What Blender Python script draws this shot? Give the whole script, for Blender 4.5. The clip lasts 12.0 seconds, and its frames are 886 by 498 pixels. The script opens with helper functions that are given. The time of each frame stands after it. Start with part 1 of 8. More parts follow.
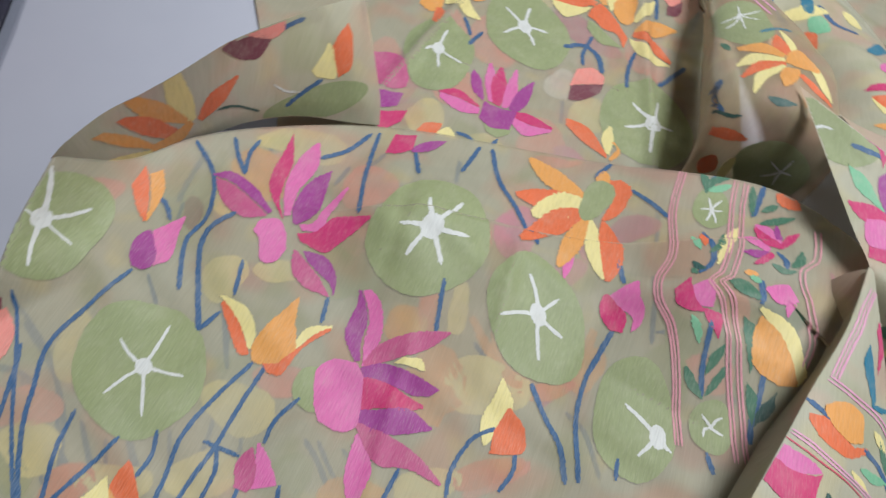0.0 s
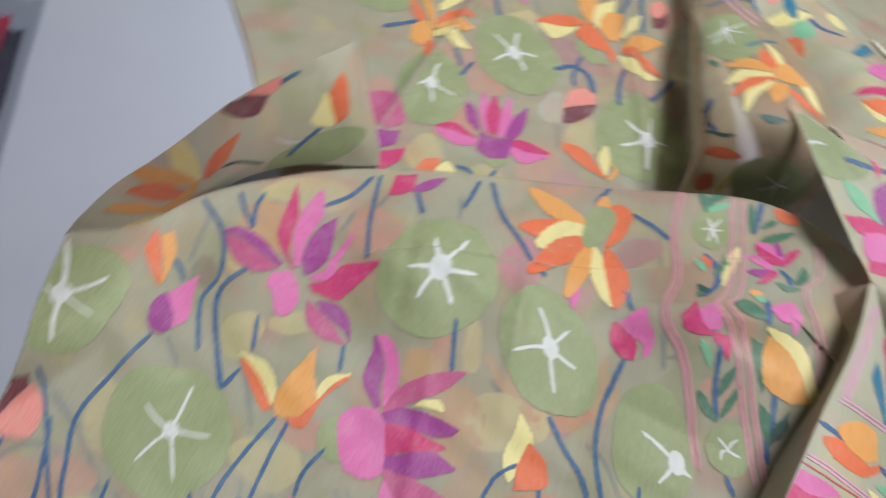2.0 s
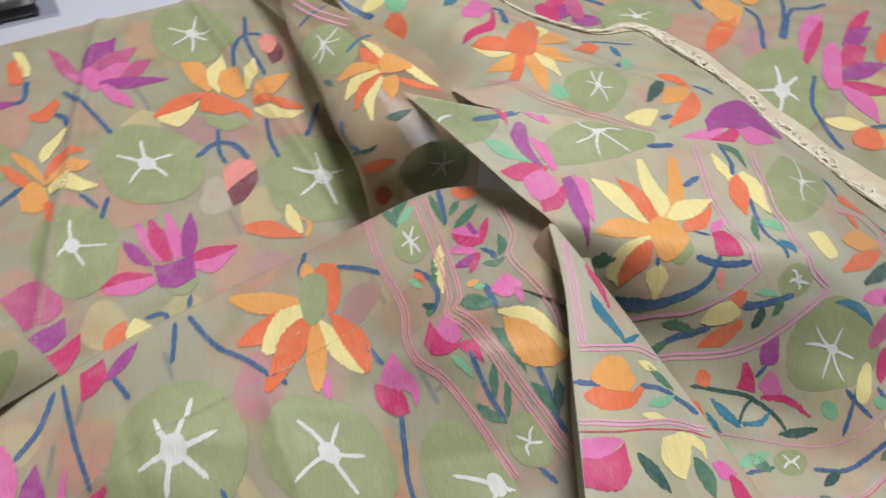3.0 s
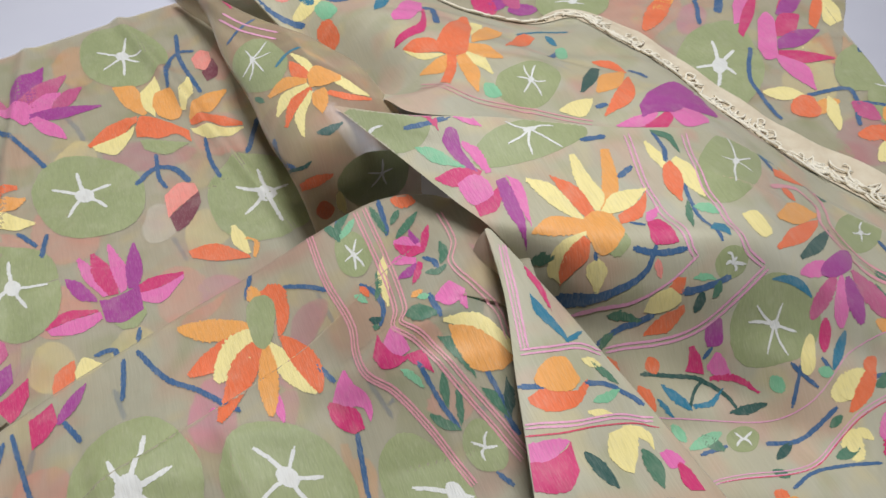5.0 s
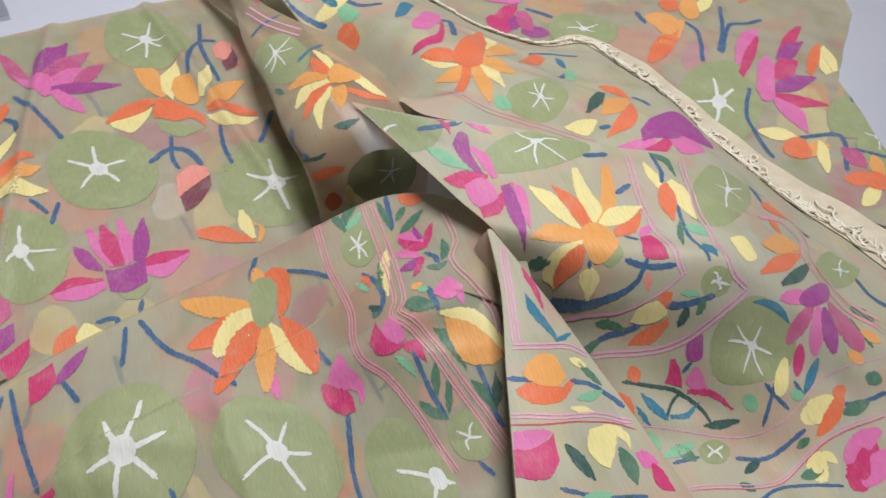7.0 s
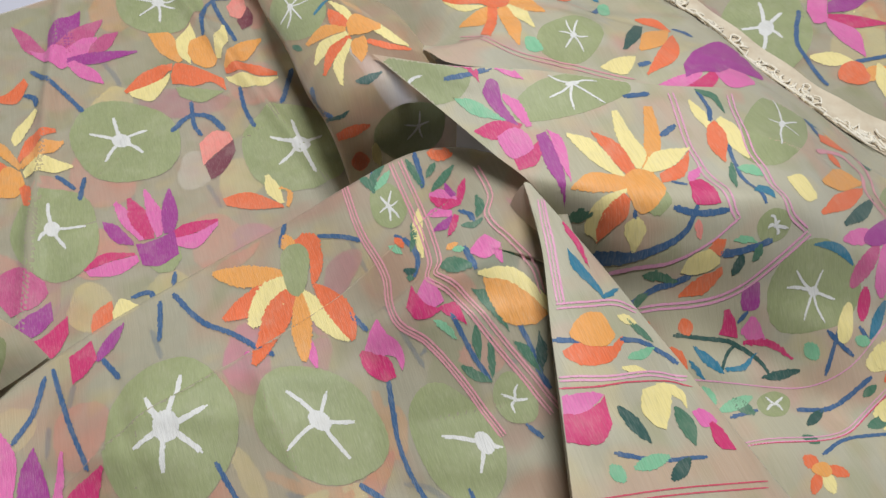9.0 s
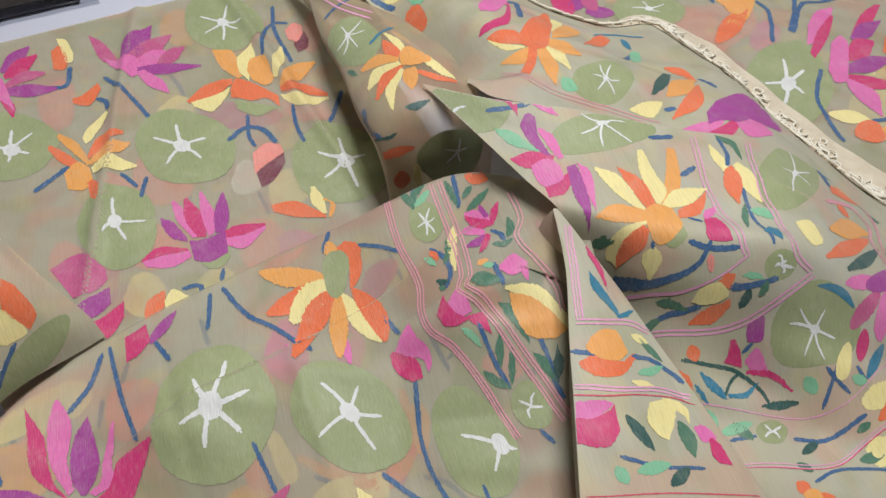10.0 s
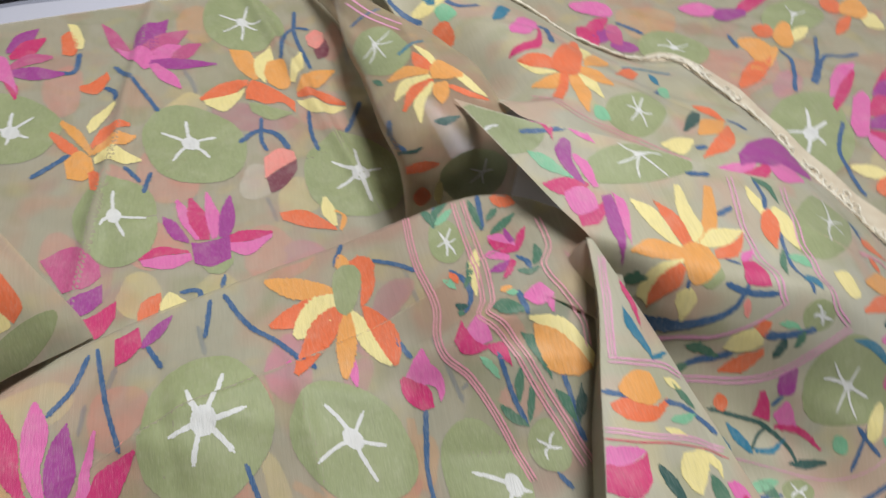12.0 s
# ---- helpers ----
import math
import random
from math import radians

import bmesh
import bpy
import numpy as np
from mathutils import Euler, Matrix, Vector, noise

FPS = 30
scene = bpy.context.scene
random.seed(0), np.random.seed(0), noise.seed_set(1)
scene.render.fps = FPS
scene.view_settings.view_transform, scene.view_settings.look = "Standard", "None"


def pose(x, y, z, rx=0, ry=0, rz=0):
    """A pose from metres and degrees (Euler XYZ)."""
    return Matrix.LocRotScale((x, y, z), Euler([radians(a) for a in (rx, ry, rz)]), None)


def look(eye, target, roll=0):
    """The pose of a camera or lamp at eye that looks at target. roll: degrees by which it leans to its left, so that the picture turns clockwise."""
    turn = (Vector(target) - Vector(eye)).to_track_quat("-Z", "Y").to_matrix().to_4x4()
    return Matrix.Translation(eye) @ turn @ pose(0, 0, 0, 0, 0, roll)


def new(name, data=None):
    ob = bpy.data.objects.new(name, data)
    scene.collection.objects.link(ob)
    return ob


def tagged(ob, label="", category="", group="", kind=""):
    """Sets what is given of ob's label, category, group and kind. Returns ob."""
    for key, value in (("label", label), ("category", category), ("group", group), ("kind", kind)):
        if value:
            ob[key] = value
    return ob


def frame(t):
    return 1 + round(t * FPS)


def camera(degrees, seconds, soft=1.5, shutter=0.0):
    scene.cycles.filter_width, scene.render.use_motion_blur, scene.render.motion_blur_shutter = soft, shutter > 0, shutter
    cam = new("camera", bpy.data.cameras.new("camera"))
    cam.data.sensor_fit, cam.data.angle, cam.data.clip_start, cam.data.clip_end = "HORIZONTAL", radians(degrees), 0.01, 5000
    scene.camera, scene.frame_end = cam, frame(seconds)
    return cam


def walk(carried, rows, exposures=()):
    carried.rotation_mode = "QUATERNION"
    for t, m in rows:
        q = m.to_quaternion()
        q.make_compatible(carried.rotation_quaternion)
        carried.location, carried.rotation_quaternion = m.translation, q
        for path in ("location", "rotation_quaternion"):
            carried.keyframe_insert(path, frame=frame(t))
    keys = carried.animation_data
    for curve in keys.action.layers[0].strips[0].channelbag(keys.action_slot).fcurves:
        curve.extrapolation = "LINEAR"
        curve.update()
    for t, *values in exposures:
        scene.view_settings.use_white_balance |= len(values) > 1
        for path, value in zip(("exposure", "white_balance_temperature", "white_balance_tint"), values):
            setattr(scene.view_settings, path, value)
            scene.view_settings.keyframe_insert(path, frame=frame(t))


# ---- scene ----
from mathutils.bvhtree import BVHTree

cam = camera(69.3, 12.0, shutter=0.5)
PATH = [
    (0, (-0.2874, -0.5348, 0.4823), (-0.3080, -0.2144, -0.0245), 20.64),
    (0.5, (-0.3084, -0.5495, 0.4862), (-0.3335, -0.2374, -0.0256), 26.03),
    (1, (-0.3150, -0.5438, 0.4878), (-0.3304, -0.2356, -0.0267), 27.90),
    (1.5, (-0.3238, -0.5460, 0.4913), (-0.3319, -0.2284, -0.0177), 28.92),
    (2, (-0.3029, -0.5164, 0.5074), (-0.3260, -0.1968, 0.0002), 15.92),
    (2.2, (-0.2704, -0.4880, 0.5080), (-0.2516, -0.1508, 0.0121), 12.10),
    (2.5, (-0.2526, -0.4619, 0.5141), (-0.1720, -0.1257, 0.0238), 9.70),
    (3, (-0.2139, -0.4433, 0.5139), (-0.0740, -0.1202, 0.0281), 5.62),
    (3.2, (-0.2063, -0.4373, 0.5154), (-0.0611, -0.1301, 0.0208), 5.10),
    (4.8, (-0.1835, -0.4417, 0.5230), (-0.0310, -0.1327, 0.0318), 2.70),
    (5, (-0.1831, -0.4403, 0.5233), (-0.0275, -0.1330, 0.0321), 3.18),
    (5.5, (-0.1783, -0.4465, 0.5271), (-0.0035, -0.1362, 0.0442), 5.28),
    (6, (-0.1878, -0.4614, 0.5390), (-0.0229, -0.1380, 0.0613), 4.36),
    (6.5, (-0.1963, -0.4673, 0.5391), (-0.0476, -0.1488, 0.0529), 3.71),
    (7, (-0.2029, -0.4599, 0.5323), (-0.0330, -0.1445, 0.0509), 9.41),
    (7.2, (-0.2178, -0.4612, 0.5332), (-0.0575, -0.1423, 0.0509), 8.77),
    (9, (-0.1971, -0.4427, 0.5163), (-0.0678, -0.1526, 0.0072), 2.89),
    (9.5, (-0.2039, -0.4484, 0.5204), (-0.0632, -0.1510, 0.0186), 4.12),
    (10, (-0.2217, -0.4689, 0.5479), (-0.0998, -0.1535, 0.0523), 4.80),
    (10.5, (-0.2162, -0.4732, 0.5429), (-0.0788, -0.1605, 0.0497), 5.09),
    (11, (-0.2058, -0.4681, 0.5367), (-0.0901, -0.1673, 0.0306), 2.27),
    (11.5, (-0.2089, -0.4592, 0.5348), (-0.0848, -0.1590, 0.0303), 3.90),
    (12, (-0.2458, -0.4490, 0.5202), (-0.1047, -0.1178, 0.0402), 10.91),
]
walk(cam, [(t, look(eye, target, roll)) for t, eye, target, roll in PATH],
     [(0, -0.12, 6200, 7), (2.0, -0.12, 6200, 7), (2.8, -0.15, 6450, 10), (12, -0.15, 6450, 10)])

# ---- light: an overhead panel and an added fill panel in a closed grey room; the table top is z = 0 ----
world = bpy.data.worlds.new("room_air")
scene.world = world
world.use_nodes = True
world.node_tree.nodes["Background"].inputs[0].default_value = (0.75, 0.82, 1.0, 1)
world.node_tree.nodes["Background"].inputs[1].default_value = 0.25
scene.view_settings.exposure = 0.0


def overhead_or_fill_lamp(x, y, sx, sy, watts, colour):
    data = bpy.data.lights.new("overhead_or_fill_light", "AREA")
    data.shape, data.size, data.size_y, data.energy, data.color = "RECTANGLE", sx, sy, watts, colour
    ob = new("overhead_or_fill_light", data)
    ob.matrix_world = pose(x, y, 2.16)


LAMPS = ((-0.04, 0.10), (1.50, 0.80))
overhead_or_fill_lamp(-0.04, 0.10, 0.5, 0.3, 55, (0.97, 0.975, 0.98))
# weak fill lamp added to soften the shade; no such source is known
overhead_or_fill_lamp(1.50, 0.80, 1.2, 0.6, 14, (0.97, 0.975, 0.99))


# ---- materials ----
def rgb(r, g, b, dim=0.82):
    """A base colour from eye values of 0 to 255."""
    return tuple(dim * (((c / 255 + 0.055) / 1.055) ** 2.4 if c > 10 else c / 255 / 12.92) for c in (r, g, b)) + (1,)


class Nodes:
    def __init__(self, name):
        self.mat = bpy.data.materials.new(name)
        self.mat.use_nodes = True
        self.tree = self.mat.node_tree
        self.shader = self.tree.nodes["Principled BSDF"]
        self.out = self.tree.nodes["Material Output"]
        self.where = self.add("ShaderNodeTexCoord").outputs["Object"]

    def add(self, kind, **values):
        node = self.tree.nodes.new(kind)
        for key, value in values.items():
            node.inputs[key.replace("_", " ")].default_value = value
        return node

    def link(self, a, b):
        self.tree.links.new(a, b)

    def noise(self, scale, detail=4.0, rough=0.6):
        node = self.add("ShaderNodeTexNoise", Scale=scale, Detail=detail, Roughness=rough)
        self.link(self.where, node.inputs["Vector"])
        return node.outputs["Fac"]

    def fibre(self, turn, across, along, detail=2.0):
        """Uneven threads that run one way: across and along are the thread's width and length in metres."""
        lay = self.add("ShaderNodeMapping", Rotation=(0, 0, turn), Scale=(1 / across, 1 / along, 1 / along))
        self.link(self.where, lay.inputs["Vector"])
        node = self.add("ShaderNodeTexNoise", Scale=1.0, Detail=detail)
        self.link(lay.outputs[0], node.inputs["Vector"])
        return node.outputs["Fac"]

    def ramp(self, fac, lo, hi, a, b):
        node = self.add("ShaderNodeMapRange")
        for key, value in (("From Min", lo), ("From Max", hi), ("To Min", a), ("To Max", b)):
            node.inputs[key].default_value = value
        self.link(fac, node.inputs["Value"])
        return node.outputs[0]

    def mix(self, fac, a, b, blend="MIX"):
        node = self.tree.nodes.new("ShaderNodeMix")
        node.data_type, node.blend_type = "RGBA", blend
        for slot, value in ((0, fac), (6, a), (7, b)):
            if hasattr(value, "links"):
                self.link(value, node.inputs[slot])
            else:
                node.inputs[slot].default_value = value
        return node.outputs[2]

    def bump(self, height, strength, distance):
        node = self.add("ShaderNodeBump", Strength=strength, Distance=distance)
        self.link(height, node.inputs["Height"])
        self.link(node.outputs[0], self.shader.inputs["Normal"])

    def add_up(self, a, b):
        node = self.tree.nodes.new("ShaderNodeMath")
        self.link(a, node.inputs[0])
        self.link(b, node.inputs[1])
        return node.outputs[0]


WEFT = radians(78)


def gauze(name, colour, tint, sheer):
    """Sheer woven cotton-silk: fine threads both ways, soft uneven tint, some light through it."""
    n = Nodes(name)
    warp, weft = n.fibre(WEFT, 0.0008, 0.03), n.fibre(WEFT + radians(90), 0.0007, 0.02)
    base = n.mix(n.ramp(n.noise(9, 3), 0.35, 0.65, 0, 1), colour, tint)
    for size, lo, hi, stain in ((17, 0.54, 0.66, rgb(232, 172, 146)), (21, 0.56, 0.68, rgb(178, 180, 132)), (25, 0.58, 0.7, rgb(232, 214, 156)), (14, 0.60, 0.7, rgb(220, 158, 150))):
        spot = n.add("ShaderNodeTexNoise", Scale=size, Detail=1.5)
        shift = n.add("ShaderNodeMapping", Location=(size, size * 0.7, 0))
        n.link(n.where, shift.inputs["Vector"])
        n.link(shift.outputs[0], spot.inputs["Vector"])
        base = n.mix(n.ramp(spot.outputs["Fac"], lo, hi, 0, 0.42), base, stain)
    base = n.mix(n.ramp(weft, 0.35, 0.6, 0.12, 0.0), base, (0.26, 0.22, 0.16, 1))
    base = n.mix(n.ramp(warp, 0.45, 0.7, 0.0, 0.12), base, (0.72, 0.66, 0.54, 1))
    base = n.mix(n.ramp(n.fibre(WEFT, 0.004, 0.16), 0.55, 0.8, 0, 0.08), base, (0.68, 0.62, 0.48, 1))
    n.link(base, n.shader.inputs["Base Color"])
    n.shader.inputs["Roughness"].default_value = 0.6
    n.shader.inputs["Sheen Weight"].default_value = 0.3
    n.bump(n.add_up(n.add_up(warp, weft), n.noise(70, 3)), 0.35, 0.0006)
    glow = n.add("ShaderNodeBsdfTranslucent")
    n.link(base, glow.inputs["Color"])
    through_it = n.add("ShaderNodeMixShader", Fac=0.16)
    n.link(n.shader.outputs[0], through_it.inputs[1])
    n.link(glow.outputs[0], through_it.inputs[2])
    clear = n.add("ShaderNodeBsdfTransparent", Color=(1, 0.98, 0.93, 1))
    last = n.add("ShaderNodeMixShader")
    n.link(n.ramp(n.noise(14, 2), 0.3, 0.7, sheer * 1.25, sheer * 0.75), last.inputs[0])
    n.link(through_it.outputs[0], last.inputs[1])
    n.link(clear.outputs[0], last.inputs[2])
    n.link(last.outputs[0], n.out.inputs[0])
    return n.mat


def yarn(name, colour, other=None, fine=0.0009, relief=0.4, shine=0.6):
    """Woven-in motif yarn: weft threads that stand a little proud, with uneven dye."""
    n = Nodes(name)
    weft, cross = n.fibre(WEFT + radians(90), fine, 0.012), n.fibre(WEFT, fine * 0.8, 0.006)
    other = other or tuple(c * 0.8 for c in colour[:3]) + (1,)
    chance = n.tree.nodes.new("ShaderNodeObjectInfo").outputs["Random"]
    base = n.mix(n.ramp(n.noise(22, 3), 0.3, 0.7, 0, 0.7), colour, other)
    base = n.mix(n.ramp(chance, 0, 1, 0, 0.3), base, other)
    base = n.mix(n.ramp(weft, 0.32, 0.55, 0.26, 0), base, tuple(c * 0.5 for c in colour[:3]) + (1,))
    base = n.mix(n.ramp(cross, 0.5, 0.75, 0, 0.14), base, (0.70, 0.66, 0.56, 1))
    base = n.mix(n.ramp(n.noise(55, 4), 0.5, 0.75, 0, 0.16), base, (0.52, 0.48, 0.38, 1))
    n.link(base, n.shader.inputs["Base Color"])
    n.shader.inputs["Roughness"].default_value = shine
    n.shader.inputs["Sheen Weight"].default_value = 0.15
    n.bump(n.add_up(weft, cross), relief, 0.0005)
    return n.mat


BEIGE, BEIGE_WARM = rgb(208, 205, 184), rgb(212, 200, 178)
CLOTH = gauze("sheer_beige_gauze", BEIGE, BEIGE_WARM, 0.46)
# thin peach gauze of the raised fold, tinted darker and warmer for its shade
CLOTH_THIN_SHADED = gauze("single_layer_gauze_shaded", rgb(208, 186, 154), rgb(196, 176, 142), 0.36)
CLOTH_DENSE = gauze("beige_gauze", BEIGE, rgb(202, 196, 166), 0.04)
YARN = {
    "green": yarn("sage_green_yarn", rgb(164, 172, 124), rgb(150, 160, 114), 0.0007, 0.12),
    "white": yarn("white_yarn", rgb(238, 238, 234), rgb(225, 226, 224), 0.0010, 0.5),
    "blue": yarn("indigo_blue_yarn", rgb(52, 94, 142), rgb(66, 106, 146), 0.0011, 0.6),
    "pink": yarn("rose_pink_yarn", rgb(232, 110, 178), rgb(226, 120, 180)),
    "rose": yarn("dusty_rose_yarn", rgb(196, 84, 136), rgb(206, 96, 142)),
    "magenta": yarn("magenta_yarn", rgb(214, 46, 110), rgb(205, 50, 120)),
    "purple": yarn("purple_yarn", rgb(172, 62, 150), rgb(160, 62, 146)),
    "orange": yarn("orange_yarn", rgb(242, 116, 66), rgb(236, 122, 78)),
    "amber": yarn("amber_yarn", rgb(244, 172, 86), rgb(240, 166, 92)),
    "cream": yarn("cream_yellow_yarn", rgb(250, 234, 158), rgb(244, 228, 160)),
    "salmon": yarn("salmon_pink_yarn", rgb(248, 152, 140), rgb(240, 150, 140)),
    "maroon": yarn("maroon_yarn", rgb(130, 62, 78), rgb(120, 60, 74)),
    "leaf": yarn("deep_green_yarn", rgb(66, 118, 92), rgb(84, 128, 104)),
    "dark": yarn("bottle_green_yarn", rgb(40, 84, 78), rgb(48, 90, 84)),
    "mint": yarn("mint_green_yarn", rgb(136, 200, 158), rgb(126, 190, 150)),
    "teal": yarn("teal_blue_yarn", rgb(34, 126, 156), rgb(44, 120, 150)),
    "line": yarn("pink_border_thread", rgb(230, 164, 170), rgb(224, 150, 168)),
    "lilac": yarn("lilac_pink_border_thread", rgb(238, 172, 204), rgb(232, 160, 196)),
    "red": yarn("crimson_border_thread", rgb(220, 70, 100), rgb(214, 80, 110)),
}


def plain(name, colour, other, rough, grain=30.0, relief=0.0):
    n = Nodes(name)
    n.link(n.mix(n.ramp(n.noise(grain), 0.35, 0.65, 0, 1), colour, other), n.shader.inputs["Base Color"])
    n.shader.inputs["Roughness"].default_value = rough
    if relief:
        n.bump(n.noise(grain * 8), relief, 0.001)
    return n.mat


TABLE_TOP = plain("white_laminate", rgb(224, 225, 238), rgb(216, 217, 232), 0.55, 3.0, 0.03)
WALL = plain("grey_wall_paint", rgb(176, 174, 171), rgb(168, 166, 163), 0.8, 2.0, 0.05)
FLOOR = plain("grey_floor_tile", rgb(150, 146, 140), rgb(135, 132, 128), 0.4, 4.0)
CREAM_CLOTH = plain("ivory_band_cloth", rgb(228, 216, 192), rgb(216, 200, 174), 0.7, 60.0, 0.3)
CORD = plain("ivory_cord", rgb(250, 244, 228), rgb(242, 232, 210), 0.7, 200.0)
GREEN_SILK = plain("green_folded_cloth", rgb(70, 110, 40), rgb(120, 130, 50), 0.5, 14.0, 0.3)
OLIVE_SILK = plain("olive_folded_cloth", rgb(88, 120, 52), rgb(60, 96, 44), 0.5, 14.0, 0.3)
RED_SILK = plain("red_folded_cloth", rgb(190, 20, 60), rgb(120, 20, 60), 0.5, 16.0, 0.3)
NAVY_SILK = plain("dark_folded_cloth", rgb(50, 44, 70), rgb(36, 34, 50), 0.5, 16.0, 0.3)
BROWN_SILK = plain("brown_folded_cloth", rgb(84, 66, 56), rgb(50, 42, 40), 0.4, 16.0, 0.3)


def film():
    n = Nodes("clear_plastic_film")
    n.shader.inputs["Base Color"].default_value = (0.12, 0.12, 0.13, 1)
    n.shader.inputs["Roughness"].default_value = 0.10
    n.bump(n.noise(60, 5), 1.0, 0.006)
    clear = n.add("ShaderNodeBsdfTransparent", Color=(0.93, 0.94, 0.96, 1))
    last = n.add("ShaderNodeMixShader", Fac=0.86)
    n.link(n.shader.outputs[0], last.inputs[1])
    n.link(clear.outputs[0], last.inputs[2])
    n.link(last.outputs[0], n.out.inputs[0])
    return n.mat


FILM = film()
METAL = plain("grey_painted_steel", rgb(120, 120, 125), rgb(110, 110, 116), 0.4)


# ---- mesh helpers ----
def part(name, bm, material, parent=None, label=""):
    data = bpy.data.meshes.new(name)
    bm.to_mesh(data)
    bm.free()
    for poly in data.polygons:
        poly.use_smooth = True
    data.materials.append(material)
    ob = new(name, data)
    ob.parent = parent
    return tagged(ob, label)


def box(bm, x0, y0, z0, x1, y1, z1, bevel=0.0):
    made = bmesh.ops.create_cube(bm, size=1)["verts"]
    bmesh.ops.scale(bm, vec=(x1 - x0, y1 - y0, z1 - z0), verts=made)
    bmesh.ops.translate(bm, vec=((x0 + x1) / 2, (y0 + y1) / 2, (z0 + z1) / 2), verts=made)
    if bevel:
        edges = {e for v in made for e in v.link_edges}
        bmesh.ops.bevel(bm, geom=list(edges), offset=bevel, segments=2, affect="EDGES")
    return bm


# ---- the room: an unseen shell added round the table, which bounces fill light ----
def slab(name, x0, y0, z0, x1, y1, z1, material, label):
    ob = part(name, box(bmesh.new(), x0, y0, z0, x1, y1, z1), material)
    for poly in ob.data.polygons:
        poly.use_smooth = False
    return tagged(ob, label, name.split("_")[0], kind="structure")


slab("floor", -2.6, -2.6, -0.80, 2.6, 2.6, -0.75, FLOOR, "grey tiled floor under the table")
slab("ceiling", -2.6, -2.6, 2.25, 2.6, 2.6, 2.35, WALL, "plain light grey ceiling out of view, added with its light panels")
slab("wall_north", -2.6, 2.6, -0.80, 2.6, 2.7, 2.35, WALL, "plain light grey wall out of view, added to close the room")
slab("wall_south", -2.6, -2.7, -0.80, 2.6, -2.6, 2.35, WALL, "plain light grey wall out of view, added to close the room")
slab("wall_west", -2.7, -2.6, -0.80, -2.6, 2.6, 2.35, WALL, "plain light grey wall out of view, added to close the room")
slab("wall_east", 2.6, -2.6, -0.80, 2.7, 2.6, 2.35, WALL, "plain light grey wall out of view, added to close the room")

# ---- the table ----
table = tagged(new("display_table"), "large white laminate display table under the saree", "table")
table.location = (0, 0, -0.75)


def on_table(name, bm, material, label=""):
    bmesh.ops.translate(bm, vec=(0, 0, 0.75), verts=bm.verts)
    return part(name, bm, material, table, label)


on_table("tabletop", box(bmesh.new(), -1.5, -0.9, -0.035, 1.5, 1.5, 0, 0.004), TABLE_TOP, "smooth white laminate top")
for lx in (-1.4, 1.4):
    for ly in (-0.8, 1.4):
        on_table("leg", box(bmesh.new(), lx - 0.03, ly - 0.03, -0.75, lx + 0.03, ly + 0.03, -0.035, 0.003), METAL)

# ---- the saree: sheets of cloth between smooth edges ----
def spline(points, n):
    """n places at even steps along a smooth curve through the points."""
    p = np.array(points, float)
    if len(p) == 2:
        p = np.array([p[0], (p[0] + p[1]) / 2, p[1]])
    far = np.r_[0, np.cumsum(np.linalg.norm(np.diff(p, axis=0), axis=1))]
    ends = np.r_[[2 * p[0] - p[1]], p, [2 * p[-1] - p[-2]]]
    slope = (ends[2:] - ends[:-2]) / np.maximum(np.r_[far[1] * 2, far[2:] - far[:-2], (far[-1] - far[-2]) * 2], 1e-9)[:, None]
    s = np.linspace(0, far[-1], n)
    k = np.clip(np.searchsorted(far, s, side="right") - 1, 0, len(p) - 2)
    h = (far[k + 1] - far[k])[:, None]
    u = ((s - far[k]) / h[:, 0])[:, None]
    return ((2 * u**3 - 3 * u**2 + 1) * p[k] + (u**3 - 2 * u**2 + u) * h * slope[k]
            + (3 * u**2 - 2 * u**3) * p[k + 1] + (u**3 - u**2) * h * slope[k + 1])


def drape(near, far, left, right, folds=(), nu=90, nv=70, ripple=0.0015, seed=0.0, floor=0.0):
    """A sheet of cloth hung between four curves, with soft folds (x, y, x, y, width, height) across it."""
    lo, hi = spline(near, nu), spline(far, nu)
    le, ri = spline([near[0], *left, far[0]], nv), spline([near[-1], *right, far[-1]], nv)
    u, v = np.linspace(0, 1, nu)[None, :, None], np.linspace(0, 1, nv)[:, None, None]
    grid = (1 - v) * lo[None] + v * hi[None] + (1 - u) * le[:, None] + u * ri[:, None]
    grid = grid - ((1 - u) * (1 - v) * lo[0] + u * (1 - v) * lo[-1] + (1 - u) * v * hi[0] + u * v * hi[-1])
    x, y = grid[..., 0], grid[..., 1]
    for x0, y0, x1, y1, width, height in folds:
        ax, ay = x1 - x0, y1 - y0
        long = ax * ax + ay * ay
        t = np.clip(((x - x0) * ax + (y - y0) * ay) / long, -0.3, 1.3)
        off = np.hypot(x - x0 - t * ax, y - y0 - t * ay)
        ends_ = np.clip((t + 0.3) / 0.5, 0, 1) * np.clip((1.3 - t) / 0.5, 0, 1)
        grid[..., 2] += height * ends_ * np.exp(-(off / width) ** 2)
    wave = (np.sin(x * 41 + 2.2 * np.sin(y * 23 + seed) + seed) + np.sin(y * 37 + 1.7 * np.sin(x * 29 - seed) + 2 * seed)
            + 0.6 * np.sin((x + y) * 83 + seed * 3 + 2 * np.sin(y * 51)))
    edge = np.minimum(1, 8 * np.minimum(np.minimum(u, 1 - u), np.minimum(v, 1 - v)))[..., 0]
    z = grid[..., 2] - floor
    grid[..., 2] = floor + 0.5 * (z + np.sqrt(z * z + 0.006**2)) if floor else grid[..., 2]
    grid[..., 2] += ripple * wave * edge
    return grid


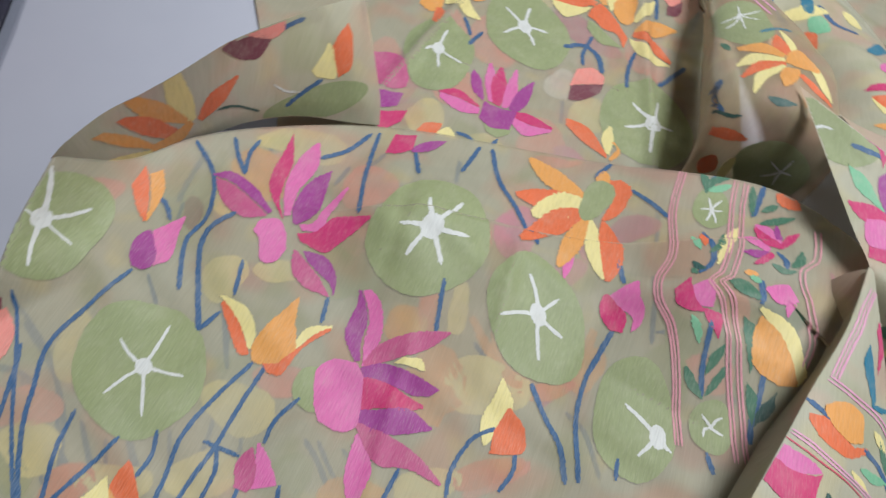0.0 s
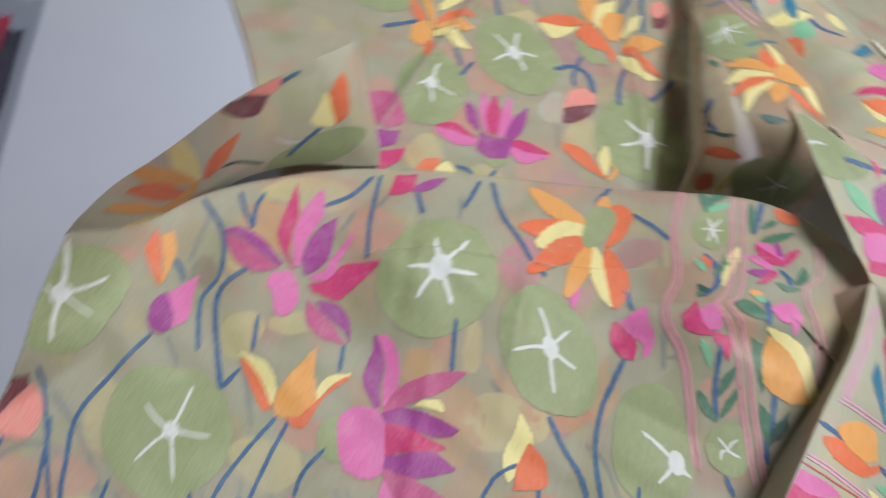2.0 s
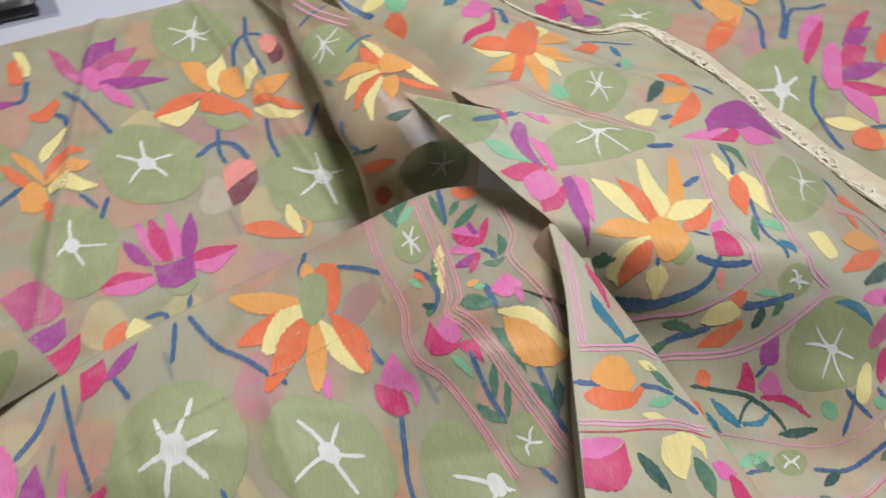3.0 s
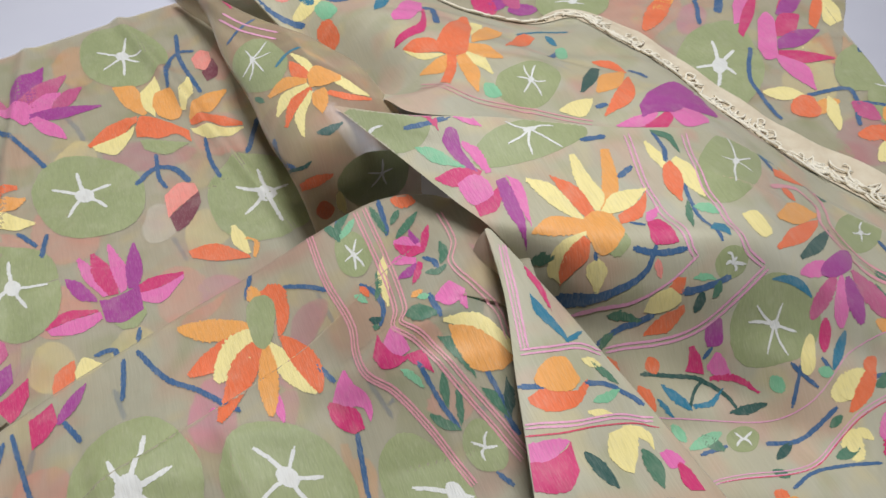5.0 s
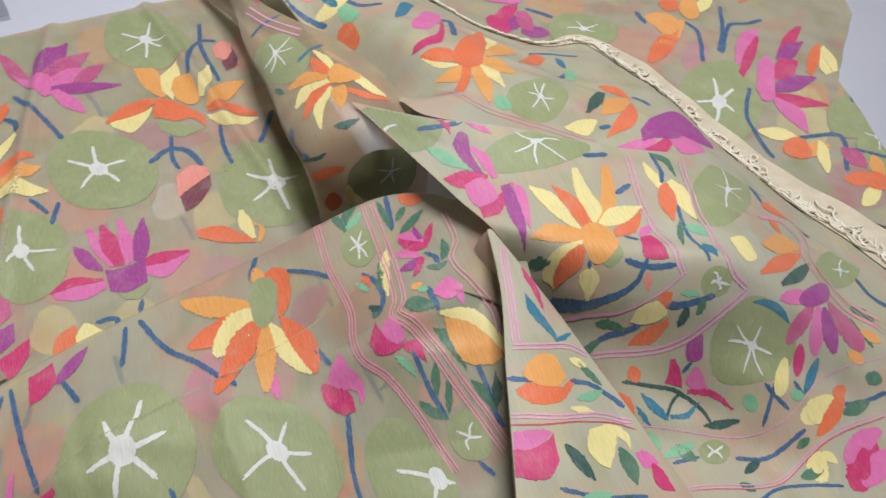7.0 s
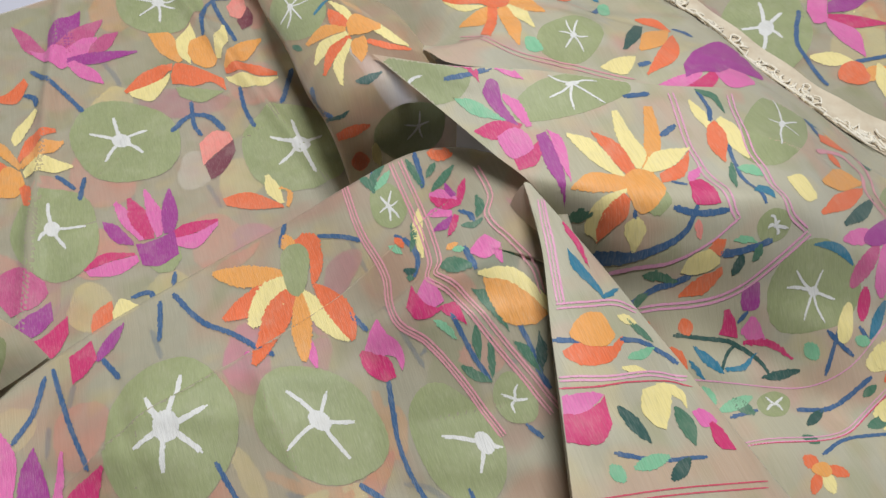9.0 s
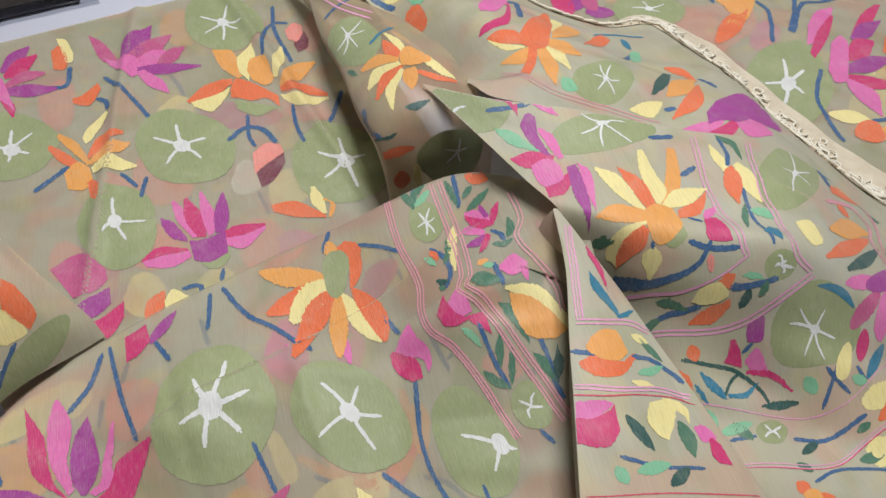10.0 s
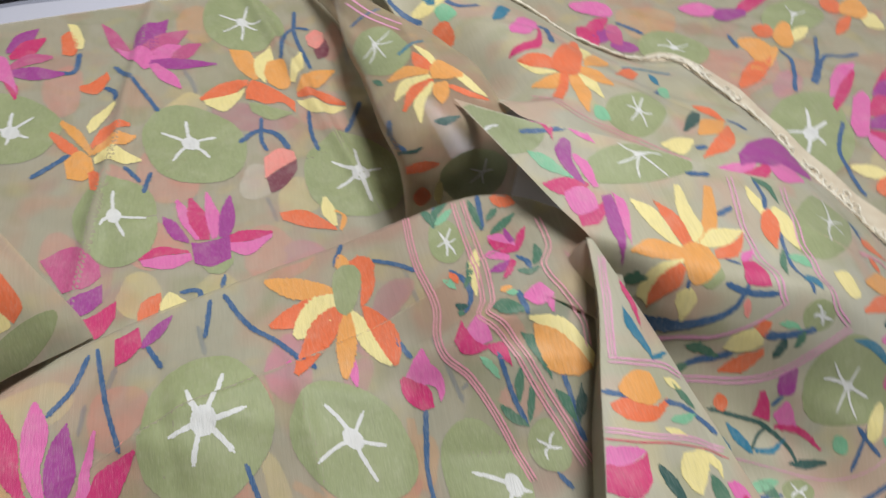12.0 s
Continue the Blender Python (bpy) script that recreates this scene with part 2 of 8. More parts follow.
def loft(*curves, nu=120, nv=90, ripple=0.0012, seed=0.0):
    """A sheet of cloth over several lines that run side by side: a rounded fold that may overhang."""
    ribs = np.array([spline(c, nu) for c in curves])
    grid = np.array([spline(ribs[:, k].tolist(), nv) for k in range(nu)]).transpose(1, 0, 2)
    x, y = grid[..., 0], grid[..., 1]
    grid[..., 2] += ripple * (np.sin(x * 60 + 2 * np.sin(y * 31 + seed)) + np.sin(y * 47 + 2 * np.sin(x * 53 - seed)))
    return grid


SHEETS = {}
SHEETS["back"] = drape(
    [(-0.500, -0.360, 0.006), (-0.250, -0.400, 0.006), (0.020, -0.500, 0.006)],
    [(-0.630, 0.300, 0.006), (-0.411, 0.343, 0.006), (-0.224, 0.376, 0.006), (-0.106, 0.394, 0.006)],
    [(-0.490, -0.200, 0.006), (-0.565, -0.089, 0.006), (-0.600, -0.040, 0.007), (-0.668, 0.054, 0.006), (-0.665, 0.120, 0.006)],
    [],
    [(-0.255, 0.37, -0.15, -0.02, 0.009, 0.009), (-0.37, 0.33, -0.43, -0.08, 0.008, 0.008), (-0.2, 0.05, -0.4, -0.02, 0.005, 0.0015), (-0.3, 0.24, -0.22, 0.06, 0.005, 0.002), (-0.48, 0.2, -0.4, 0.05, 0.006, 0.002), (-0.42, 0.02, -0.28, 0.1, 0.004, -0.0012)], 162, 126, 0.001, 0, 0)
SHEETS["front"] = drape(
    [(-0.567, -0.586, 0.006), (-0.493, -0.568, 0.006), (-0.460, -0.561, 0.008), (-0.360, -0.580, 0.012), (-0.200, -0.600, 0.030), (-0.050, -0.540, 0.070)],
    [(-0.585, -0.340, 0.075), (-0.566, -0.296, 0.035), (-0.540, -0.242, 0.022), (-0.491, -0.200, 0.022), (-0.404, -0.152, 0.026), (-0.264, -0.115, 0.038), (-0.192, -0.111, 0.060), (-0.143, -0.113, 0.085), (-0.084, -0.113, 0.105), (-0.045, -0.142, 0.128), (-0.026, -0.189, 0.150)],
    [(-0.579, -0.468, 0.020), (-0.575, -0.427, 0.045), (-0.581, -0.389, 0.060)],
    [(-0.004, -0.202, 0.146), (-0.020, -0.286, 0.136)],
    [(-0.077, -0.178, -0.105, -0.29, 0.055, 0.024), (-0.37, -0.23, -0.22, -0.27, 0.065, 0.022), (-0.145, -0.245, -0.06, -0.235, 0.012, 0.007), (-0.33, -0.4, -0.42, -0.55, 0.01, 0.004), (-0.4, -0.36, -0.47, -0.5, 0.006, 0.003), (-0.255, -0.2, -0.24, -0.33, 0.006, 0.0025), (-0.36, -0.17, -0.34, -0.3, 0.006, -0.002), (-0.5, -0.3, -0.44, -0.4, 0.008, -0.003), (-0.3, -0.33, -0.28, -0.47, 0.006, 0.002), (-0.48, -0.42, -0.55, -0.5, 0.007, 0.003)], 198, 162, 0.0015, 1, 0.016)
SHEETS["roll"] = drape(
    [(-0.589, -0.336, 0.050), (-0.570, -0.300, 0.020), (-0.543, -0.240, 0.010), (-0.482, -0.176, 0.010), (-0.412, -0.138, 0.012)],
    [(-0.585, -0.341, 0.076), (-0.579, -0.329, 0.085), (-0.567, -0.293, 0.092), (-0.542, -0.244, 0.095), (-0.515, -0.173, 0.095), (-0.467, -0.083, 0.095), (-0.472, -0.059, 0.090)],
    [],
    [(-0.419, -0.125, 0.030), (-0.443, -0.098, 0.060)],
    [(-0.53, -0.235, -0.45, -0.1, 0.028, 0.012)], 162, 126, 0.0015, 2, 0)
SHEETS["flap"] = drape(
    [(-0.124, -0.489, 0.130), (-0.059, -0.517, 0.130), (0.062, -0.570, 0.090)],
    [(-0.037, -0.214, 0.168), (-0.035, -0.214, 0.168), (-0.033, -0.216, 0.168)],
    [(-0.103, -0.425, 0.148), (-0.080, -0.358, 0.155), (-0.066, -0.317, 0.158), (-0.047, -0.264, 0.163)],
    [(0.039, -0.473, 0.115), (0.026, -0.425, 0.125), (0.010, -0.353, 0.135), (0.002, -0.322, 0.140), (-0.010, -0.280, 0.150)],
    [], 162, 126, 0.0015, 3, 0)
SHEETS["right"] = drape(
    [(0.022, -0.452, 0.050), (0.094, -0.484, 0.055), (0.173, -0.516, 0.050), (0.259, -0.551, 0.040)],
    [(-0.093, -0.051, 0.163), (-0.043, -0.096, 0.174), (0.016, -0.125, 0.176), (0.112, -0.155, 0.155), (0.232, -0.173, 0.115), (0.323, -0.243, 0.060), (0.401, -0.310, 0.030), (0.464, -0.413, 0.020)],
    [(0.018, -0.398, 0.055), (0.017, -0.333, 0.060), (0.005, -0.270, 0.090), (-0.012, -0.237, 0.135), (-0.029, -0.210, 0.160), (-0.042, -0.178, 0.160), (-0.063, -0.122, 0.160)],
    [(0.351, -0.490, 0.030)],
    [(0.13, -0.36, 0.2, -0.21, 0.08, 0.018), (0.07, -0.33, 0.16, -0.42, 0.02, -0.012), (0.1, -0.27, 0.25, -0.36, 0.015, 0.005)], 216, 162, 0.0015, 4, 0)
SHEETS["hollow"] = drape(
    [(-0.046, -0.045, 0.150), (-0.035, -0.077, 0.158), (0.021, -0.116, 0.165), (0.114, -0.154, 0.150), (0.233, -0.174, 0.112), (0.324, -0.243, 0.058), (0.402, -0.310, 0.028)],
    [(-0.183, 0.400, 0.060), (-0.006, 0.324, 0.060), (0.080, 0.255, 0.050), (0.144, 0.176, 0.042), (0.204, 0.132, 0.040), (0.268, 0.126, 0.040), (0.300, 0.053, 0.038), (0.329, -0.043, 0.032), (0.365, -0.147, 0.026), (0.412, -0.225, 0.022), (0.448, -0.296, 0.020)],
    [(-0.026, 0.019, 0.130), (-0.034, 0.082, 0.118), (-0.064, 0.157, 0.105), (-0.103, 0.241, 0.090), (-0.143, 0.324, 0.075)],
    [],
    [(0.04, -0.085, 0.16, -0.13, 0.035, -0.02), (-0.080, 0.190, -0.020, 0.010, 0.034, -0.055)], 162, 126, 0.0015, 5, 0)
SHEETS["gap"] = drape(
    [(-0.185, 0.426, 0.012), (-0.140, 0.343, 0.010), (-0.115, 0.287, 0.010), (-0.061, 0.209, 0.012), (-0.027, 0.128, 0.020), (-0.013, 0.029, 0.060)],
    [(-0.157, 0.494, 0.012), (-0.059, 0.386, 0.010), (0.024, 0.281, 0.012), (0.051, 0.179, 0.030), (0.019, 0.026, 0.080)],
    [],
    [],
    [], 162, 126, 0.0015, 6, 0)
SHEETS["ridge"] = loft(
    [(-0.180, 0.372, 0.010), (-0.132, 0.250, 0.012), (-0.122, 0.146, 0.012), (-0.112, 0.060, 0.012), (-0.108, -0.020, 0.012), (-0.112, -0.058, 0.012), (-0.116, -0.068, 0.012), (-0.118, -0.075, 0.010)],
    [(-0.185, 0.372, 0.035), (-0.156, 0.250, 0.074), (-0.155, 0.146, 0.085), (-0.147, 0.060, 0.100), (-0.146, -0.020, 0.117), (-0.141, -0.064, 0.120), (-0.135, -0.078, 0.085), (-0.130, -0.080, 0.030)],
    [(-0.178, 0.368, 0.048), (-0.157, 0.270, 0.085), (-0.136, 0.180, 0.104), (-0.116, 0.094, 0.119), (-0.100, 0.008, 0.145), (-0.098, -0.068, 0.157), (-0.095, -0.084, 0.110), (-0.092, -0.080, 0.030)],
    [(-0.174, 0.365, 0.050), (-0.143, 0.275, 0.075), (-0.118, 0.195, 0.096), (-0.076, 0.098, 0.122), (-0.052, 0.009, 0.146), (-0.041, -0.057, 0.136), (-0.040, -0.072, 0.100), (-0.040, -0.076, 0.030)],
    [(-0.170, 0.362, 0.040), (-0.132, 0.275, 0.050), (-0.100, 0.200, 0.060), (-0.056, 0.104, 0.080), (-0.034, 0.012, 0.100), (-0.022, -0.050, 0.110), (-0.022, -0.064, 0.090), (-0.022, -0.070, 0.030)],
    nu=198, nv=126, seed=7)
SHEETS["far"] = drape(
    [(-0.140, 0.260, 0.008), (0.100, 0.060, 0.008), (0.330, -0.100, 0.008), (0.620, -0.350, 0.006)],
    [(-0.234, 0.730, 0.006), (0.353, 0.676, 0.006), (0.790, 0.354, 0.006), (0.769, 0.134, 0.006), (0.664, 0.099, 0.006), (0.604, -0.060, 0.007), (0.582, -0.149, 0.006), (0.584, -0.298, 0.006)],
    [],
    [],
    [], 216, 108, 0.0015, 8, 0)

saree = tagged(new("saree"), "crumpled sheer beige saree with woven lotus motifs on a table", "saree")
UNDER = {"front": 0.0018, "back": 0.0014, "far": 0.0014}
for key, gap in UNDER.items():
    grid = SHEETS[key].copy()
    grid[..., 2] -= gap
    SHEETS[key + "_under"] = grid
GROUND = {}
# the way in which motifs are laid on the folds that overhang; on the others they are laid from straight above
CAST = {"roll": Vector((-0.36, 0.60, -0.72)).normalized(), "ridge": Vector((0.14, 0.62, -0.77)).normalized()}
NAMES = {"back": "back_layer", "front": "front_layer", "roll": "rolled_fold", "flap": "pleat", "right": "pallu_panel",
         "hollow": "pallu_end", "ridge": "raised_fold", "gap": "inner_fold", "far": "under_panel",
         "front_under": "front_lining", "back_under": "back_lining", "far_under": "under_lining"}
for key in ("front", "hollow"):
    grid = SHEETS[key]
    if key == "hollow":
        grid = grid.transpose(1, 0, 2)[::-1]
    ahead = grid[-1] - grid[-2]
    ahead = ahead / np.linalg.norm(ahead, axis=1)[:, None]
    lip = [grid[-1] + ahead * out + np.array((0, 0, drop)) for out, drop in ((0.0016, -0.0006), (0.0024, -0.0020), (0.0020, -0.0036), (0.0004, -0.0046))]
    grid = np.concatenate([grid, np.array(lip)])
    SHEETS[key] = grid[::-1].transpose(1, 0, 2) if key == "hollow" else grid


def skirt(key, side, shift, low):
    """Turns an edge of a sheet down: shift metres out (or in, below 0), to the height low (or by low, below 0)."""
    grid = SHEETS[key]
    flat = grid.transpose(1, 0, 2) if side in ("left", "right") else grid
    flat = flat[::-1] if side in ("near", "left") else flat
    rim = flat[-1]
    way = (rim - flat[-5]) * (1, 1, 0)
    way = way / np.maximum(np.linalg.norm(way, axis=1), 1e-6)[:, None]
    rows = []
    for k in (0.12, 0.3, 0.55, 0.8, 1.0):
        p = rim + way * shift * math.sin(k * math.pi / 2)
        goal = rim[:, 2] + low if low < 0 else np.minimum(rim[:, 2], low)
        p[:, 2] = rim[:, 2] + (goal - rim[:, 2]) * (1 - math.cos(k * math.pi / 2))
        rows.append(p)
    flat = np.concatenate([flat, np.array(rows)])
    flat = flat[::-1] if side in ("near", "left") else flat
    SHEETS[key] = flat.transpose(1, 0, 2) if side in ("left", "right") else flat


for key, side, shift, low in (("right", "near", 0.05, 0.003), ("right", "right", 0.03, 0.003), ("flap", "near", 0.07, 0.01),
                              ("flap", "left", -0.012, -0.06), ("flap", "right", -0.012, -0.05), ("front", "left", -0.02, 0.004)):
    skirt(key, side, shift, low)
for key, grid in SHEETS.items():
    rows, cols = grid.shape[:2]
    faces = [(r * cols + c, r * cols + c + 1, (r + 1) * cols + c + 1, (r + 1) * cols + c) for r in range(rows - 1) for c in range(cols - 1)]
    places = grid.reshape(-1, 3).tolist()
    GROUND[key] = BVHTree.FromPolygons(places, faces)
    data = bpy.data.meshes.new(NAMES[key])
    data.from_pydata(places, [], faces)
    data.shade_smooth()
    data.materials.append(CLOTH if key in UNDER else CLOTH_THIN_SHADED if key == "ridge" else CLOTH_DENSE)
    new(NAMES[key], data).parent = saree


def on_cloth(key, x, y, lift):
    """The place on a sheet over (x, y), a hair's breadth proud of it; None beside the sheet."""
    way = CAST.get(key, Vector((0, 0, -1)))
    hit, normal, _, _ = GROUND[key].ray_cast(Vector((x, y, 0)) - way * 1.2, way)
    if hit is None:
        return None
    return hit + (normal if normal.dot(way) < 0 else -normal) * lift


def lay(name, key, grid, material, parent, lift, label="", loop=False):
    """A patch of yarn on the cloth from a grid of (x, y)."""
    bm = bmesh.new()
    made = [[None if (p := on_cloth(key, x, y, lift)) is None else bm.verts.new(p) for x, y in row] for row in grid]
    for a, b in zip(made, made[1:]):
        for i in range(len(a) - (0 if loop else 1)):
            j = (i + 1) % len(a)
            four = [a[i], a[j], b[j], b[i]]
            if None not in four:
                bm.faces.new(four)
    islands, seen = [], set()
    for v in bm.verts:
        if v in seen:
            continue
        seen.add(v)
        group, edge_of = [v], [v]
        while edge_of:
            for e in edge_of.pop().link_edges:
                for w in e.verts:
                    if w not in seen:
                        seen.add(w)
                        group.append(w)
                        edge_of.append(w)
        islands.append(group)
    for group in sorted(islands, key=len)[:-1]:
        for v in group:
            bm.verts.remove(v)
    bmesh.ops.recalc_face_normals(bm, faces=bm.faces)
    return part(name, bm, material, parent, label)


def rough(amount):
    return random.uniform(-amount, amount)


def pad(key, centre, a, b, hub, star, tips, colour="green", lift=0.00016):
    """A lily pad with its white star: two half axes, the hub's share of them, the star's middle and tips."""
    c, a, b = np.array(centre), np.array(a), np.array(b)
    turn = [2 * math.pi * i / 96 for i in range(96)]
    k1, k2 = random.uniform(0, 6), random.uniform(0, 6)
    edge = [1 + 0.025 * math.sin(3 * t + k1) + 0.018 * math.sin(5 * t + k2) + rough(0.009) for t in turn]
    grid = [[c + r * e * (math.cos(t) * a + math.sin(t) * b) for t, e in zip(turn, edge)] for r in np.linspace(0.001, 1, 18)]
    leaf = lay("lily_pad", key, grid, YARN[colour], saree, lift, loop=True)
    if hub:
        size = hub * math.sqrt(abs(a[0] * b[1] - a[1] * b[0]))
        c = np.array(star)
        grid = [[c + r * hub * (1 + rough(0.05) * (r > 0.9)) * (math.cos(t) * a + math.sin(t) * b) for t in turn[::2]] for r in (0.001, 0.5, 1)]
        heart = lay("star", key, grid, YARN["white"], leaf, lift * 2, "raised white star", loop=True)
        for tip in tips:
            ribbon("star_arm", key, [c, c + (np.array(tip) - c) * 0.5 + np.array((rough(0.002), rough(0.002))), tip], max(0.0020, size * 0.44), "white", leaf, lift * 2.4, end=0.75)
    return leaf


def ribbon(name, key, points, width, colour, parent=None, lift=0.00028, end=1.0, wander=0.0006):
    """A band of yarn along a smooth line."""
    far = sum(math.dist(p, q) for p, q in zip(points, points[1:]))
    n = max(6, int(far / 0.0022))
    line = spline([(p[0], p[1]) for p in points], n)
    run = np.gradient(line, axis=0)
    side = np.stack([-run[:, 1], run[:, 0]], 1) / np.maximum(np.linalg.norm(run, axis=1), 1e-9)[:, None]
    grid = []
    for i in range(n - 1):
        w = width / 2 * (1 + (end - 1) * i / n) * (0.62 if i in (0, n - 2) else 1)
        jag = min(wander, width * 0.09)
        l, r = w + rough(jag), w + rough(jag)
        for k in (0.06, 0.94):
            p, d = line[i] * (1 - k) + line[i + 1] * k, side[i] * (1 - k) + side[i + 1] * k
            grid.append([p - d * l, p - d * 0.1 * l, p + d * r])
    return lay(name, key, grid, YARN[colour], parent or saree, lift)


def petal(name, key, base, tip, one, other, colour, parent, full=0.8, lift=0.0003):
    """A woven petal between its base and tip that swells to the two side points."""
    base, tip, one, other = (np.array(p) for p in (base, tip, one, other))
    mid = (base + tip) / 2
    n = max(10, int(math.dist(base, tip) / 0.0019))
    grid = []
    for i in range(n):
        e1, e2 = 1 + rough(0.075), 1 + rough(0.075)
        for t in ((i + 0.04) / n, (i + 0.96) / n):
            axis = base + (tip - base) * t
            s = max(0.0, math.sin(math.pi * min(1, (i + 0.5) / n * 0.94 + 0.03))) ** full
            bend = ((one + other) / 2 - mid) * 4 * t * (1 - t)
            half = (one - other) / 2
            grid.append([axis + bend + half * s * k for k in (e1, 0.66, 0.33, 0, -0.33, -0.66, -e2)])
    return lay(name, key, grid, YARN[colour], parent, lift)


def shape(name, key, one, other, colour, parent=None, lift=0.0003):
    """A woven patch between two edges that run from its base to its tip, with stepped weft ends."""
    far = max(math.dist(one[0], one[-1]), math.dist(other[0], other[-1]))
    n = max(8, int(far / 0.0019))
    a, b = spline(one, n + 1), spline(other, n + 1)
    m = max(3, int(np.linalg.norm(a - b, axis=1).max() / 0.003) + 2)
    grid = []
    for i in range(n):
        j1, j2 = rough(0.00045), rough(0.00045)
        for k in (0.05, 0.95):
            p, q = a[i] * (1 - k) + a[i + 1] * k, b[i] * (1 - k) + b[i + 1] * k
            side = (q - p) / max(np.linalg.norm(q - p), 1e-6)
            grid.append([p - side * j1 + (q - p + side * (j1 + j2)) * c for c in np.linspace(0, 1, m)])
    return lay(name, key, grid, YARN[colour], parent or saree, lift)


def flower(name, key, pieces):
    """A flower of woven patches (one edge, other edge, colour); the first is its heart."""
    heart = shape(name, key, *pieces[0], None, 0.00044)
    for i, (one, other, colour) in enumerate(pieces[1:]):
        shape("petal", key, one, other, colour, heart, 0.00026 + 0.000022 * (i % 8))
    return heart


def bloom(name, key, centre, a, b, colour, petals, label=""):
    """A flower: a small heart with petals of (base, tip, side, side, colour, fullness)."""
    c, a, b = np.array(centre), np.array(a), np.array(b)
    turn = [2 * math.pi * i / 40 for i in range(40)]
    k1, k2 = random.uniform(0, 6), random.uniform(0, 6)
    grid = [[c + r * (1 + 0.13 * math.sin(2 * t + k1) + 0.08 * math.sin(3 * t + k2) + rough(0.03)) * (math.cos(t) * a + math.sin(t) * b) for t in turn] for r in (0.001, 0.25, 0.5, 0.75, 1)]

    heart = lay(name, key, grid, YARN[colour], saree, 0.00046, label, loop=True)
    for i, (base, tip, one, other, shade, full) in enumerate(petals):
        petal("petal", key, base, tip, one, other, shade, heart, full, 0.00026 + 0.000022 * (i % 8))
    return heart


def stem(key, points, width=0.006, colour="blue"):
    return ribbon("stem", key, points, width, colour, wander=0.0006)


def leaf(key, base, tip, one, other, colour="leaf", full=0.8):
    return petal("leaf", key, base, tip, one, other, colour, saree, full)


def thread(key, points, width=0.001, colour="line"):
    return ribbon("border_line", key, points, width, colour, lift=0.0004, wander=0.0001)


# ---- woven motifs, sheet by sheet ----

# the front layer
pad("front", (-0.3204, -0.2487), (0.0428, 0.0266), (0.0231, -0.0501), 0.19, (-0.3204, -0.2487), [(-0.3325, -0.2201), (-0.3060, -0.2103), (-0.2896, -0.2444), (-0.3009, -0.2748), (-0.3298, -0.2778), (-0.3456, -0.2558)])
pad("front", (-0.4663, -0.4315), (0.0374, 0.0236), (0.0322, -0.0416), 0.13, (-0.4639, -0.4315), [(-0.4664, -0.3963), (-0.4350, -0.4270), (-0.4438, -0.4628), (-0.4752, -0.4591), (-0.4907, -0.4205)])
pad("front", (-0.2181, -0.2857), (0.0292, 0.0205), (0.0317, -0.0430), 0.17, (-0.2172, -0.2841), [(-0.2342, -0.2554), (-0.2059, -0.2660), (-0.1938, -0.2938), (-0.2046, -0.3164), (-0.2446, -0.2966)])
pad("front", (-0.5666, -0.3719), (0.0093, 0.0441), (0.0199, -0.0133), 0.17, (-0.5745, -0.3758), [(-0.5832, -0.3440), (-0.5620, -0.3454), (-0.5555, -0.3774), (-0.5657, -0.4073), (-0.5812, -0.3786)])
pad("front", (-0.1326, -0.3380), (0.0231, 0.0139), (0.0153, -0.0413), 0.2, (-0.1155, -0.3462), [(-0.1406, -0.3295), (-0.1252, -0.3633), (-0.1054, -0.3543)])
pad("front", (-0.0860, -0.3291), (0.0119, 0.0054), (0.0059, -0.0177), 0.1, (-0.0860, -0.3291), [(-0.0933, -0.3218), (-0.0808, -0.3213), (-0.0784, -0.3328), (-0.0897, -0.3375)])
pad("front", (-0.1161, -0.1481), (0.0135, 0.0070), (0.0041, -0.0235), 0.13, (-0.1161, -0.1481), [(-0.1188, -0.1353), (-0.1091, -0.1352), (-0.1077, -0.1481), (-0.1128, -0.1661), (-0.1195, -0.1644), (-0.1241, -0.1507)])
pad("front", (-0.3490, -0.3979), (0.0122, 0.0073), (0.0089, -0.0149), 0, (-0.3490, -0.3979), [])
bloom("water_lily", "front", (-0.2011, -0.1538), (0.0124, -0.0072), (-0.0053, -0.0204), "green", [
    ((-0.2105, -0.1543), (-0.2682, -0.1245), (-0.2375, -0.1316), (-0.2432, -0.1514), "amber", 0.75),
    ((-0.1995, -0.1418), (-0.2016, -0.1197), (-0.1944, -0.1315), (-0.2067, -0.1302), "amber", 0.75),
    ((-0.1963, -0.1436), (-0.1761, -0.1379), (-0.1817, -0.1533), (-0.1909, -0.1275), "orange", 0.6),
    ((-0.1916, -0.1758), (-0.1787, -0.1374), (-0.1784, -0.1615), (-0.1879, -0.1545), "orange", 0.75),
    ((-0.2161, -0.1568), (-0.2676, -0.1726), (-0.2456, -0.1559), (-0.2366, -0.1758), "orange", 0.75),
    ((-0.2106, -0.1589), (-0.2487, -0.1862), (-0.2356, -0.1572), (-0.2203, -0.1837), "cream", 0.75),
    ((-0.2071, -0.1710), (-0.2514, -0.2278), (-0.2350, -0.1793), (-0.2194, -0.1996), "orange", 0.75),
    ((-0.2033, -0.1756), (-0.2156, -0.2382), (-0.2171, -0.2027), (-0.2022, -0.2130), "amber", 0.75),
    ((-0.2010, -0.1769), (-0.1785, -0.2371), (-0.1989, -0.2137), (-0.1827, -0.2075), "cream", 0.75),
    ((-0.1907, -0.1763), (-0.1760, -0.2383), (-0.1876, -0.2108), (-0.1702, -0.2087), "orange", 0.75),
])
stem("front", [(-0.5669, -0.4253), (-0.5528, -0.4461), (-0.5310, -0.4768), (-0.5034, -0.5116), (-0.4730, -0.5489)], 0.0025)
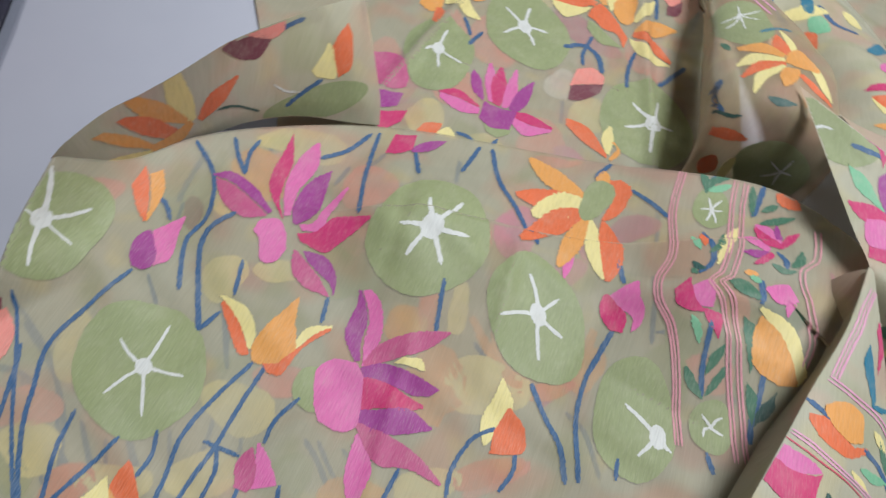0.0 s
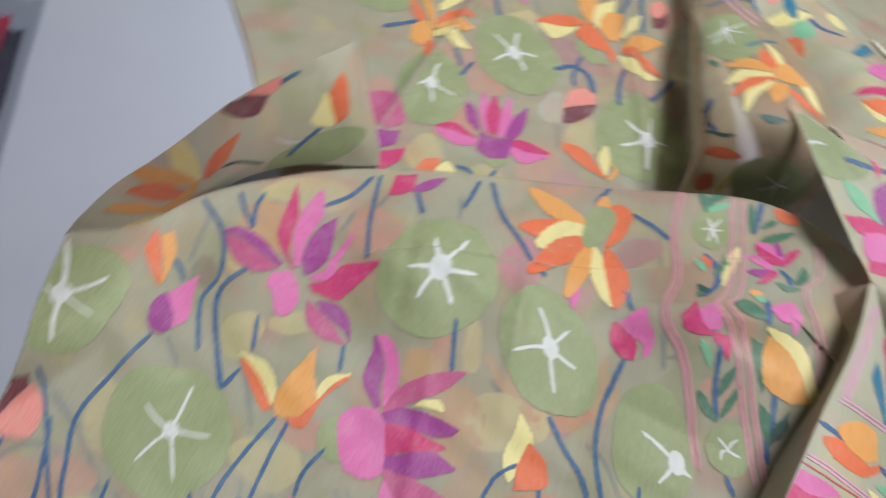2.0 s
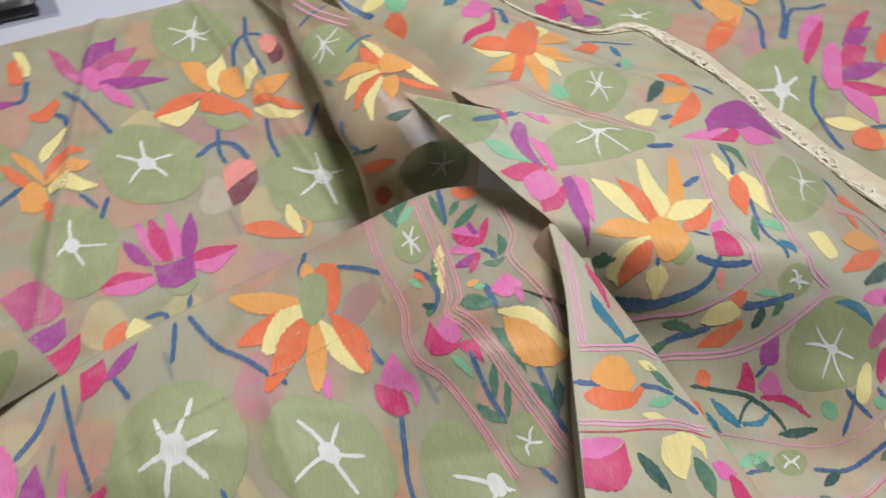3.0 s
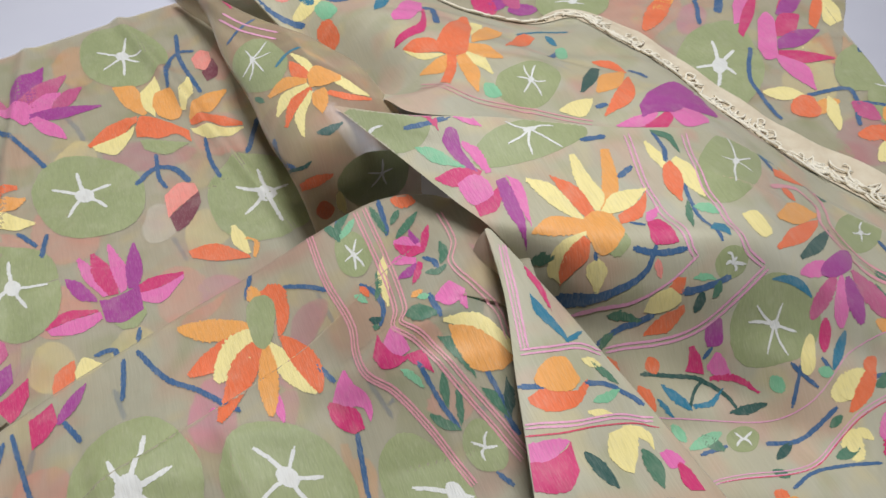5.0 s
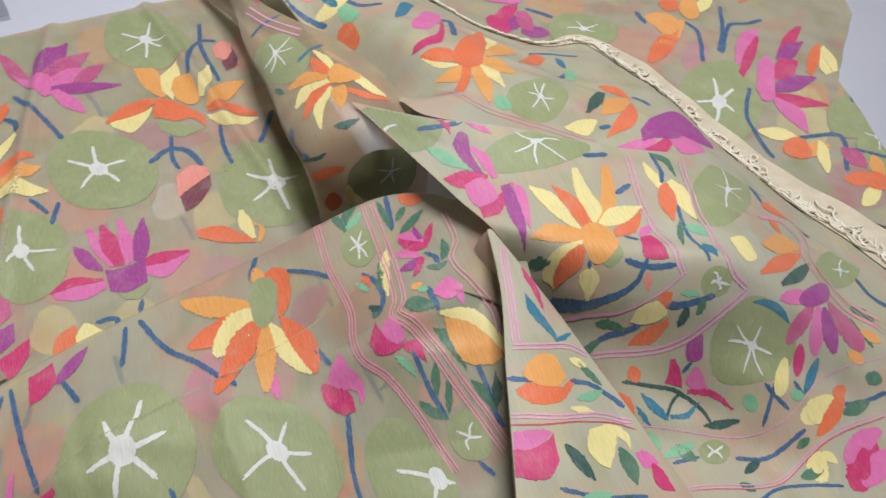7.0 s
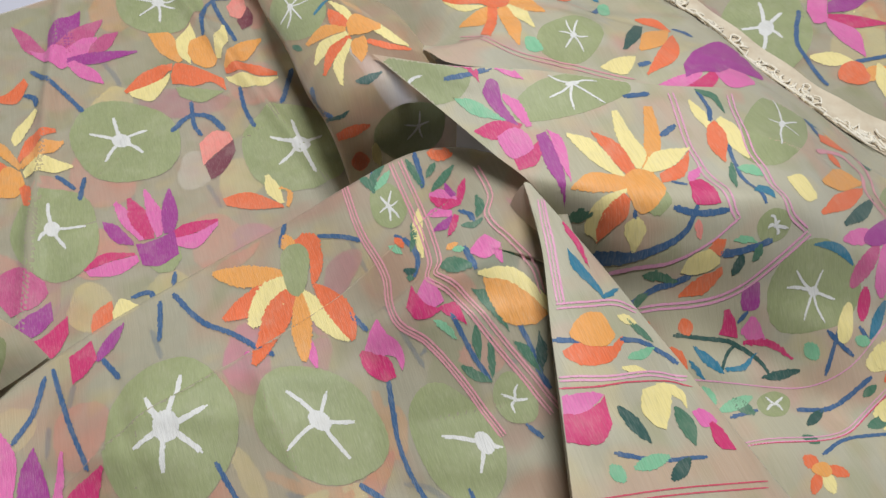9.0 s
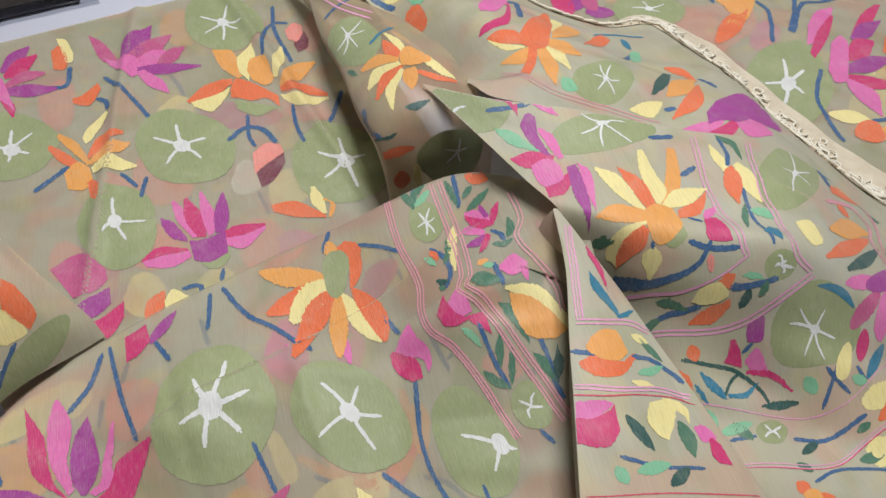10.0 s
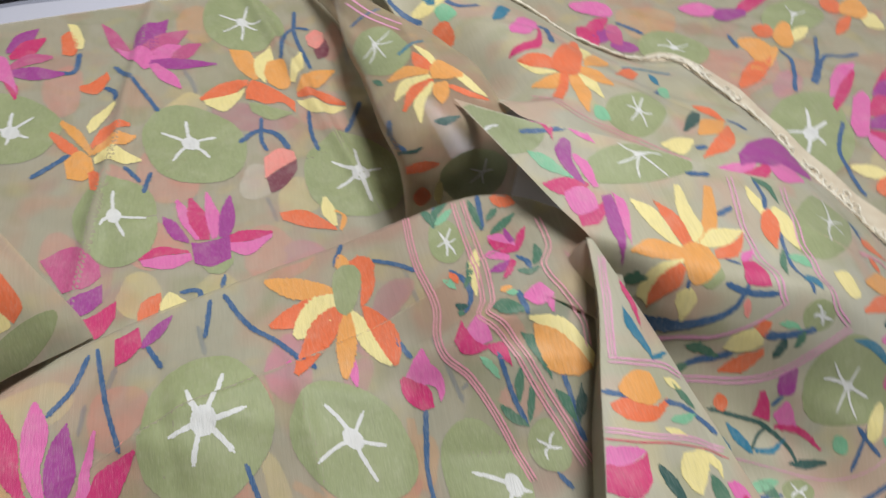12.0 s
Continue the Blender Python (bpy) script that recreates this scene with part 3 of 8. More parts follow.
stem("front", [(-0.5246, -0.5262), (-0.5230, -0.5051), (-0.5368, -0.4704), (-0.5461, -0.4515)], 0.0031)
stem("front", [(-0.5143, -0.3702), (-0.5247, -0.4111), (-0.5304, -0.4457), (-0.5150, -0.4817), (-0.4914, -0.5215), (-0.4722, -0.5465)], 0.0033)
stem("front", [(-0.4841, -0.4756), (-0.4800, -0.4981), (-0.4702, -0.5256), (-0.4630, -0.5461)], 0.0029)
stem("front", [(-0.4485, -0.4795), (-0.4574, -0.5101), (-0.4650, -0.5366), (-0.4649, -0.5463)], 0.0029)
stem("front", [(-0.4297, -0.4658), (-0.4242, -0.4823), (-0.4252, -0.4982)], 0.0028)
stem("front", [(-0.3973, -0.3972), (-0.4081, -0.4314), (-0.4135, -0.4631), (-0.4081, -0.4947), (-0.4039, -0.5229)], 0.0032)
stem("front", [(-0.3872, -0.3940), (-0.3901, -0.4299), (-0.3910, -0.4627), (-0.3936, -0.4906), (-0.3947, -0.5181)], 0.0032)
stem("front", [(-0.3998, -0.4599), (-0.3727, -0.4590)], 0.0028)
stem("front", [(-0.3902, -0.4585), (-0.3819, -0.4756), (-0.3810, -0.5077)], 0.0029)
stem("front", [(-0.5382, -0.2442), (-0.5082, -0.2670), (-0.4910, -0.3041), (-0.4939, -0.3307), (-0.4766, -0.3695)], 0.0037)
stem("front", [(-0.5126, -0.2246), (-0.5009, -0.2397), (-0.4863, -0.2547)], 0.0037)
stem("front", [(-0.4863, -0.2547), (-0.4929, -0.2342), (-0.4923, -0.2171)], 0.0036)
stem("front", [(-0.4713, -0.2932), (-0.4833, -0.3154), (-0.4781, -0.3381), (-0.4457, -0.3917)], 0.0042)
stem("front", [(-0.4457, -0.3917), (-0.4399, -0.3709)], 0.0035)
stem("front", [(-0.4459, -0.3272), (-0.4370, -0.3562)], 0.0033)
stem("front", [(-0.4037, -0.1589), (-0.3946, -0.2104), (-0.3812, -0.2543)], 0.0039)
stem("front", [(-0.4094, -0.1631), (-0.4200, -0.1895), (-0.4380, -0.2095)], 0.0041)
stem("front", [(-0.3543, -0.4075), (-0.3625, -0.4284), (-0.3618, -0.4457)], 0.0032)
stem("front", [(-0.3724, -0.3260), (-0.3670, -0.3491)], 0.0034)
stem("front", [(-0.2945, -0.2833), (-0.2837, -0.3246)], 0.0035)
stem("front", [(-0.2173, -0.3749), (-0.2300, -0.3885), (-0.2358, -0.4138), (-0.2329, -0.4316)], 0.0031)
stem("front", [(-0.1993, -0.3862), (-0.1969, -0.3982), (-0.2014, -0.4154)], 0.0031)
stem("front", [(-0.2039, -0.3346), (-0.1866, -0.3571), (-0.1729, -0.3734), (-0.1627, -0.3962)], 0.0036)
stem("front", [(-0.1614, -0.2784), (-0.1689, -0.3150), (-0.1680, -0.3480), (-0.1556, -0.3928)], 0.0031)
stem("front", [(-0.3032, -0.1291), (-0.2836, -0.1680), (-0.2611, -0.1899), (-0.2354, -0.2243)], 0.0043)
stem("front", [(-0.3142, -0.1319), (-0.3196, -0.1703)], 0.0040)
stem("front", [(-0.3657, -0.1651), (-0.3524, -0.1912)], 0.0041)
stem("front", [(-0.1762, -0.1368), (-0.1566, -0.1523), (-0.1452, -0.1658)], 0.0035)
stem("front", [(-0.2692, -0.4255), (-0.2721, -0.4541)], 0.0030)
stem("front", [(-0.3388, -0.4657), (-0.3326, -0.4856)], 0.0029)
stem("front", [(-0.3636, -0.4746), (-0.3601, -0.5004)], 0.0029)
stem("front", [(-0.1359, -0.3683), (-0.1345, -0.3838)], 0.0028)
stem("front", [(-0.2082, -0.1288), (-0.1972, -0.1080)], 0.0042)
stem("front", [(-0.5410, -0.3064), (-0.5273, -0.3082), (-0.5144, -0.3206)], 0.0038)
stem("front", [(-0.5659, -0.4728), (-0.5648, -0.4841)], 0.0028)

# the border of the front layer
leaf("front", (-0.0453, -0.3105), (-0.0332, -0.3013), (-0.0358, -0.3140), (-0.0429, -0.2978), "magenta", 0.5)

# the rolled fold

# the back layer
pad("back", (-0.3261, 0.0869), (0.0531, -0.0223), (-0.0050, -0.0580), 0.17, (-0.3295, 0.0866), [(-0.3335, 0.1229), (-0.3027, 0.0913), (-0.3105, 0.0617), (-0.3477, 0.0631), (-0.3598, 0.1089)])
pad("back", (-0.1646, 0.0181), (0.0513, -0.0206), (-0.0140, -0.0569), 0.17, (-0.1584, 0.0135), [(-0.1592, 0.0530), (-0.1534, -0.0256), (-0.1861, 0.0002), (-0.1860, 0.0386), (-0.1348, 0.0213)])
pad("back", (-0.2616, 0.2968), (0.0484, -0.0218), (-0.0069, -0.0582), 0.15, (-0.2616, 0.2968), [(-0.2522, 0.3286), (-0.2372, 0.2907), (-0.2442, 0.2772), (-0.2642, 0.2566), (-0.2857, 0.2762), (-0.2886, 0.3146)])
pad("back", (-0.3993, -0.0085), (0.0381, -0.0102), (-0.0022, -0.0544), 0.17, (-0.4019, -0.0046), [(-0.4036, 0.0290), (-0.3725, -0.0114), (-0.3914, -0.0312), (-0.4133, -0.0165)])
pad("back", (-0.5131, 0.1351), (0.0536, -0.0072), (0.0069, -0.0550), 0.17, (-0.5070, 0.1275), [(-0.5086, 0.1594), (-0.4872, 0.1502), (-0.4885, 0.1163), (-0.5087, 0.1087), (-0.5335, 0.1400)])
stem("back", [(-0.4093, 0.2234), (-0.3801, 0.1784), (-0.3620, 0.1416)], 0.0051)
stem("back", [(-0.1941, 0.3152), (-0.1991, 0.2694), (-0.1882, 0.1959)], 0.0052)
stem("back", [(-0.2210, 0.2130), (-0.2112, 0.2672), (-0.1971, 0.2811), (-0.1800, 0.2774)], 0.0047)
stem("back", [(-0.2797, 0.0803), (-0.2568, 0.0975), (-0.2399, 0.0903), (-0.2281, 0.0648)], 0.0060)
stem("back", [(-0.2534, 0.1173), (-0.2561, 0.0825), (-0.2513, 0.0653)], 0.0044)
stem("back", [(-0.1999, 0.1224), (-0.2014, 0.0894), (-0.1973, 0.0572)], 0.0046)
stem("back", [(-0.1388, 0.1310), (-0.1500, 0.1069), (-0.1638, 0.0821)], 0.0053)
stem("back", [(-0.3955, 0.0639), (-0.3794, 0.0407)], 0.0047)
stem("back", [(-0.3697, 0.0522), (-0.3763, 0.0235)], 0.0050)
stem("back", [(-0.3035, -0.0889), (-0.3077, -0.1032)], 0.0040)
stem("back", [(-0.3442, -0.1022), (-0.3276, -0.1025), (-0.3265, -0.1156)], 0.0048)
stem("back", [(-0.4181, 0.1880), (-0.4069, 0.1763), (-0.4060, 0.1632)], 0.0060)
stem("back", [(-0.4808, 0.0566), (-0.4598, 0.0741), (-0.4480, 0.0854)], 0.0058)
stem("back", [(-0.4712, 0.2191), (-0.4528, 0.2197), (-0.4475, 0.2522)], 0.0060)

# the raised fold and the hollow under it

# the pallu panel
pad("right", (0.1518, -0.3390), (0.0351, -0.0174), (-0.0215, -0.0198), 0.11, (0.1489, -0.3393), [(0.1588, -0.3295), (0.1673, -0.3485), (0.1523, -0.3605), (0.1360, -0.3538), (0.1266, -0.3314), (0.1347, -0.3250)])
bloom("lotus_flower", "right", (0.2456, -0.3133), (0.0286, 0.0014), (-0.0163, -0.0118), "purple", [
    ((0.2326, -0.3162), (0.1802, -0.3171), (0.2101, -0.3102), (0.2021, -0.3226), "pink", 0.75),
    ((0.2268, -0.3224), (0.1842, -0.3454), (0.1932, -0.3321), (0.2065, -0.3396), "rose", 0.75),
    ((0.2337, -0.3240), (0.2122, -0.3580), (0.2097, -0.3411), (0.2276, -0.3439), "pink", 0.75),
    ((0.2406, -0.3260), (0.2358, -0.3608), (0.2243, -0.3446), (0.2498, -0.3432), "purple", 0.75),
    ((0.2548, -0.3211), (0.2800, -0.3629), (0.2508, -0.3456), (0.2931, -0.3357), "rose", 0.75),
])
bloom("lotus_bud", "right", (0.1708, -0.3653), (0.0078, -0.0020), (-0.0067, -0.0108), "cream", [
    ((0.1873, -0.3679), (0.1981, -0.3477), (0.2004, -0.3591), (0.1878, -0.3558), "magenta", 0.75),
])
bloom("lotus_bud", "right", (0.1937, -0.3963), (0.0075, -0.0022), (-0.0040, -0.0063), "cream", [
    ((0.1784, -0.3984), (0.2213, -0.3902), (0.2016, -0.4029), (0.1933, -0.3866), "cream", 0.55),
    ((0.1882, -0.4114), (0.2393, -0.3857), (0.2190, -0.4056), (0.2063, -0.3967), "orange", 0.75),
    ((0.2217, -0.3898), (0.2422, -0.3838), (0.2366, -0.3909), (0.2285, -0.3825), "orange", 0.75),
])
bloom("lotus_bud", "right", (0.1788, -0.4304), (0.0052, -0.0021), (-0.0040, -0.0054), "cream", [
    ((0.1752, -0.4427), (0.1805, -0.4212), (0.1863, -0.4326), (0.1672, -0.4310), "cream", 0.5),
    ((0.1807, -0.4234), (0.1956, -0.4343), (0.1871, -0.4297), (0.1938, -0.4247), "cream", 0.75),
])
bloom("lotus_bud", "right", (0.2192, -0.4417), (0.0082, -0.0028), (-0.0083, -0.0090), "magenta", [
    ((0.2012, -0.4577), (0.2441, -0.4234), (0.2350, -0.4476), (0.2066, -0.4346), "magenta", 0.5),
    ((0.2030, -0.4361), (0.2611, -0.4231), (0.2314, -0.4351), (0.2241, -0.4203), "pink", 0.6),
    ((0.2093, -0.4561), (0.2580, -0.4400), (0.2373, -0.4567), (0.2253, -0.4399), "pink", 0.75),
])
bloom("water_lily", "right", (0.0994, -0.4458), (0.0071, -0.0022), (-0.0030, -0.0041), "amber", [
    ((0.0979, -0.4441), (0.0918, -0.4337), (0.1002, -0.4368), (0.0898, -0.4409), "orange", 0.75),
    ((0.0997, -0.4476), (0.0988, -0.4622), (0.0940, -0.4551), (0.1046, -0.4547), "cream", 0.75),
    ((0.0962, -0.4465), (0.0846, -0.4573), (0.0868, -0.4497), (0.0936, -0.4542), "orange", 0.75),
    ((0.1033, -0.4458), (0.1164, -0.4562), (0.1062, -0.4534), (0.1136, -0.4485), "orange", 0.75),
])
pad("right", (0.0971, -0.3949), (0.0129, -0.0045), (-0.0066, -0.0080), 0.1, (0.0971, -0.3949), [(0.0932, -0.3880), (0.1074, -0.3927), (0.1002, -0.4011), (0.0884, -0.3970)])
leaf("right", (0.1512, -0.3153), (0.1874, -0.3333), (0.1702, -0.3232), (0.1755, -0.3195), "teal", 0.75)
leaf("right", (0.1880, -0.3811), (0.2154, -0.3602), (0.2084, -0.3725), (0.1991, -0.3681), "teal", 0.75)
leaf("right", (0.1367, -0.3667), (0.1429, -0.3791), (0.1350, -0.3734), (0.1449, -0.3723), "mint", 0.75)
leaf("right", (0.1112, -0.4165), (0.1351, -0.4110), (0.1237, -0.4171), (0.1227, -0.4104), "dark", 0.75)
leaf("right", (0.2240, -0.4031), (0.2657, -0.4010), (0.2448, -0.4073), (0.2463, -0.3964), "leaf", 0.75)
leaf("right", (0.1583, -0.4334), (0.1814, -0.4346), (0.1687, -0.4382), (0.1712, -0.4298), "leaf", 0.75)
leaf("right", (0.0547, -0.3850), (0.0838, -0.3846), (0.0683, -0.3892), (0.0693, -0.3806), "mint", 0.75)
leaf("right", (0.0679, -0.3806), (0.0777, -0.3962), (0.0685, -0.3906), (0.0774, -0.3863), "leaf", 0.75)
leaf("right", (0.2706, -0.3814), (0.2873, -0.3902), (0.2736, -0.3897), (0.2867, -0.3814), "leaf", 0.75)
leaf("right", (0.1749, -0.3766), (0.1864, -0.3839), (0.1771, -0.3828), (0.1845, -0.3776), "mint", 0.75)
stem("right", [(0.1124, -0.4042), (0.1432, -0.4118), (0.1791, -0.4041)], 0.0034)
stem("right", [(0.1462, -0.3909), (0.1553, -0.3776), (0.1638, -0.3655)], 0.0032)
stem("right", [(0.1526, -0.3651), (0.1700, -0.3874)], 0.0030)
stem("right", [(0.2256, -0.3961), (0.2557, -0.3993), (0.2879, -0.3989)], 0.0036)
stem("right", [(0.1066, -0.4378), (0.1308, -0.4349), (0.1625, -0.4413), (0.1904, -0.4503)], 0.0025)
stem("right", [(0.0593, -0.3916), (0.0819, -0.3945)], 0.0029)
stem("right", [(0.1821, -0.3702), (0.1864, -0.3839)], 0.0041)
stem("right", [(0.2936, -0.3319), (0.2968, -0.3623)], 0.0060, "leaf")
thread("right", [(0.3168, -0.3711), (0.2155, -0.3742), (0.1597, -0.3934), (0.1190, -0.3892), (0.0533, -0.3612), (0.0220, -0.3408)], 0.0008, "lilac")
thread("right", [(0.2782, -0.4144), (0.1974, -0.4160), (0.1333, -0.4317), (0.0612, -0.4135), (0.0392, -0.4125)], 0.0008, "lilac")
thread("right", [(0.2786, -0.4118), (0.1968, -0.4137), (0.1344, -0.4294), (0.0620, -0.4113), (0.0394, -0.4103)], 0.0008, "lilac")
thread("right", [(0.2746, -0.4156), (0.1967, -0.4173), (0.1338, -0.4322), (0.0605, -0.4132)], 0.0008, "red")
thread("right", [(0.2762, -0.2734), (0.2987, -0.3030), (0.3148, -0.3227), (0.3333, -0.3512)], 0.0008, "line")
thread("right", [(0.2637, -0.2783), (0.2902, -0.3059), (0.3092, -0.3247), (0.3287, -0.3529)], 0.0008, "line")

# the pleat
leaf("flap", (-0.0575, -0.4062), (-0.0338, -0.4075), (-0.0466, -0.4108), (-0.0457, -0.4031), "mint", 0.75)
leaf("flap", (-0.0394, -0.4195), (-0.0212, -0.4121), (-0.0285, -0.4193), (-0.0330, -0.4126), "dark", 0.75)
leaf("flap", (-0.0690, -0.3997), (-0.0655, -0.4108), (-0.0714, -0.4061), (-0.0631, -0.4044), "mint", 0.75)
stem("flap", [(-0.0649, -0.3950), (-0.0438, -0.4065), (-0.0092, -0.4151)], 0.0025)
thread("flap", [(-0.0942, -0.4105), (-0.0608, -0.4185), (0.0226, -0.4392)], 0.0008, "red")
thread("flap", [(-0.0952, -0.4135), (-0.0620, -0.4214), (0.0198, -0.4423)], 0.0008, "red")

# the pallu end behind the crest
leaf("hollow", (0.1920, -0.1571), (0.2105, -0.1711), (0.1941, -0.1695), (0.2068, -0.1597), "leaf", 0.75)
leaf("hollow", (-0.0315, 0.1350), (-0.0484, 0.1667), (-0.0332, 0.1660), (-0.0457, 0.1382), "orange", 0.75)
leaf("hollow", (-0.0525, 0.1289), (-0.0836, 0.1826), (-0.0612, 0.1695), (-0.0736, 0.1439), "amber", 0.75)
leaf("hollow", (-0.0662, 0.1990), (-0.0247, 0.2032), (-0.0481, 0.1892), (-0.0438, 0.2106), "cream", 0.75)
leaf("hollow", (-0.1025, 0.1599), (-0.0810, 0.1193), (-0.0971, 0.1289), (-0.0862, 0.1485), "pink", 0.75)
leaf("hollow", (-0.0461, 0.0690), (-0.0226, 0.0653), (-0.0364, 0.0569), (-0.0327, 0.0760), "amber", 0.75)
stem("hollow", [(-0.0354, 0.2133), (-0.0162, 0.1861), (0.0094, 0.1796)], 0.0060)

# the under panel on the table
pad("far", (0.4164, 0.0050), (0.0544, -0.0204), (-0.0568, -0.0721), 0.17, (0.4134, 0.0015), [(0.4359, 0.0456), (0.4502, 0.0188), (0.4219, -0.0201), (0.3860, -0.0309), (0.3847, 0.0104)])
pad("far", (0.3104, 0.1871), (0.0480, -0.0168), (-0.0201, -0.0349), 0.12, (0.3104, 0.1871), [(0.3071, 0.2059), (0.3384, 0.1942), (0.3238, 0.1779), (0.2883, 0.1965)])
pad("far", (0.5859, -0.0679), (0.0355, -0.0129), (-0.0347, -0.0354), 0, (0.5859, -0.0679), [])
pad("far", (0.5842, -0.1265), (0.0335, -0.0130), (-0.0386, -0.0380), 0.13, (0.5912, -0.1087), [(0.5766, -0.0982), (0.6225, -0.1028), (0.5763, -0.1293), (0.6052, -0.1194)])
bloom("tulip_flower", "far", (0.4376, 0.1681), (0.0160, -0.0078), (-0.0110, -0.0170), "amber", [
    ((0.4595, 0.1615), (0.4197, 0.1953), (0.4510, 0.1925), (0.4278, 0.1635), "amber", 0.75),
    ((0.3651, 0.0972), (0.4492, 0.1549), (0.4114, 0.1129), (0.4028, 0.1401), "orange", 0.75),
])
bloom("lotus_bud", "far", (0.4651, -0.0976), (0.0181, -0.0079), (-0.0101, -0.0130), "orange", [
    ((0.4660, -0.1054), (0.5096, -0.1061), (0.4837, -0.1150), (0.4915, -0.0965), "amber", 0.75),
    ((0.4340, -0.0569), (0.4759, -0.0820), (0.4477, -0.0776), (0.4633, -0.0607), "cream", 0.75),
    ((0.5019, -0.0947), (0.4759, -0.1436), (0.4807, -0.1189), (0.4989, -0.1192), "cream", 0.75),
])
bloom("lotus_flower", "far", (0.5302, -0.1725), (0.0189, -0.0050), (-0.0132, -0.0122), "orange", [
    ((0.5344, -0.1687), (0.4897, -0.1574), (0.5194, -0.1537), (0.5018, -0.1733), "orange", 0.75),
    ((0.5471, -0.1667), (0.5541, -0.1348), (0.5637, -0.1478), (0.5382, -0.1538), "amber", 0.75),
    ((0.5261, -0.1810), (0.4792, -0.1989), (0.5011, -0.1806), (0.5017, -0.2001), "cream", 0.75),
    ((0.5510, -0.1726), (0.5974, -0.1550), (0.5750, -0.1717), (0.5743, -0.1554), "orange", 0.75),
    ((0.5361, -0.1485), (0.5213, -0.1137), (0.5412, -0.1246), (0.5165, -0.1378), "rose", 0.75),
    ((0.5383, -0.1840), (0.5412, -0.2155), (0.5258, -0.2055), (0.5556, -0.1936), "orange", 0.75),
])
bloom("lotus_bud", "far", (0.2252, 0.2879), (0.0254, -0.0120), (-0.0079, -0.0168), "pink", [
    ((0.1889, 0.2300), (0.2406, 0.2628), (0.2156, 0.2325), (0.2128, 0.2596), "magenta", 0.75),
    ((0.1921, 0.2181), (0.2436, 0.2323), (0.2148, 0.2110), (0.2200, 0.2390), "purple", 0.75),
    ((0.2204, 0.2045), (0.2591, 0.1926), (0.2323, 0.1848), (0.2459, 0.2104), "purple", 0.75),
])
bloom("water_lily", "far", (0.5018, 0.2006), (0.0186, -0.0019), (-0.0180, -0.0269), "amber", [
    ((0.4699, 0.1707), (0.3995, 0.1235), (0.4337, 0.1614), (0.4384, 0.1357), "amber", 0.75),
    ((0.4921, 0.2086), (0.4602, 0.2228), (0.4885, 0.2309), (0.4581, 0.1954), "orange", 0.75),
    ((0.5062, 0.1927), (0.5540, 0.2133), (0.5273, 0.1904), (0.5315, 0.2146), "cream", 0.75),
])
bloom("lotus_flower", "far", (0.4418, 0.2589), (0.0267, 0.0001), (-0.0101, -0.0172), "purple", [
    ((0.4252, 0.2656), (0.3632, 0.2771), (0.4008, 0.2846), (0.3829, 0.2534), "pink", 0.75),
    ((0.4577, 0.2675), (0.5401, 0.3036), (0.4920, 0.2685), (0.5003, 0.2983), "magenta", 0.75),
    ((0.2045, 0.2070), (0.1872, 0.2483), (0.2102, 0.2427), (0.1831, 0.2143), "magenta", 0.75),
    ((0.2366, 0.2024), (0.2342, 0.2473), (0.2486, 0.2333), (0.2229, 0.2167), "rose", 0.75),
])
bloom("water_lily", "far", (0.6704, 0.2564), (0.0221, -0.0042), (-0.0159, -0.0234), "amber", [
    ((0.6486, 0.2542), (0.6230, 0.2825), (0.6521, 0.2832), (0.6192, 0.2531), "orange", 0.75),
    ((0.6729, 0.2434), (0.6921, 0.2044), (0.6641, 0.2088), (0.6973, 0.2360), "cream", 0.75),
    ((0.6528, 0.2381), (0.5936, 0.1960), (0.6235, 0.2288), (0.6215, 0.2044), "orange", 0.75),
])
pad("far", (0.5471, 0.2448), (0.0546, -0.0040), (-0.0224, -0.0360), 0.12, (0.5471, 0.2448), [(0.5483, 0.2691), (0.5737, 0.2521), (0.5292, 0.2222)])
stem("far", [(0.4713, 0.1667), (0.4746, 0.1381), (0.4470, 0.0828)], 0.0060)
stem("far", [(0.5561, 0.1941), (0.5204, 0.1406), (0.4797, 0.0941)], 0.0060)
stem("far", [(0.4826, 0.0902), (0.5380, 0.1470), (0.5739, 0.1480), (0.5995, 0.1477)], 0.0060)
stem("far", [(0.4799, 0.0198), (0.4355, -0.0299), (0.4275, -0.0650), (0.4251, -0.1027)], 0.0059)
stem("far", [(0.6388, 0.0215), (0.6360, -0.0075), (0.6031, -0.0461)], 0.0060)
stem("far", [(0.4794, -0.0833), (0.5392, -0.0946), (0.5022, -0.1477)], 0.0060)
stem("far", [(0.4121, 0.2109), (0.4123, 0.1807)], 0.0060)
stem("far", [(0.5362, -0.1184), (0.5843, -0.1474)], 0.0060)
stem("far", [(0.2484, 0.2512), (0.2789, 0.2216)], 0.0060)

# motifs of the inner layer that show through
stem("front_under", [(-0.5626, -0.4298), (-0.5277, -0.4490), (-0.5000, -0.4726)], 0.0027)
stem("front_under", [(-0.5635, -0.4856), (-0.5480, -0.4730), (-0.5283, -0.4698), (-0.5018, -0.4933)], 0.0031)
stem("front_under", [(-0.4879, -0.4939), (-0.4705, -0.5096)], 0.0024)
stem("front_under", [(-0.4668, -0.4901), (-0.4537, -0.5015)], 0.0025)
stem("front_under", [(-0.4440, -0.4767), (-0.4233, -0.4950)], 0.0026)
stem("front_under", [(-0.4678, -0.3379), (-0.4407, -0.3608), (-0.4166, -0.4013)], 0.0032)
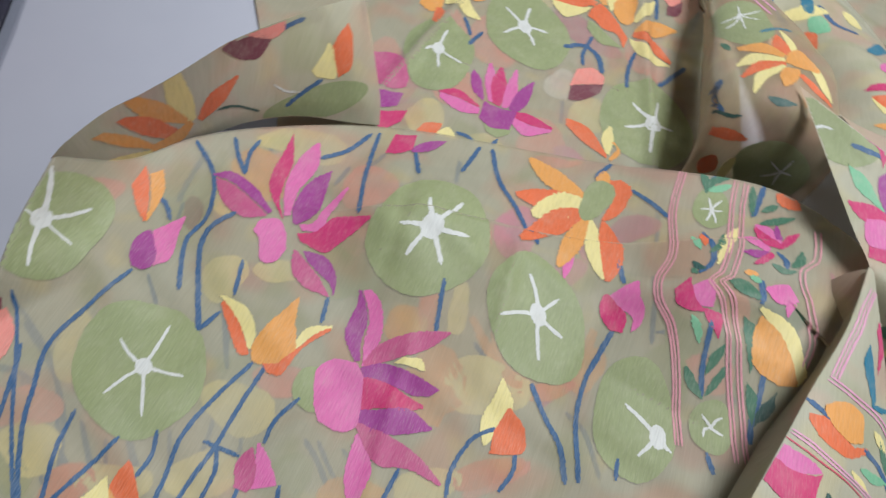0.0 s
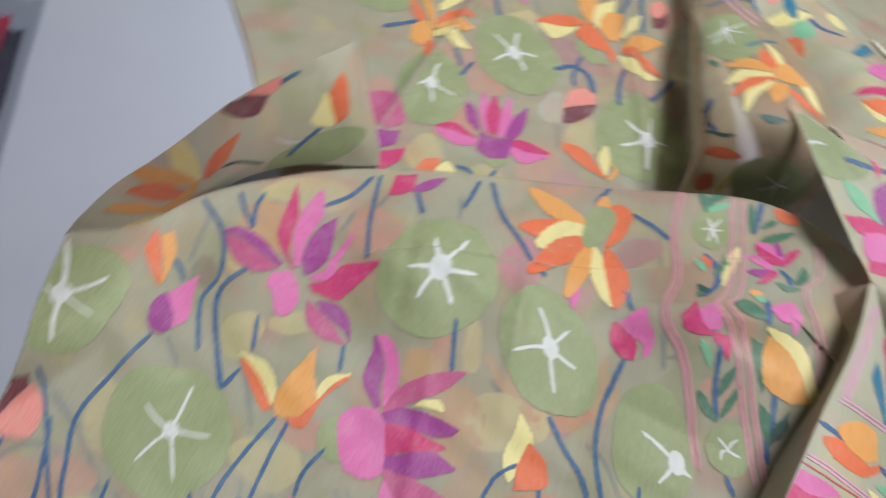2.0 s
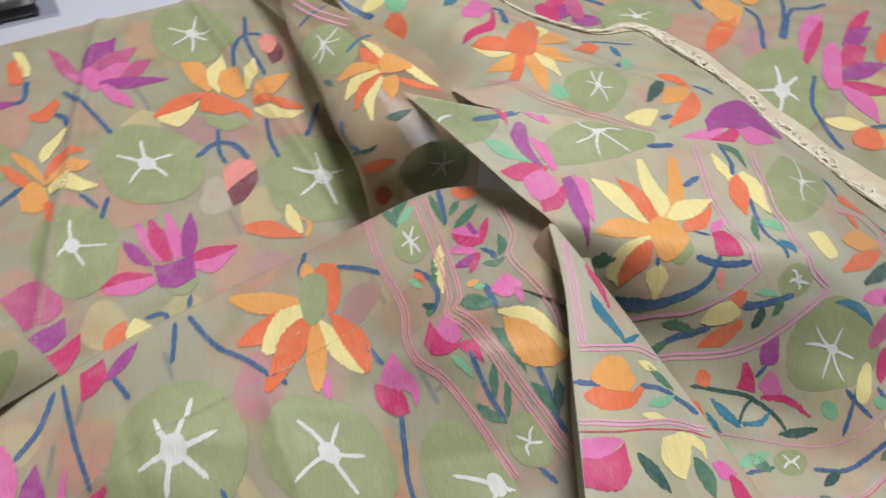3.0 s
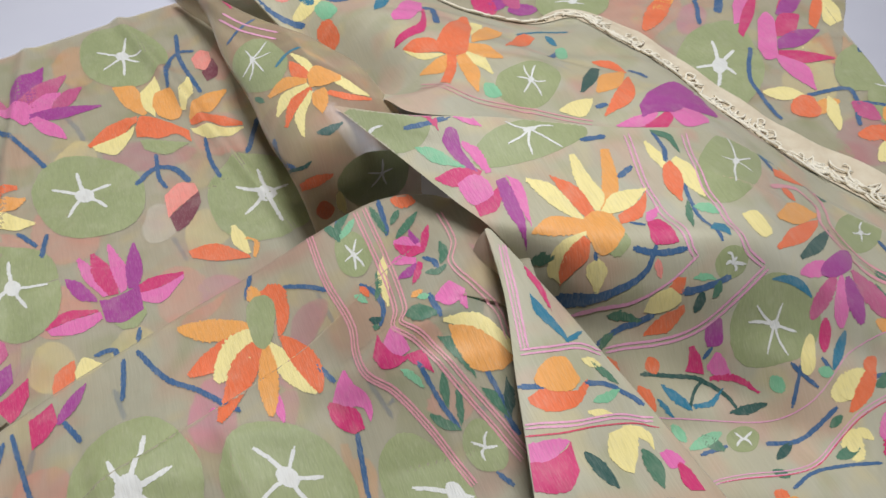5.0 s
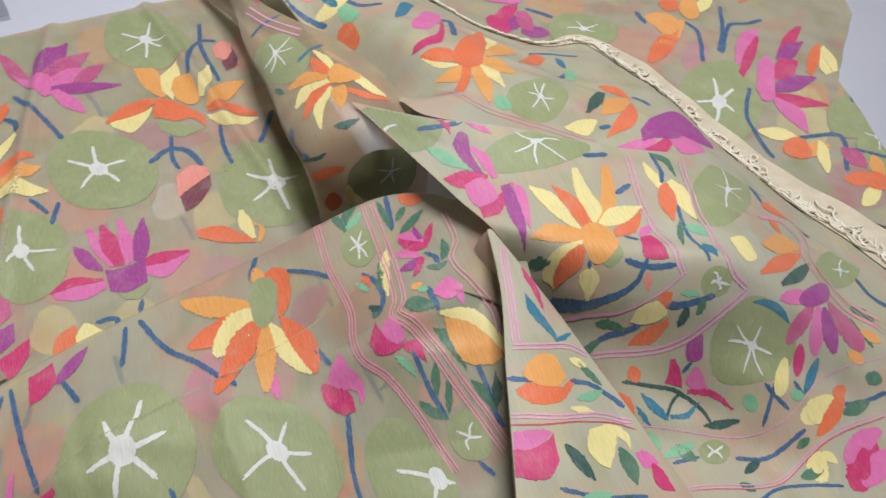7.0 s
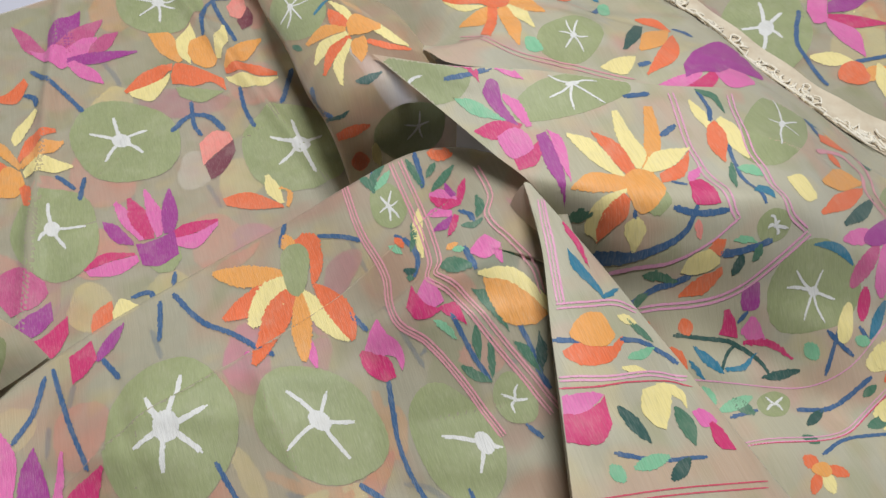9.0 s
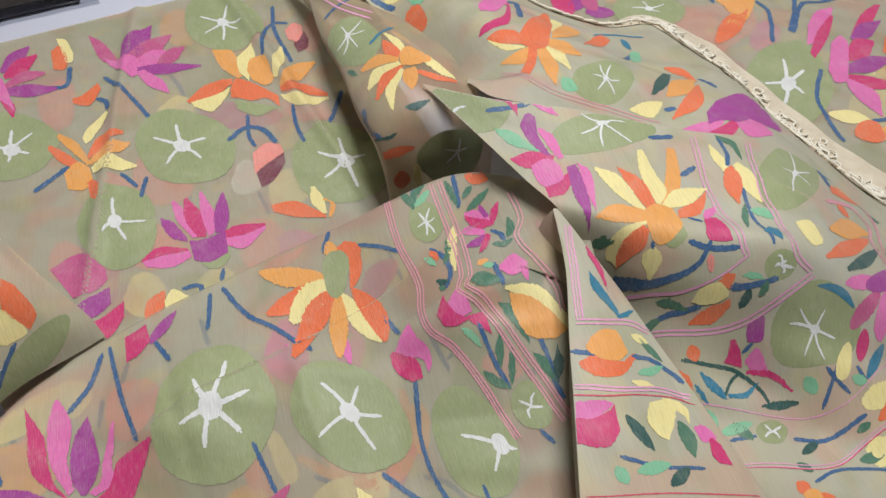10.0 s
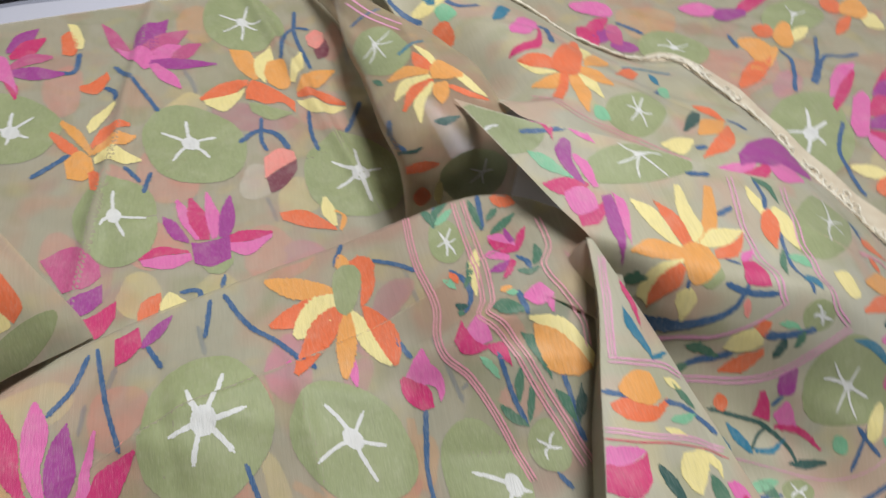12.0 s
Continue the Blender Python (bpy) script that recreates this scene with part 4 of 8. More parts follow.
stem("front_under", [(-0.3295, -0.4285), (-0.3103, -0.4448), (-0.2916, -0.4544)], 0.0030)
stem("front_under", [(-0.1531, -0.1579), (-0.1449, -0.2366), (-0.1355, -0.2829)], 0.0028)
stem("front_under", [(-0.4233, -0.4622), (-0.4059, -0.4890)], 0.0028)
stem("front_under", [(-0.5161, -0.2996), (-0.5058, -0.3326)], 0.0035)
stem("front_under", [(-0.4117, -0.2038), (-0.4154, -0.2281)], 0.0039)
stem("front_under", [(-0.5311, -0.4717), (-0.4936, -0.4975), (-0.4739, -0.5237)], 0.0024)
stem("front_under", [(-0.5116, -0.4594), (-0.4800, -0.4981), (-0.4602, -0.5118)], 0.0027)
stem("front_under", [(-0.3644, -0.3911), (-0.3516, -0.3960)], 0.0032)
stem("front_under", [(-0.2701, -0.4238), (-0.2632, -0.4419)], 0.0031)
stem("front_under", [(-0.4119, -0.4189), (-0.3999, -0.4498), (-0.3948, -0.4828)], 0.0030)
bloom("lotus_bud", "front_under", (-0.5373, -0.4949), (0.0159, 0.0096), (0.0125, -0.0135), "salmon", [])
bloom("lotus_bud", "front_under", (-0.4611, -0.5185), (0.0106, 0.0138), (0.0109, -0.0071), "orange", [])
bloom("lotus_bud", "front_under", (-0.3729, -0.4009), (0.0161, 0.0090), (0.0069, -0.0108), "salmon", [])
bloom("lotus_bud", "front_under", (-0.2670, -0.3569), (0.0208, 0.0113), (0.0109, -0.0209), "amber", [])
bloom("lotus_bud", "front_under", (-0.3077, -0.3251), (0.0175, 0.0013), (0.0022, -0.0132), "amber", [])
bloom("lotus_bud", "front_under", (-0.2742, -0.3013), (0.0075, 0.0020), (0.0062, -0.0196), "cream", [])
bloom("lotus_bud", "front_under", (-0.2935, -0.3108), (0.0092, 0.0027), (0.0058, -0.0169), "orange", [])
bloom("lotus_bud", "front_under", (-0.1720, -0.3114), (0.0125, 0.0056), (0.0056, -0.0173), "amber", [])
bloom("lotus_bud", "front_under", (-0.2561, -0.2153), (0.0200, 0.0066), (0.0008, -0.0302), "pink", [])
bloom("lotus_bud", "front_under", (-0.1675, -0.1791), (0.0170, 0.0053), (0.0042, -0.0156), "rose", [])
bloom("lotus_bud", "front_under", (-0.4726, -0.2478), (0.0231, 0.0176), (0.0141, -0.0219), "amber", [])
bloom("lotus_bud", "front_under", (-0.4432, -0.2009), (0.0188, 0.0133), (0.0093, -0.0157), "cream", [])
bloom("lotus_bud", "front_under", (-0.5040, -0.3050), (0.0067, 0.0045), (0.0091, -0.0129), "maroon", [])
bloom("lotus_bud", "front_under", (-0.5650, -0.3313), (0.0076, 0.0146), (0.0059, -0.0087), "salmon", [])
bloom("lotus_bud", "front_under", (-0.4149, -0.3219), (0.0188, 0.0123), (0.0054, -0.0086), "cream", [])
bloom("lotus_bud", "front_under", (-0.3551, -0.2988), (0.0242, 0.0109), (0.0083, -0.0134), "green", [])
bloom("lotus_bud", "front_under", (-0.3817, -0.3064), (0.0236, 0.0134), (0.0124, -0.0205), "green", [])
bloom("lotus_bud", "front_under", (-0.2130, -0.4063), (0.0184, 0.0160), (0.0060, -0.0074), "orange", [])
bloom("lotus_bud", "front_under", (-0.1918, -0.3356), (0.0171, 0.0086), (0.0029, -0.0072), "orange", [])
bloom("lotus_bud", "front_under", (-0.1188, -0.2687), (0.0110, 0.0031), (0.0085, -0.0229), "green", [])
bloom("lotus_bud", "front_under", (-0.2416, -0.1163), (0.0206, 0.0078), (0.0025, -0.0098), "salmon", [])
bloom("lotus_bud", "front_under", (-0.2056, -0.2390), (0.0125, 0.0073), (0.0042, -0.0125), "pink", [])
bloom("lotus_bud", "front_under", (-0.4853, -0.2804), (0.0137, 0.0085), (0.0100, -0.0150), "cream", [])
bloom("lotus_bud", "front_under", (-0.4945, -0.5067), (0.0177, 0.0101), (0.0109, -0.0128), "cream", [])
bloom("lotus_bud", "front_under", (-0.4992, -0.5261), (0.0137, 0.0081), (0.0095, -0.0109), "green", [])
bloom("lotus_bud", "front_under", (-0.4351, -0.5055), (0.0184, 0.0101), (0.0089, -0.0114), "cream", [])
bloom("lotus_bud", "front_under", (-0.3901, -0.4299), (0.0238, 0.0045), (0.0048, -0.0192), "cream", [])
bloom("lotus_bud", "front_under", (-0.3378, -0.4600), (0.0170, 0.0092), (0.0082, -0.0129), "green", [])
bloom("lotus_bud", "front_under", (-0.0653, -0.2359), (0.0162, 0.0090), (0.0064, -0.0158), "leaf", [])
bloom("lotus_bud", "front_under", (-0.0504, -0.3066), (0.0093, 0.0043), (0.0055, -0.0182), "green", [])
bloom("lotus_bud", "front_under", (-0.0935, -0.2500), (0.0066, 0.0027), (0.0070, -0.0135), "salmon", [])
bloom("lotus_bud", "front_under", (-0.2473, -0.4292), (0.0232, 0.0126), (0.0051, -0.0101), "cream", [])
bloom("lotus_bud", "front_under", (-0.3862, -0.2221), (0.0197, 0.0078), (0.0124, -0.0265), "salmon", [])
bloom("lotus_bud", "back_under", (-0.2654, 0.0224), (0.0185, -0.0065), (-0.0037, -0.0223), "white", [])
bloom("lotus_bud", "back_under", (-0.3988, 0.0337), (0.0210, -0.0054), (-0.0006, -0.0303), "salmon", [])
bloom("lotus_bud", "back_under", (-0.3673, -0.0433), (0.0280, -0.0102), (-0.0019, -0.0256), "salmon", [])
bloom("lotus_bud", "back_under", (-0.2597, -0.0720), (0.0297, -0.0127), (-0.0051, -0.0290), "salmon", [])
bloom("lotus_bud", "back_under", (-0.2620, 0.1207), (0.0517, -0.0191), (-0.0033, -0.0201), "rose", [])
bloom("lotus_bud", "back_under", (-0.1831, 0.1215), (0.0299, -0.0113), (-0.0059, -0.0310), "salmon", [])
bloom("lotus_bud", "back_under", (-0.2949, 0.2044), (0.0298, -0.0094), (-0.0061, -0.0472), "green", [])
bloom("lotus_bud", "back_under", (-0.3770, 0.3798), (0.0393, -0.0143), (-0.0016, -0.0300), "cream", [])
bloom("lotus_bud", "back_under", (-0.3322, 0.1414), (0.0225, -0.0081), (-0.0024, -0.0267), "cream", [])
bloom("lotus_bud", "back_under", (-0.2251, -0.0042), (0.0213, -0.0085), (-0.0058, -0.0298), "cream", [])
bloom("lotus_bud", "back_under", (-0.2300, -0.0851), (0.0223, -0.0092), (-0.0046, -0.0222), "pink", [])
bloom("lotus_bud", "back_under", (-0.3170, 0.2997), (0.0257, -0.0108), (-0.0032, -0.0331), "amber", [])
bloom("lotus_bud", "back_under", (-0.4000, 0.3076), (0.0185, -0.0069), (-0.0013, -0.0327), "green", [])
bloom("lotus_bud", "back_under", (-0.3107, -0.1032), (0.0187, -0.0077), (-0.0024, -0.0177), "cream", [])
bloom("lotus_bud", "back_under", (-0.3770, -0.1007), (0.0226, -0.0094), (-0.0018, -0.0225), "cream", [])
bloom("lotus_bud", "back_under", (-0.1528, 0.2528), (0.0132, -0.0055), (-0.0095, -0.0430), "salmon", [])
bloom("lotus_bud", "back_under", (-0.4247, -0.0605), (0.0295, -0.0090), (-0.0014, -0.0315), "rose", [])
bloom("lotus_bud", "back_under", (-0.4498, -0.0383), (0.0149, -0.0047), (0.0002, -0.0274), "salmon", [])
bloom("lotus_bud", "back_under", (-0.4615, 0.1903), (0.0230, -0.0051), (0.0002, -0.0380), "salmon", [])
bloom("lotus_bud", "back_under", (-0.4361, 0.3302), (0.0394, -0.0109), (-0.0002, -0.0233), "green", [])
bloom("lotus_bud", "back_under", (-0.3559, 0.0427), (0.0342, -0.0135), (-0.0023, -0.0322), "salmon", [])
stem("back_under", [(-0.3363, 0.2172), (-0.3225, 0.1736), (-0.3322, 0.1414)], 0.0049)
stem("back_under", [(-0.3270, 0.0115), (-0.3353, -0.0136)], 0.0042)
stem("back_under", [(-0.3028, -0.0038), (-0.2973, -0.0427), (-0.3056, -0.0670)], 0.0038)
stem("back_under", [(-0.2581, 0.0007), (-0.2500, -0.0333)], 0.0041)
stem("back_under", [(-0.2474, -0.0634), (-0.2424, -0.0932)], 0.0038)
stem("back_under", [(-0.1345, 0.2688), (-0.1429, 0.2010)], 0.0052)
bloom("lotus_bud", "far_under", (0.3785, 0.1310), (0.0545, -0.0183), (-0.0359, -0.0531), "salmon", [])
bloom("lotus_bud", "far_under", (0.3383, 0.0431), (0.0298, -0.0092), (-0.0233, -0.0360), "rose", [])
bloom("lotus_bud", "far_under", (0.5115, -0.0549), (0.0372, -0.0126), (-0.0414, -0.0450), "cream", [])
bloom("lotus_bud", "far_under", (0.5820, -0.0206), (0.0285, -0.0121), (-0.0243, -0.0250), "amber", [])
bloom("lotus_bud", "far_under", (0.4950, -0.1701), (0.0399, -0.0151), (-0.0294, -0.0292), "rose", [])
bloom("lotus_bud", "far_under", (0.4358, -0.1475), (0.0249, -0.0352), (-0.0230, -0.0160), "green", [])
bloom("lotus_bud", "far_under", (0.2978, 0.2478), (0.0478, -0.0164), (-0.0190, -0.0342), "amber", [])
bloom("lotus_bud", "far_under", (0.4441, 0.0992), (0.0182, -0.0079), (-0.0190, -0.0264), "pink", [])
leaf("right", (0.3069, -0.3214), (0.3255, -0.3403), (0.3083, -0.3343), (0.3252, -0.3271), "leaf", 0.75)
leaf("right", (0.2974, -0.3443), (0.3152, -0.3596), (0.2967, -0.3556), (0.3161, -0.3482), "amber", 0.75)
leaf("right", (0.0276, -0.3662), (0.0481, -0.3719), (0.0366, -0.3722), (0.0387, -0.3661), "orange", 0.75)
leaf("right", (0.0281, -0.3892), (0.0460, -0.3912), (0.0364, -0.3940), (0.0376, -0.3864), "mint", 0.75)
leaf("right", (0.1676, -0.4139), (0.1800, -0.4106), (0.1751, -0.4152), (0.1722, -0.4094), "leaf", 0.75)
leaf("right", (0.1012, -0.4215), (0.1109, -0.4304), (0.1028, -0.4277), (0.1095, -0.4242), "leaf", 0.75)
leaf("right", (0.2572, -0.3610), (0.2744, -0.3726), (0.2576, -0.3697), (0.2752, -0.3635), "amber", 0.75)
leaf("right", (0.0519, -0.3650), (0.0556, -0.3798), (0.0501, -0.3732), (0.0579, -0.3716), "mint", 0.75)
leaf("hollow", (-0.0418, 0.1906), (-0.0213, 0.1693), (-0.0357, 0.1691), (-0.0272, 0.1908), "mint", 0.75)
leaf("hollow", (-0.0867, 0.2568), (-0.0602, 0.2231), (-0.0769, 0.2278), (-0.0694, 0.2528), "salmon", 0.75)
leaf("hollow", (-0.1168, 0.2752), (-0.0875, 0.2531), (-0.1044, 0.2547), (-0.0999, 0.2732), "pink", 0.75)
leaf("hollow", (-0.0555, 0.2424), (-0.0397, 0.1982), (-0.0518, 0.2098), (-0.0437, 0.2266), "teal", 0.75)
leaf("hollow", (-0.0048, 0.2227), (0.0167, 0.2014), (0.0018, 0.2031), (0.0107, 0.2229), "cream", 0.75)
leaf("gap", (-0.1088, 0.3127), (-0.0824, 0.2645), (-0.1017, 0.2779), (-0.0887, 0.3017), "magenta", 0.75)
leaf("gap", (-0.0755, 0.2623), (-0.0413, 0.2237), (-0.0632, 0.2343), (-0.0528, 0.2543), "amber", 0.75)
leaf("gap", (-0.0398, 0.2283), (-0.0120, 0.1966), (-0.0295, 0.2064), (-0.0217, 0.2198), "maroon", 0.75)
stem("hollow", [(-0.1122, 0.2637), (-0.0883, 0.2174), (-0.0570, 0.1832)], 0.0060)
leaf("front", (-0.2083, -0.2164), (-0.2079, -0.2470), (-0.2117, -0.2317), (-0.2045, -0.2313), "pink", 0.75)
stem("front_under", [(-0.1750, -0.3466), (-0.1593, -0.3576), (-0.1436, -0.3858)], 0.0033)
stem("front_under", [(-0.2543, -0.3214), (-0.2301, -0.3367)], 0.0035)
stem("front_under", [(-0.0822, -0.3044), (-0.0631, -0.3123)], 0.0029)
stem("front_under", [(-0.1355, -0.2738), (-0.1188, -0.2687)], 0.0033)
stem("front_under", [(-0.3112, -0.4273), (-0.2858, -0.4411)], 0.0030)
stem("front_under", [(-0.5484, -0.4925), (-0.5202, -0.5126), (-0.5027, -0.5362)], 0.0024)
stem("front_under", [(-0.4560, -0.4840), (-0.4420, -0.5052)], 0.0027)
stem("front_under", [(-0.3844, -0.4312), (-0.3711, -0.4649)], 0.0030)
stem("front_under", [(-0.5032, -0.3680), (-0.4765, -0.3941)], 0.0030)
stem("front_under", [(-0.4806, -0.2170), (-0.4734, -0.2556)], 0.0037)
stem("front_under", [(-0.3254, -0.1548), (-0.3194, -0.1876)], 0.0040)
stem("front_under", [(-0.1821, -0.1808), (-0.1678, -0.2204)], 0.0031)
bloom("lotus_bud", "front_under", (-0.2343, -0.3486), (0.0251, 0.0134), (0.0135, -0.0208), "cream", [])
bloom("lotus_bud", "front_under", (-0.2256, -0.3145), (0.0146, 0.0087), (0.0116, -0.0229), "amber", [])
bloom("lotus_bud", "front_under", (-0.1882, -0.2056), (0.0159, 0.0086), (0.0058, -0.0177), "pink", [])
bloom("lotus_bud", "front_under", (-0.1234, -0.3049), (0.0152, 0.0062), (0.0098, -0.0219), "green", [])
bloom("lotus_bud", "front_under", (-0.2924, -0.4527), (0.0206, 0.0106), (0.0055, -0.0099), "amber", [])
bloom("lotus_bud", "front_under", (-0.3884, -0.4792), (0.0193, 0.0109), (0.0100, -0.0140), "cream", [])
bloom("lotus_bud", "front_under", (-0.4637, -0.4080), (0.0099, 0.0065), (0.0111, -0.0149), "amber", [])
bloom("lotus_bud", "front_under", (-0.4521, -0.3455), (0.0150, 0.0087), (0.0108, -0.0158), "cream", [])
bloom("lotus_bud", "front_under", (-0.5120, -0.4391), (0.0128, 0.0079), (0.0170, -0.0205), "cream", [])
bloom("lotus_bud", "front_under", (-0.5105, -0.4839), (0.0131, 0.0081), (0.0120, -0.0127), "salmon", [])
bloom("lotus_bud", "front_under", (-0.4940, -0.5509), (0.0136, 0.0076), (0.0057, -0.0064), "rose", [])
bloom("lotus_bud", "front_under", (-0.0360, -0.2188), (0.0028, -0.0075), (0.0028, -0.0160), "pink", [])
bloom("lotus_bud", "front_under", (-0.0960, -0.2938), (0.0125, 0.0052), (0.0075, -0.0133), "salmon", [])
bloom("lotus_bud", "front_under", (-0.2879, -0.2443), (0.0125, 0.0091), (0.0085, -0.0228), "salmon", [])

# the border of the front layer, strand by strand
thread("front", [(-0.1402, -0.1106), (-0.1411, -0.1574), (-0.1366, -0.2087), (-0.1409, -0.2302), (-0.1403, -0.2483), (-0.1265, -0.2687), (-0.1115, -0.3057), (-0.1001, -0.3474)], 0.0013, "line")
thread("front", [(-0.1426, -0.1106), (-0.1436, -0.1568), (-0.1390, -0.2079), (-0.1432, -0.2290), (-0.1424, -0.2486), (-0.1285, -0.2692), (-0.1136, -0.3061), (-0.1022, -0.3477)], 0.0011, "line")
thread("front", [(-0.1448, -0.1108), (-0.1457, -0.1563), (-0.1410, -0.2072), (-0.1451, -0.2280), (-0.1441, -0.2488), (-0.1301, -0.2696), (-0.1153, -0.3064), (-0.1040, -0.3479)], 0.0013, "line")
thread("front", [(-0.0921, -0.1120), (-0.0925, -0.1469), (-0.0966, -0.1970), (-0.0998, -0.2227), (-0.1062, -0.2308), (-0.0947, -0.2491), (-0.0820, -0.2814), (-0.0685, -0.3192), (-0.0613, -0.3477)], 0.0014, "line")
thread("front", [(-0.0948, -0.1117), (-0.0951, -0.1465), (-0.0990, -0.1964), (-0.1020, -0.2214), (-0.1084, -0.2309), (-0.0968, -0.2498), (-0.0842, -0.2819), (-0.0706, -0.3196), (-0.0635, -0.3481)], 0.0011, "line")
thread("front", [(-0.0998, -0.1112), (-0.0999, -0.1458), (-0.1033, -0.1952), (-0.1060, -0.2191), (-0.1124, -0.2309), (-0.1005, -0.2511), (-0.0881, -0.2828), (-0.0745, -0.3203), (-0.0673, -0.3489)], 0.0011, "line")
thread("front", [(-0.1025, -0.1110), (-0.1025, -0.1455), (-0.1057, -0.1944), (-0.1082, -0.2178), (-0.1146, -0.2309), (-0.1025, -0.2518), (-0.0902, -0.2833), (-0.0766, -0.3207), (-0.0694, -0.3492)], 0.0014, "line")
thread("front", [(-0.0450, -0.1605), (-0.0472, -0.1925), (-0.0561, -0.2069), (-0.0490, -0.2307), (-0.0407, -0.2531), (-0.0423, -0.2754)], 0.0012, "line")
thread("front", [(-0.0480, -0.1594), (-0.0502, -0.1911), (-0.0593, -0.2066), (-0.0520, -0.2315), (-0.0439, -0.2535), (-0.0453, -0.2750)], 0.0012, "line")
shape("leaf", "front", [(-0.1283, -0.1108), (-0.1244, -0.1114), (-0.1210, -0.1173), (-0.1203, -0.1241), (-0.1214, -0.1304)], [(-0.1292, -0.1109), (-0.1289, -0.1148), (-0.1267, -0.1198), (-0.1249, -0.1248), (-0.1220, -0.1304)], "leaf")
shape("leaf", "front", [(-0.1051, -0.1089), (-0.1102, -0.1148), (-0.1151, -0.1183), (-0.1178, -0.1238), (-0.1214, -0.1305)], [(-0.1055, -0.1090), (-0.1127, -0.1096), (-0.1199, -0.1127), (-0.1223, -0.1214), (-0.1220, -0.1303)], "leaf")
shape("leaf", "front", [(-0.1033, -0.1171), (-0.1065, -0.1228), (-0.1109, -0.1268), (-0.1164, -0.1283), (-0.1221, -0.1281)], [(-0.1038, -0.1161), (-0.1096, -0.1171), (-0.1141, -0.1198), (-0.1184, -0.1229), (-0.1224, -0.1274)], "mint")
stem("front", [(-0.1178, -0.1100), (-0.1229, -0.1296)], 0.0034, "blue")
flower("small_lotus", "front", [
    ([(-0.0850, -0.1613), (-0.0776, -0.1710), (-0.0689, -0.1811)], [(-0.0865, -0.1652), (-0.0823, -0.1828), (-0.0711, -0.1863)], "magenta"),
    ([(-0.0847, -0.1578), (-0.0759, -0.1605), (-0.0684, -0.1778)], [(-0.0864, -0.1623), (-0.0785, -0.1732), (-0.0700, -0.1815)], "pink"),
    ([(-0.0703, -0.1527), (-0.0696, -0.1654), (-0.0684, -0.1742)], [(-0.0703, -0.1527), (-0.0738, -0.1650), (-0.0723, -0.1756)], "purple"),
    ([(-0.0566, -0.1634), (-0.0622, -0.1764), (-0.0707, -0.1866)], [(-0.0566, -0.1634), (-0.0640, -0.1672), (-0.0695, -0.1768)], "magenta"),
    ([(-0.0977, -0.1794), (-0.0865, -0.1751), (-0.0775, -0.1883)], [(-0.0977, -0.1794), (-0.0888, -0.1874), (-0.0797, -0.1937)], "pink"),
    ([(-0.0975, -0.1977), (-0.0888, -0.1932), (-0.0793, -0.1926)], [(-0.0975, -0.1977), (-0.0875, -0.2016), (-0.0801, -0.1969)], "purple"),
    ([(-0.0893, -0.2080), (-0.0846, -0.2001), (-0.0776, -0.1919)], [(-0.0893, -0.2080), (-0.0821, -0.2052), (-0.0751, -0.1959)], "magenta"),
])
stem("front", [(-0.0735, -0.1901), (-0.0682, -0.1993), (-0.0679, -0.2071)], 0.0039, "blue")
shape("leaf", "front", [(-0.0567, -0.1847), (-0.0552, -0.1911), (-0.0558, -0.1984), (-0.0602, -0.2030), (-0.0649, -0.2051)], [(-0.0576, -0.1844), (-0.0606, -0.1900), (-0.0615, -0.1945), (-0.0635, -0.1984), (-0.0653, -0.2046)], "leaf")
shape("leaf", "front", [(-0.0772, -0.2043), (-0.0727, -0.2045), (-0.0692, -0.2060), (-0.0659, -0.2061), (-0.0615, -0.2068)], [(-0.0775, -0.2050), (-0.0740, -0.2086), (-0.0696, -0.2112), (-0.0650, -0.2101), (-0.0614, -0.2073)], "leaf")
flower("lotus_bud", "front", [
    ([(-0.0781, -0.2245), (-0.0654, -0.2193), (-0.0575, -0.2319)], [(-0.0802, -0.2295), (-0.0735, -0.2375), (-0.0613, -0.2353)], "pink"),
    ([(-0.0656, -0.2299), (-0.0584, -0.2338), (-0.0608, -0.2443)], [(-0.0674, -0.2338), (-0.0649, -0.2373), (-0.0627, -0.2436)], "pink"),
])
stem("front", [(-0.0806, -0.2200), (-0.0820, -0.2316), (-0.0815, -0.2427)], 0.0042, "blue")
shape("leaf", "front", [(-0.1023, -0.2246), (-0.0920, -0.2236), (-0.0826, -0.2382)], [(-0.1033, -0.2270), (-0.0979, -0.2379), (-0.0839, -0.2410)], "leaf")
shape("leaf", "front", [(-0.0897, -0.2179), (-0.0871, -0.2170), (-0.0849, -0.2175), (-0.0830, -0.2191), (-0.0815, -0.2219)], [(-0.0899, -0.2187), (-0.0884, -0.2216), (-0.0865, -0.2231), (-0.0842, -0.2233), (-0.0816, -0.2224)], "mint")
shape("leaf", "front", [(-0.0934, -0.2155), (-0.0914, -0.2134), (-0.0891, -0.2128), (-0.0867, -0.2134), (-0.0841, -0.2150)], [(-0.0933, -0.2163), (-0.0908, -0.2182), (-0.0884, -0.2184), (-0.0862, -0.2175), (-0.0840, -0.2155)], "amber")
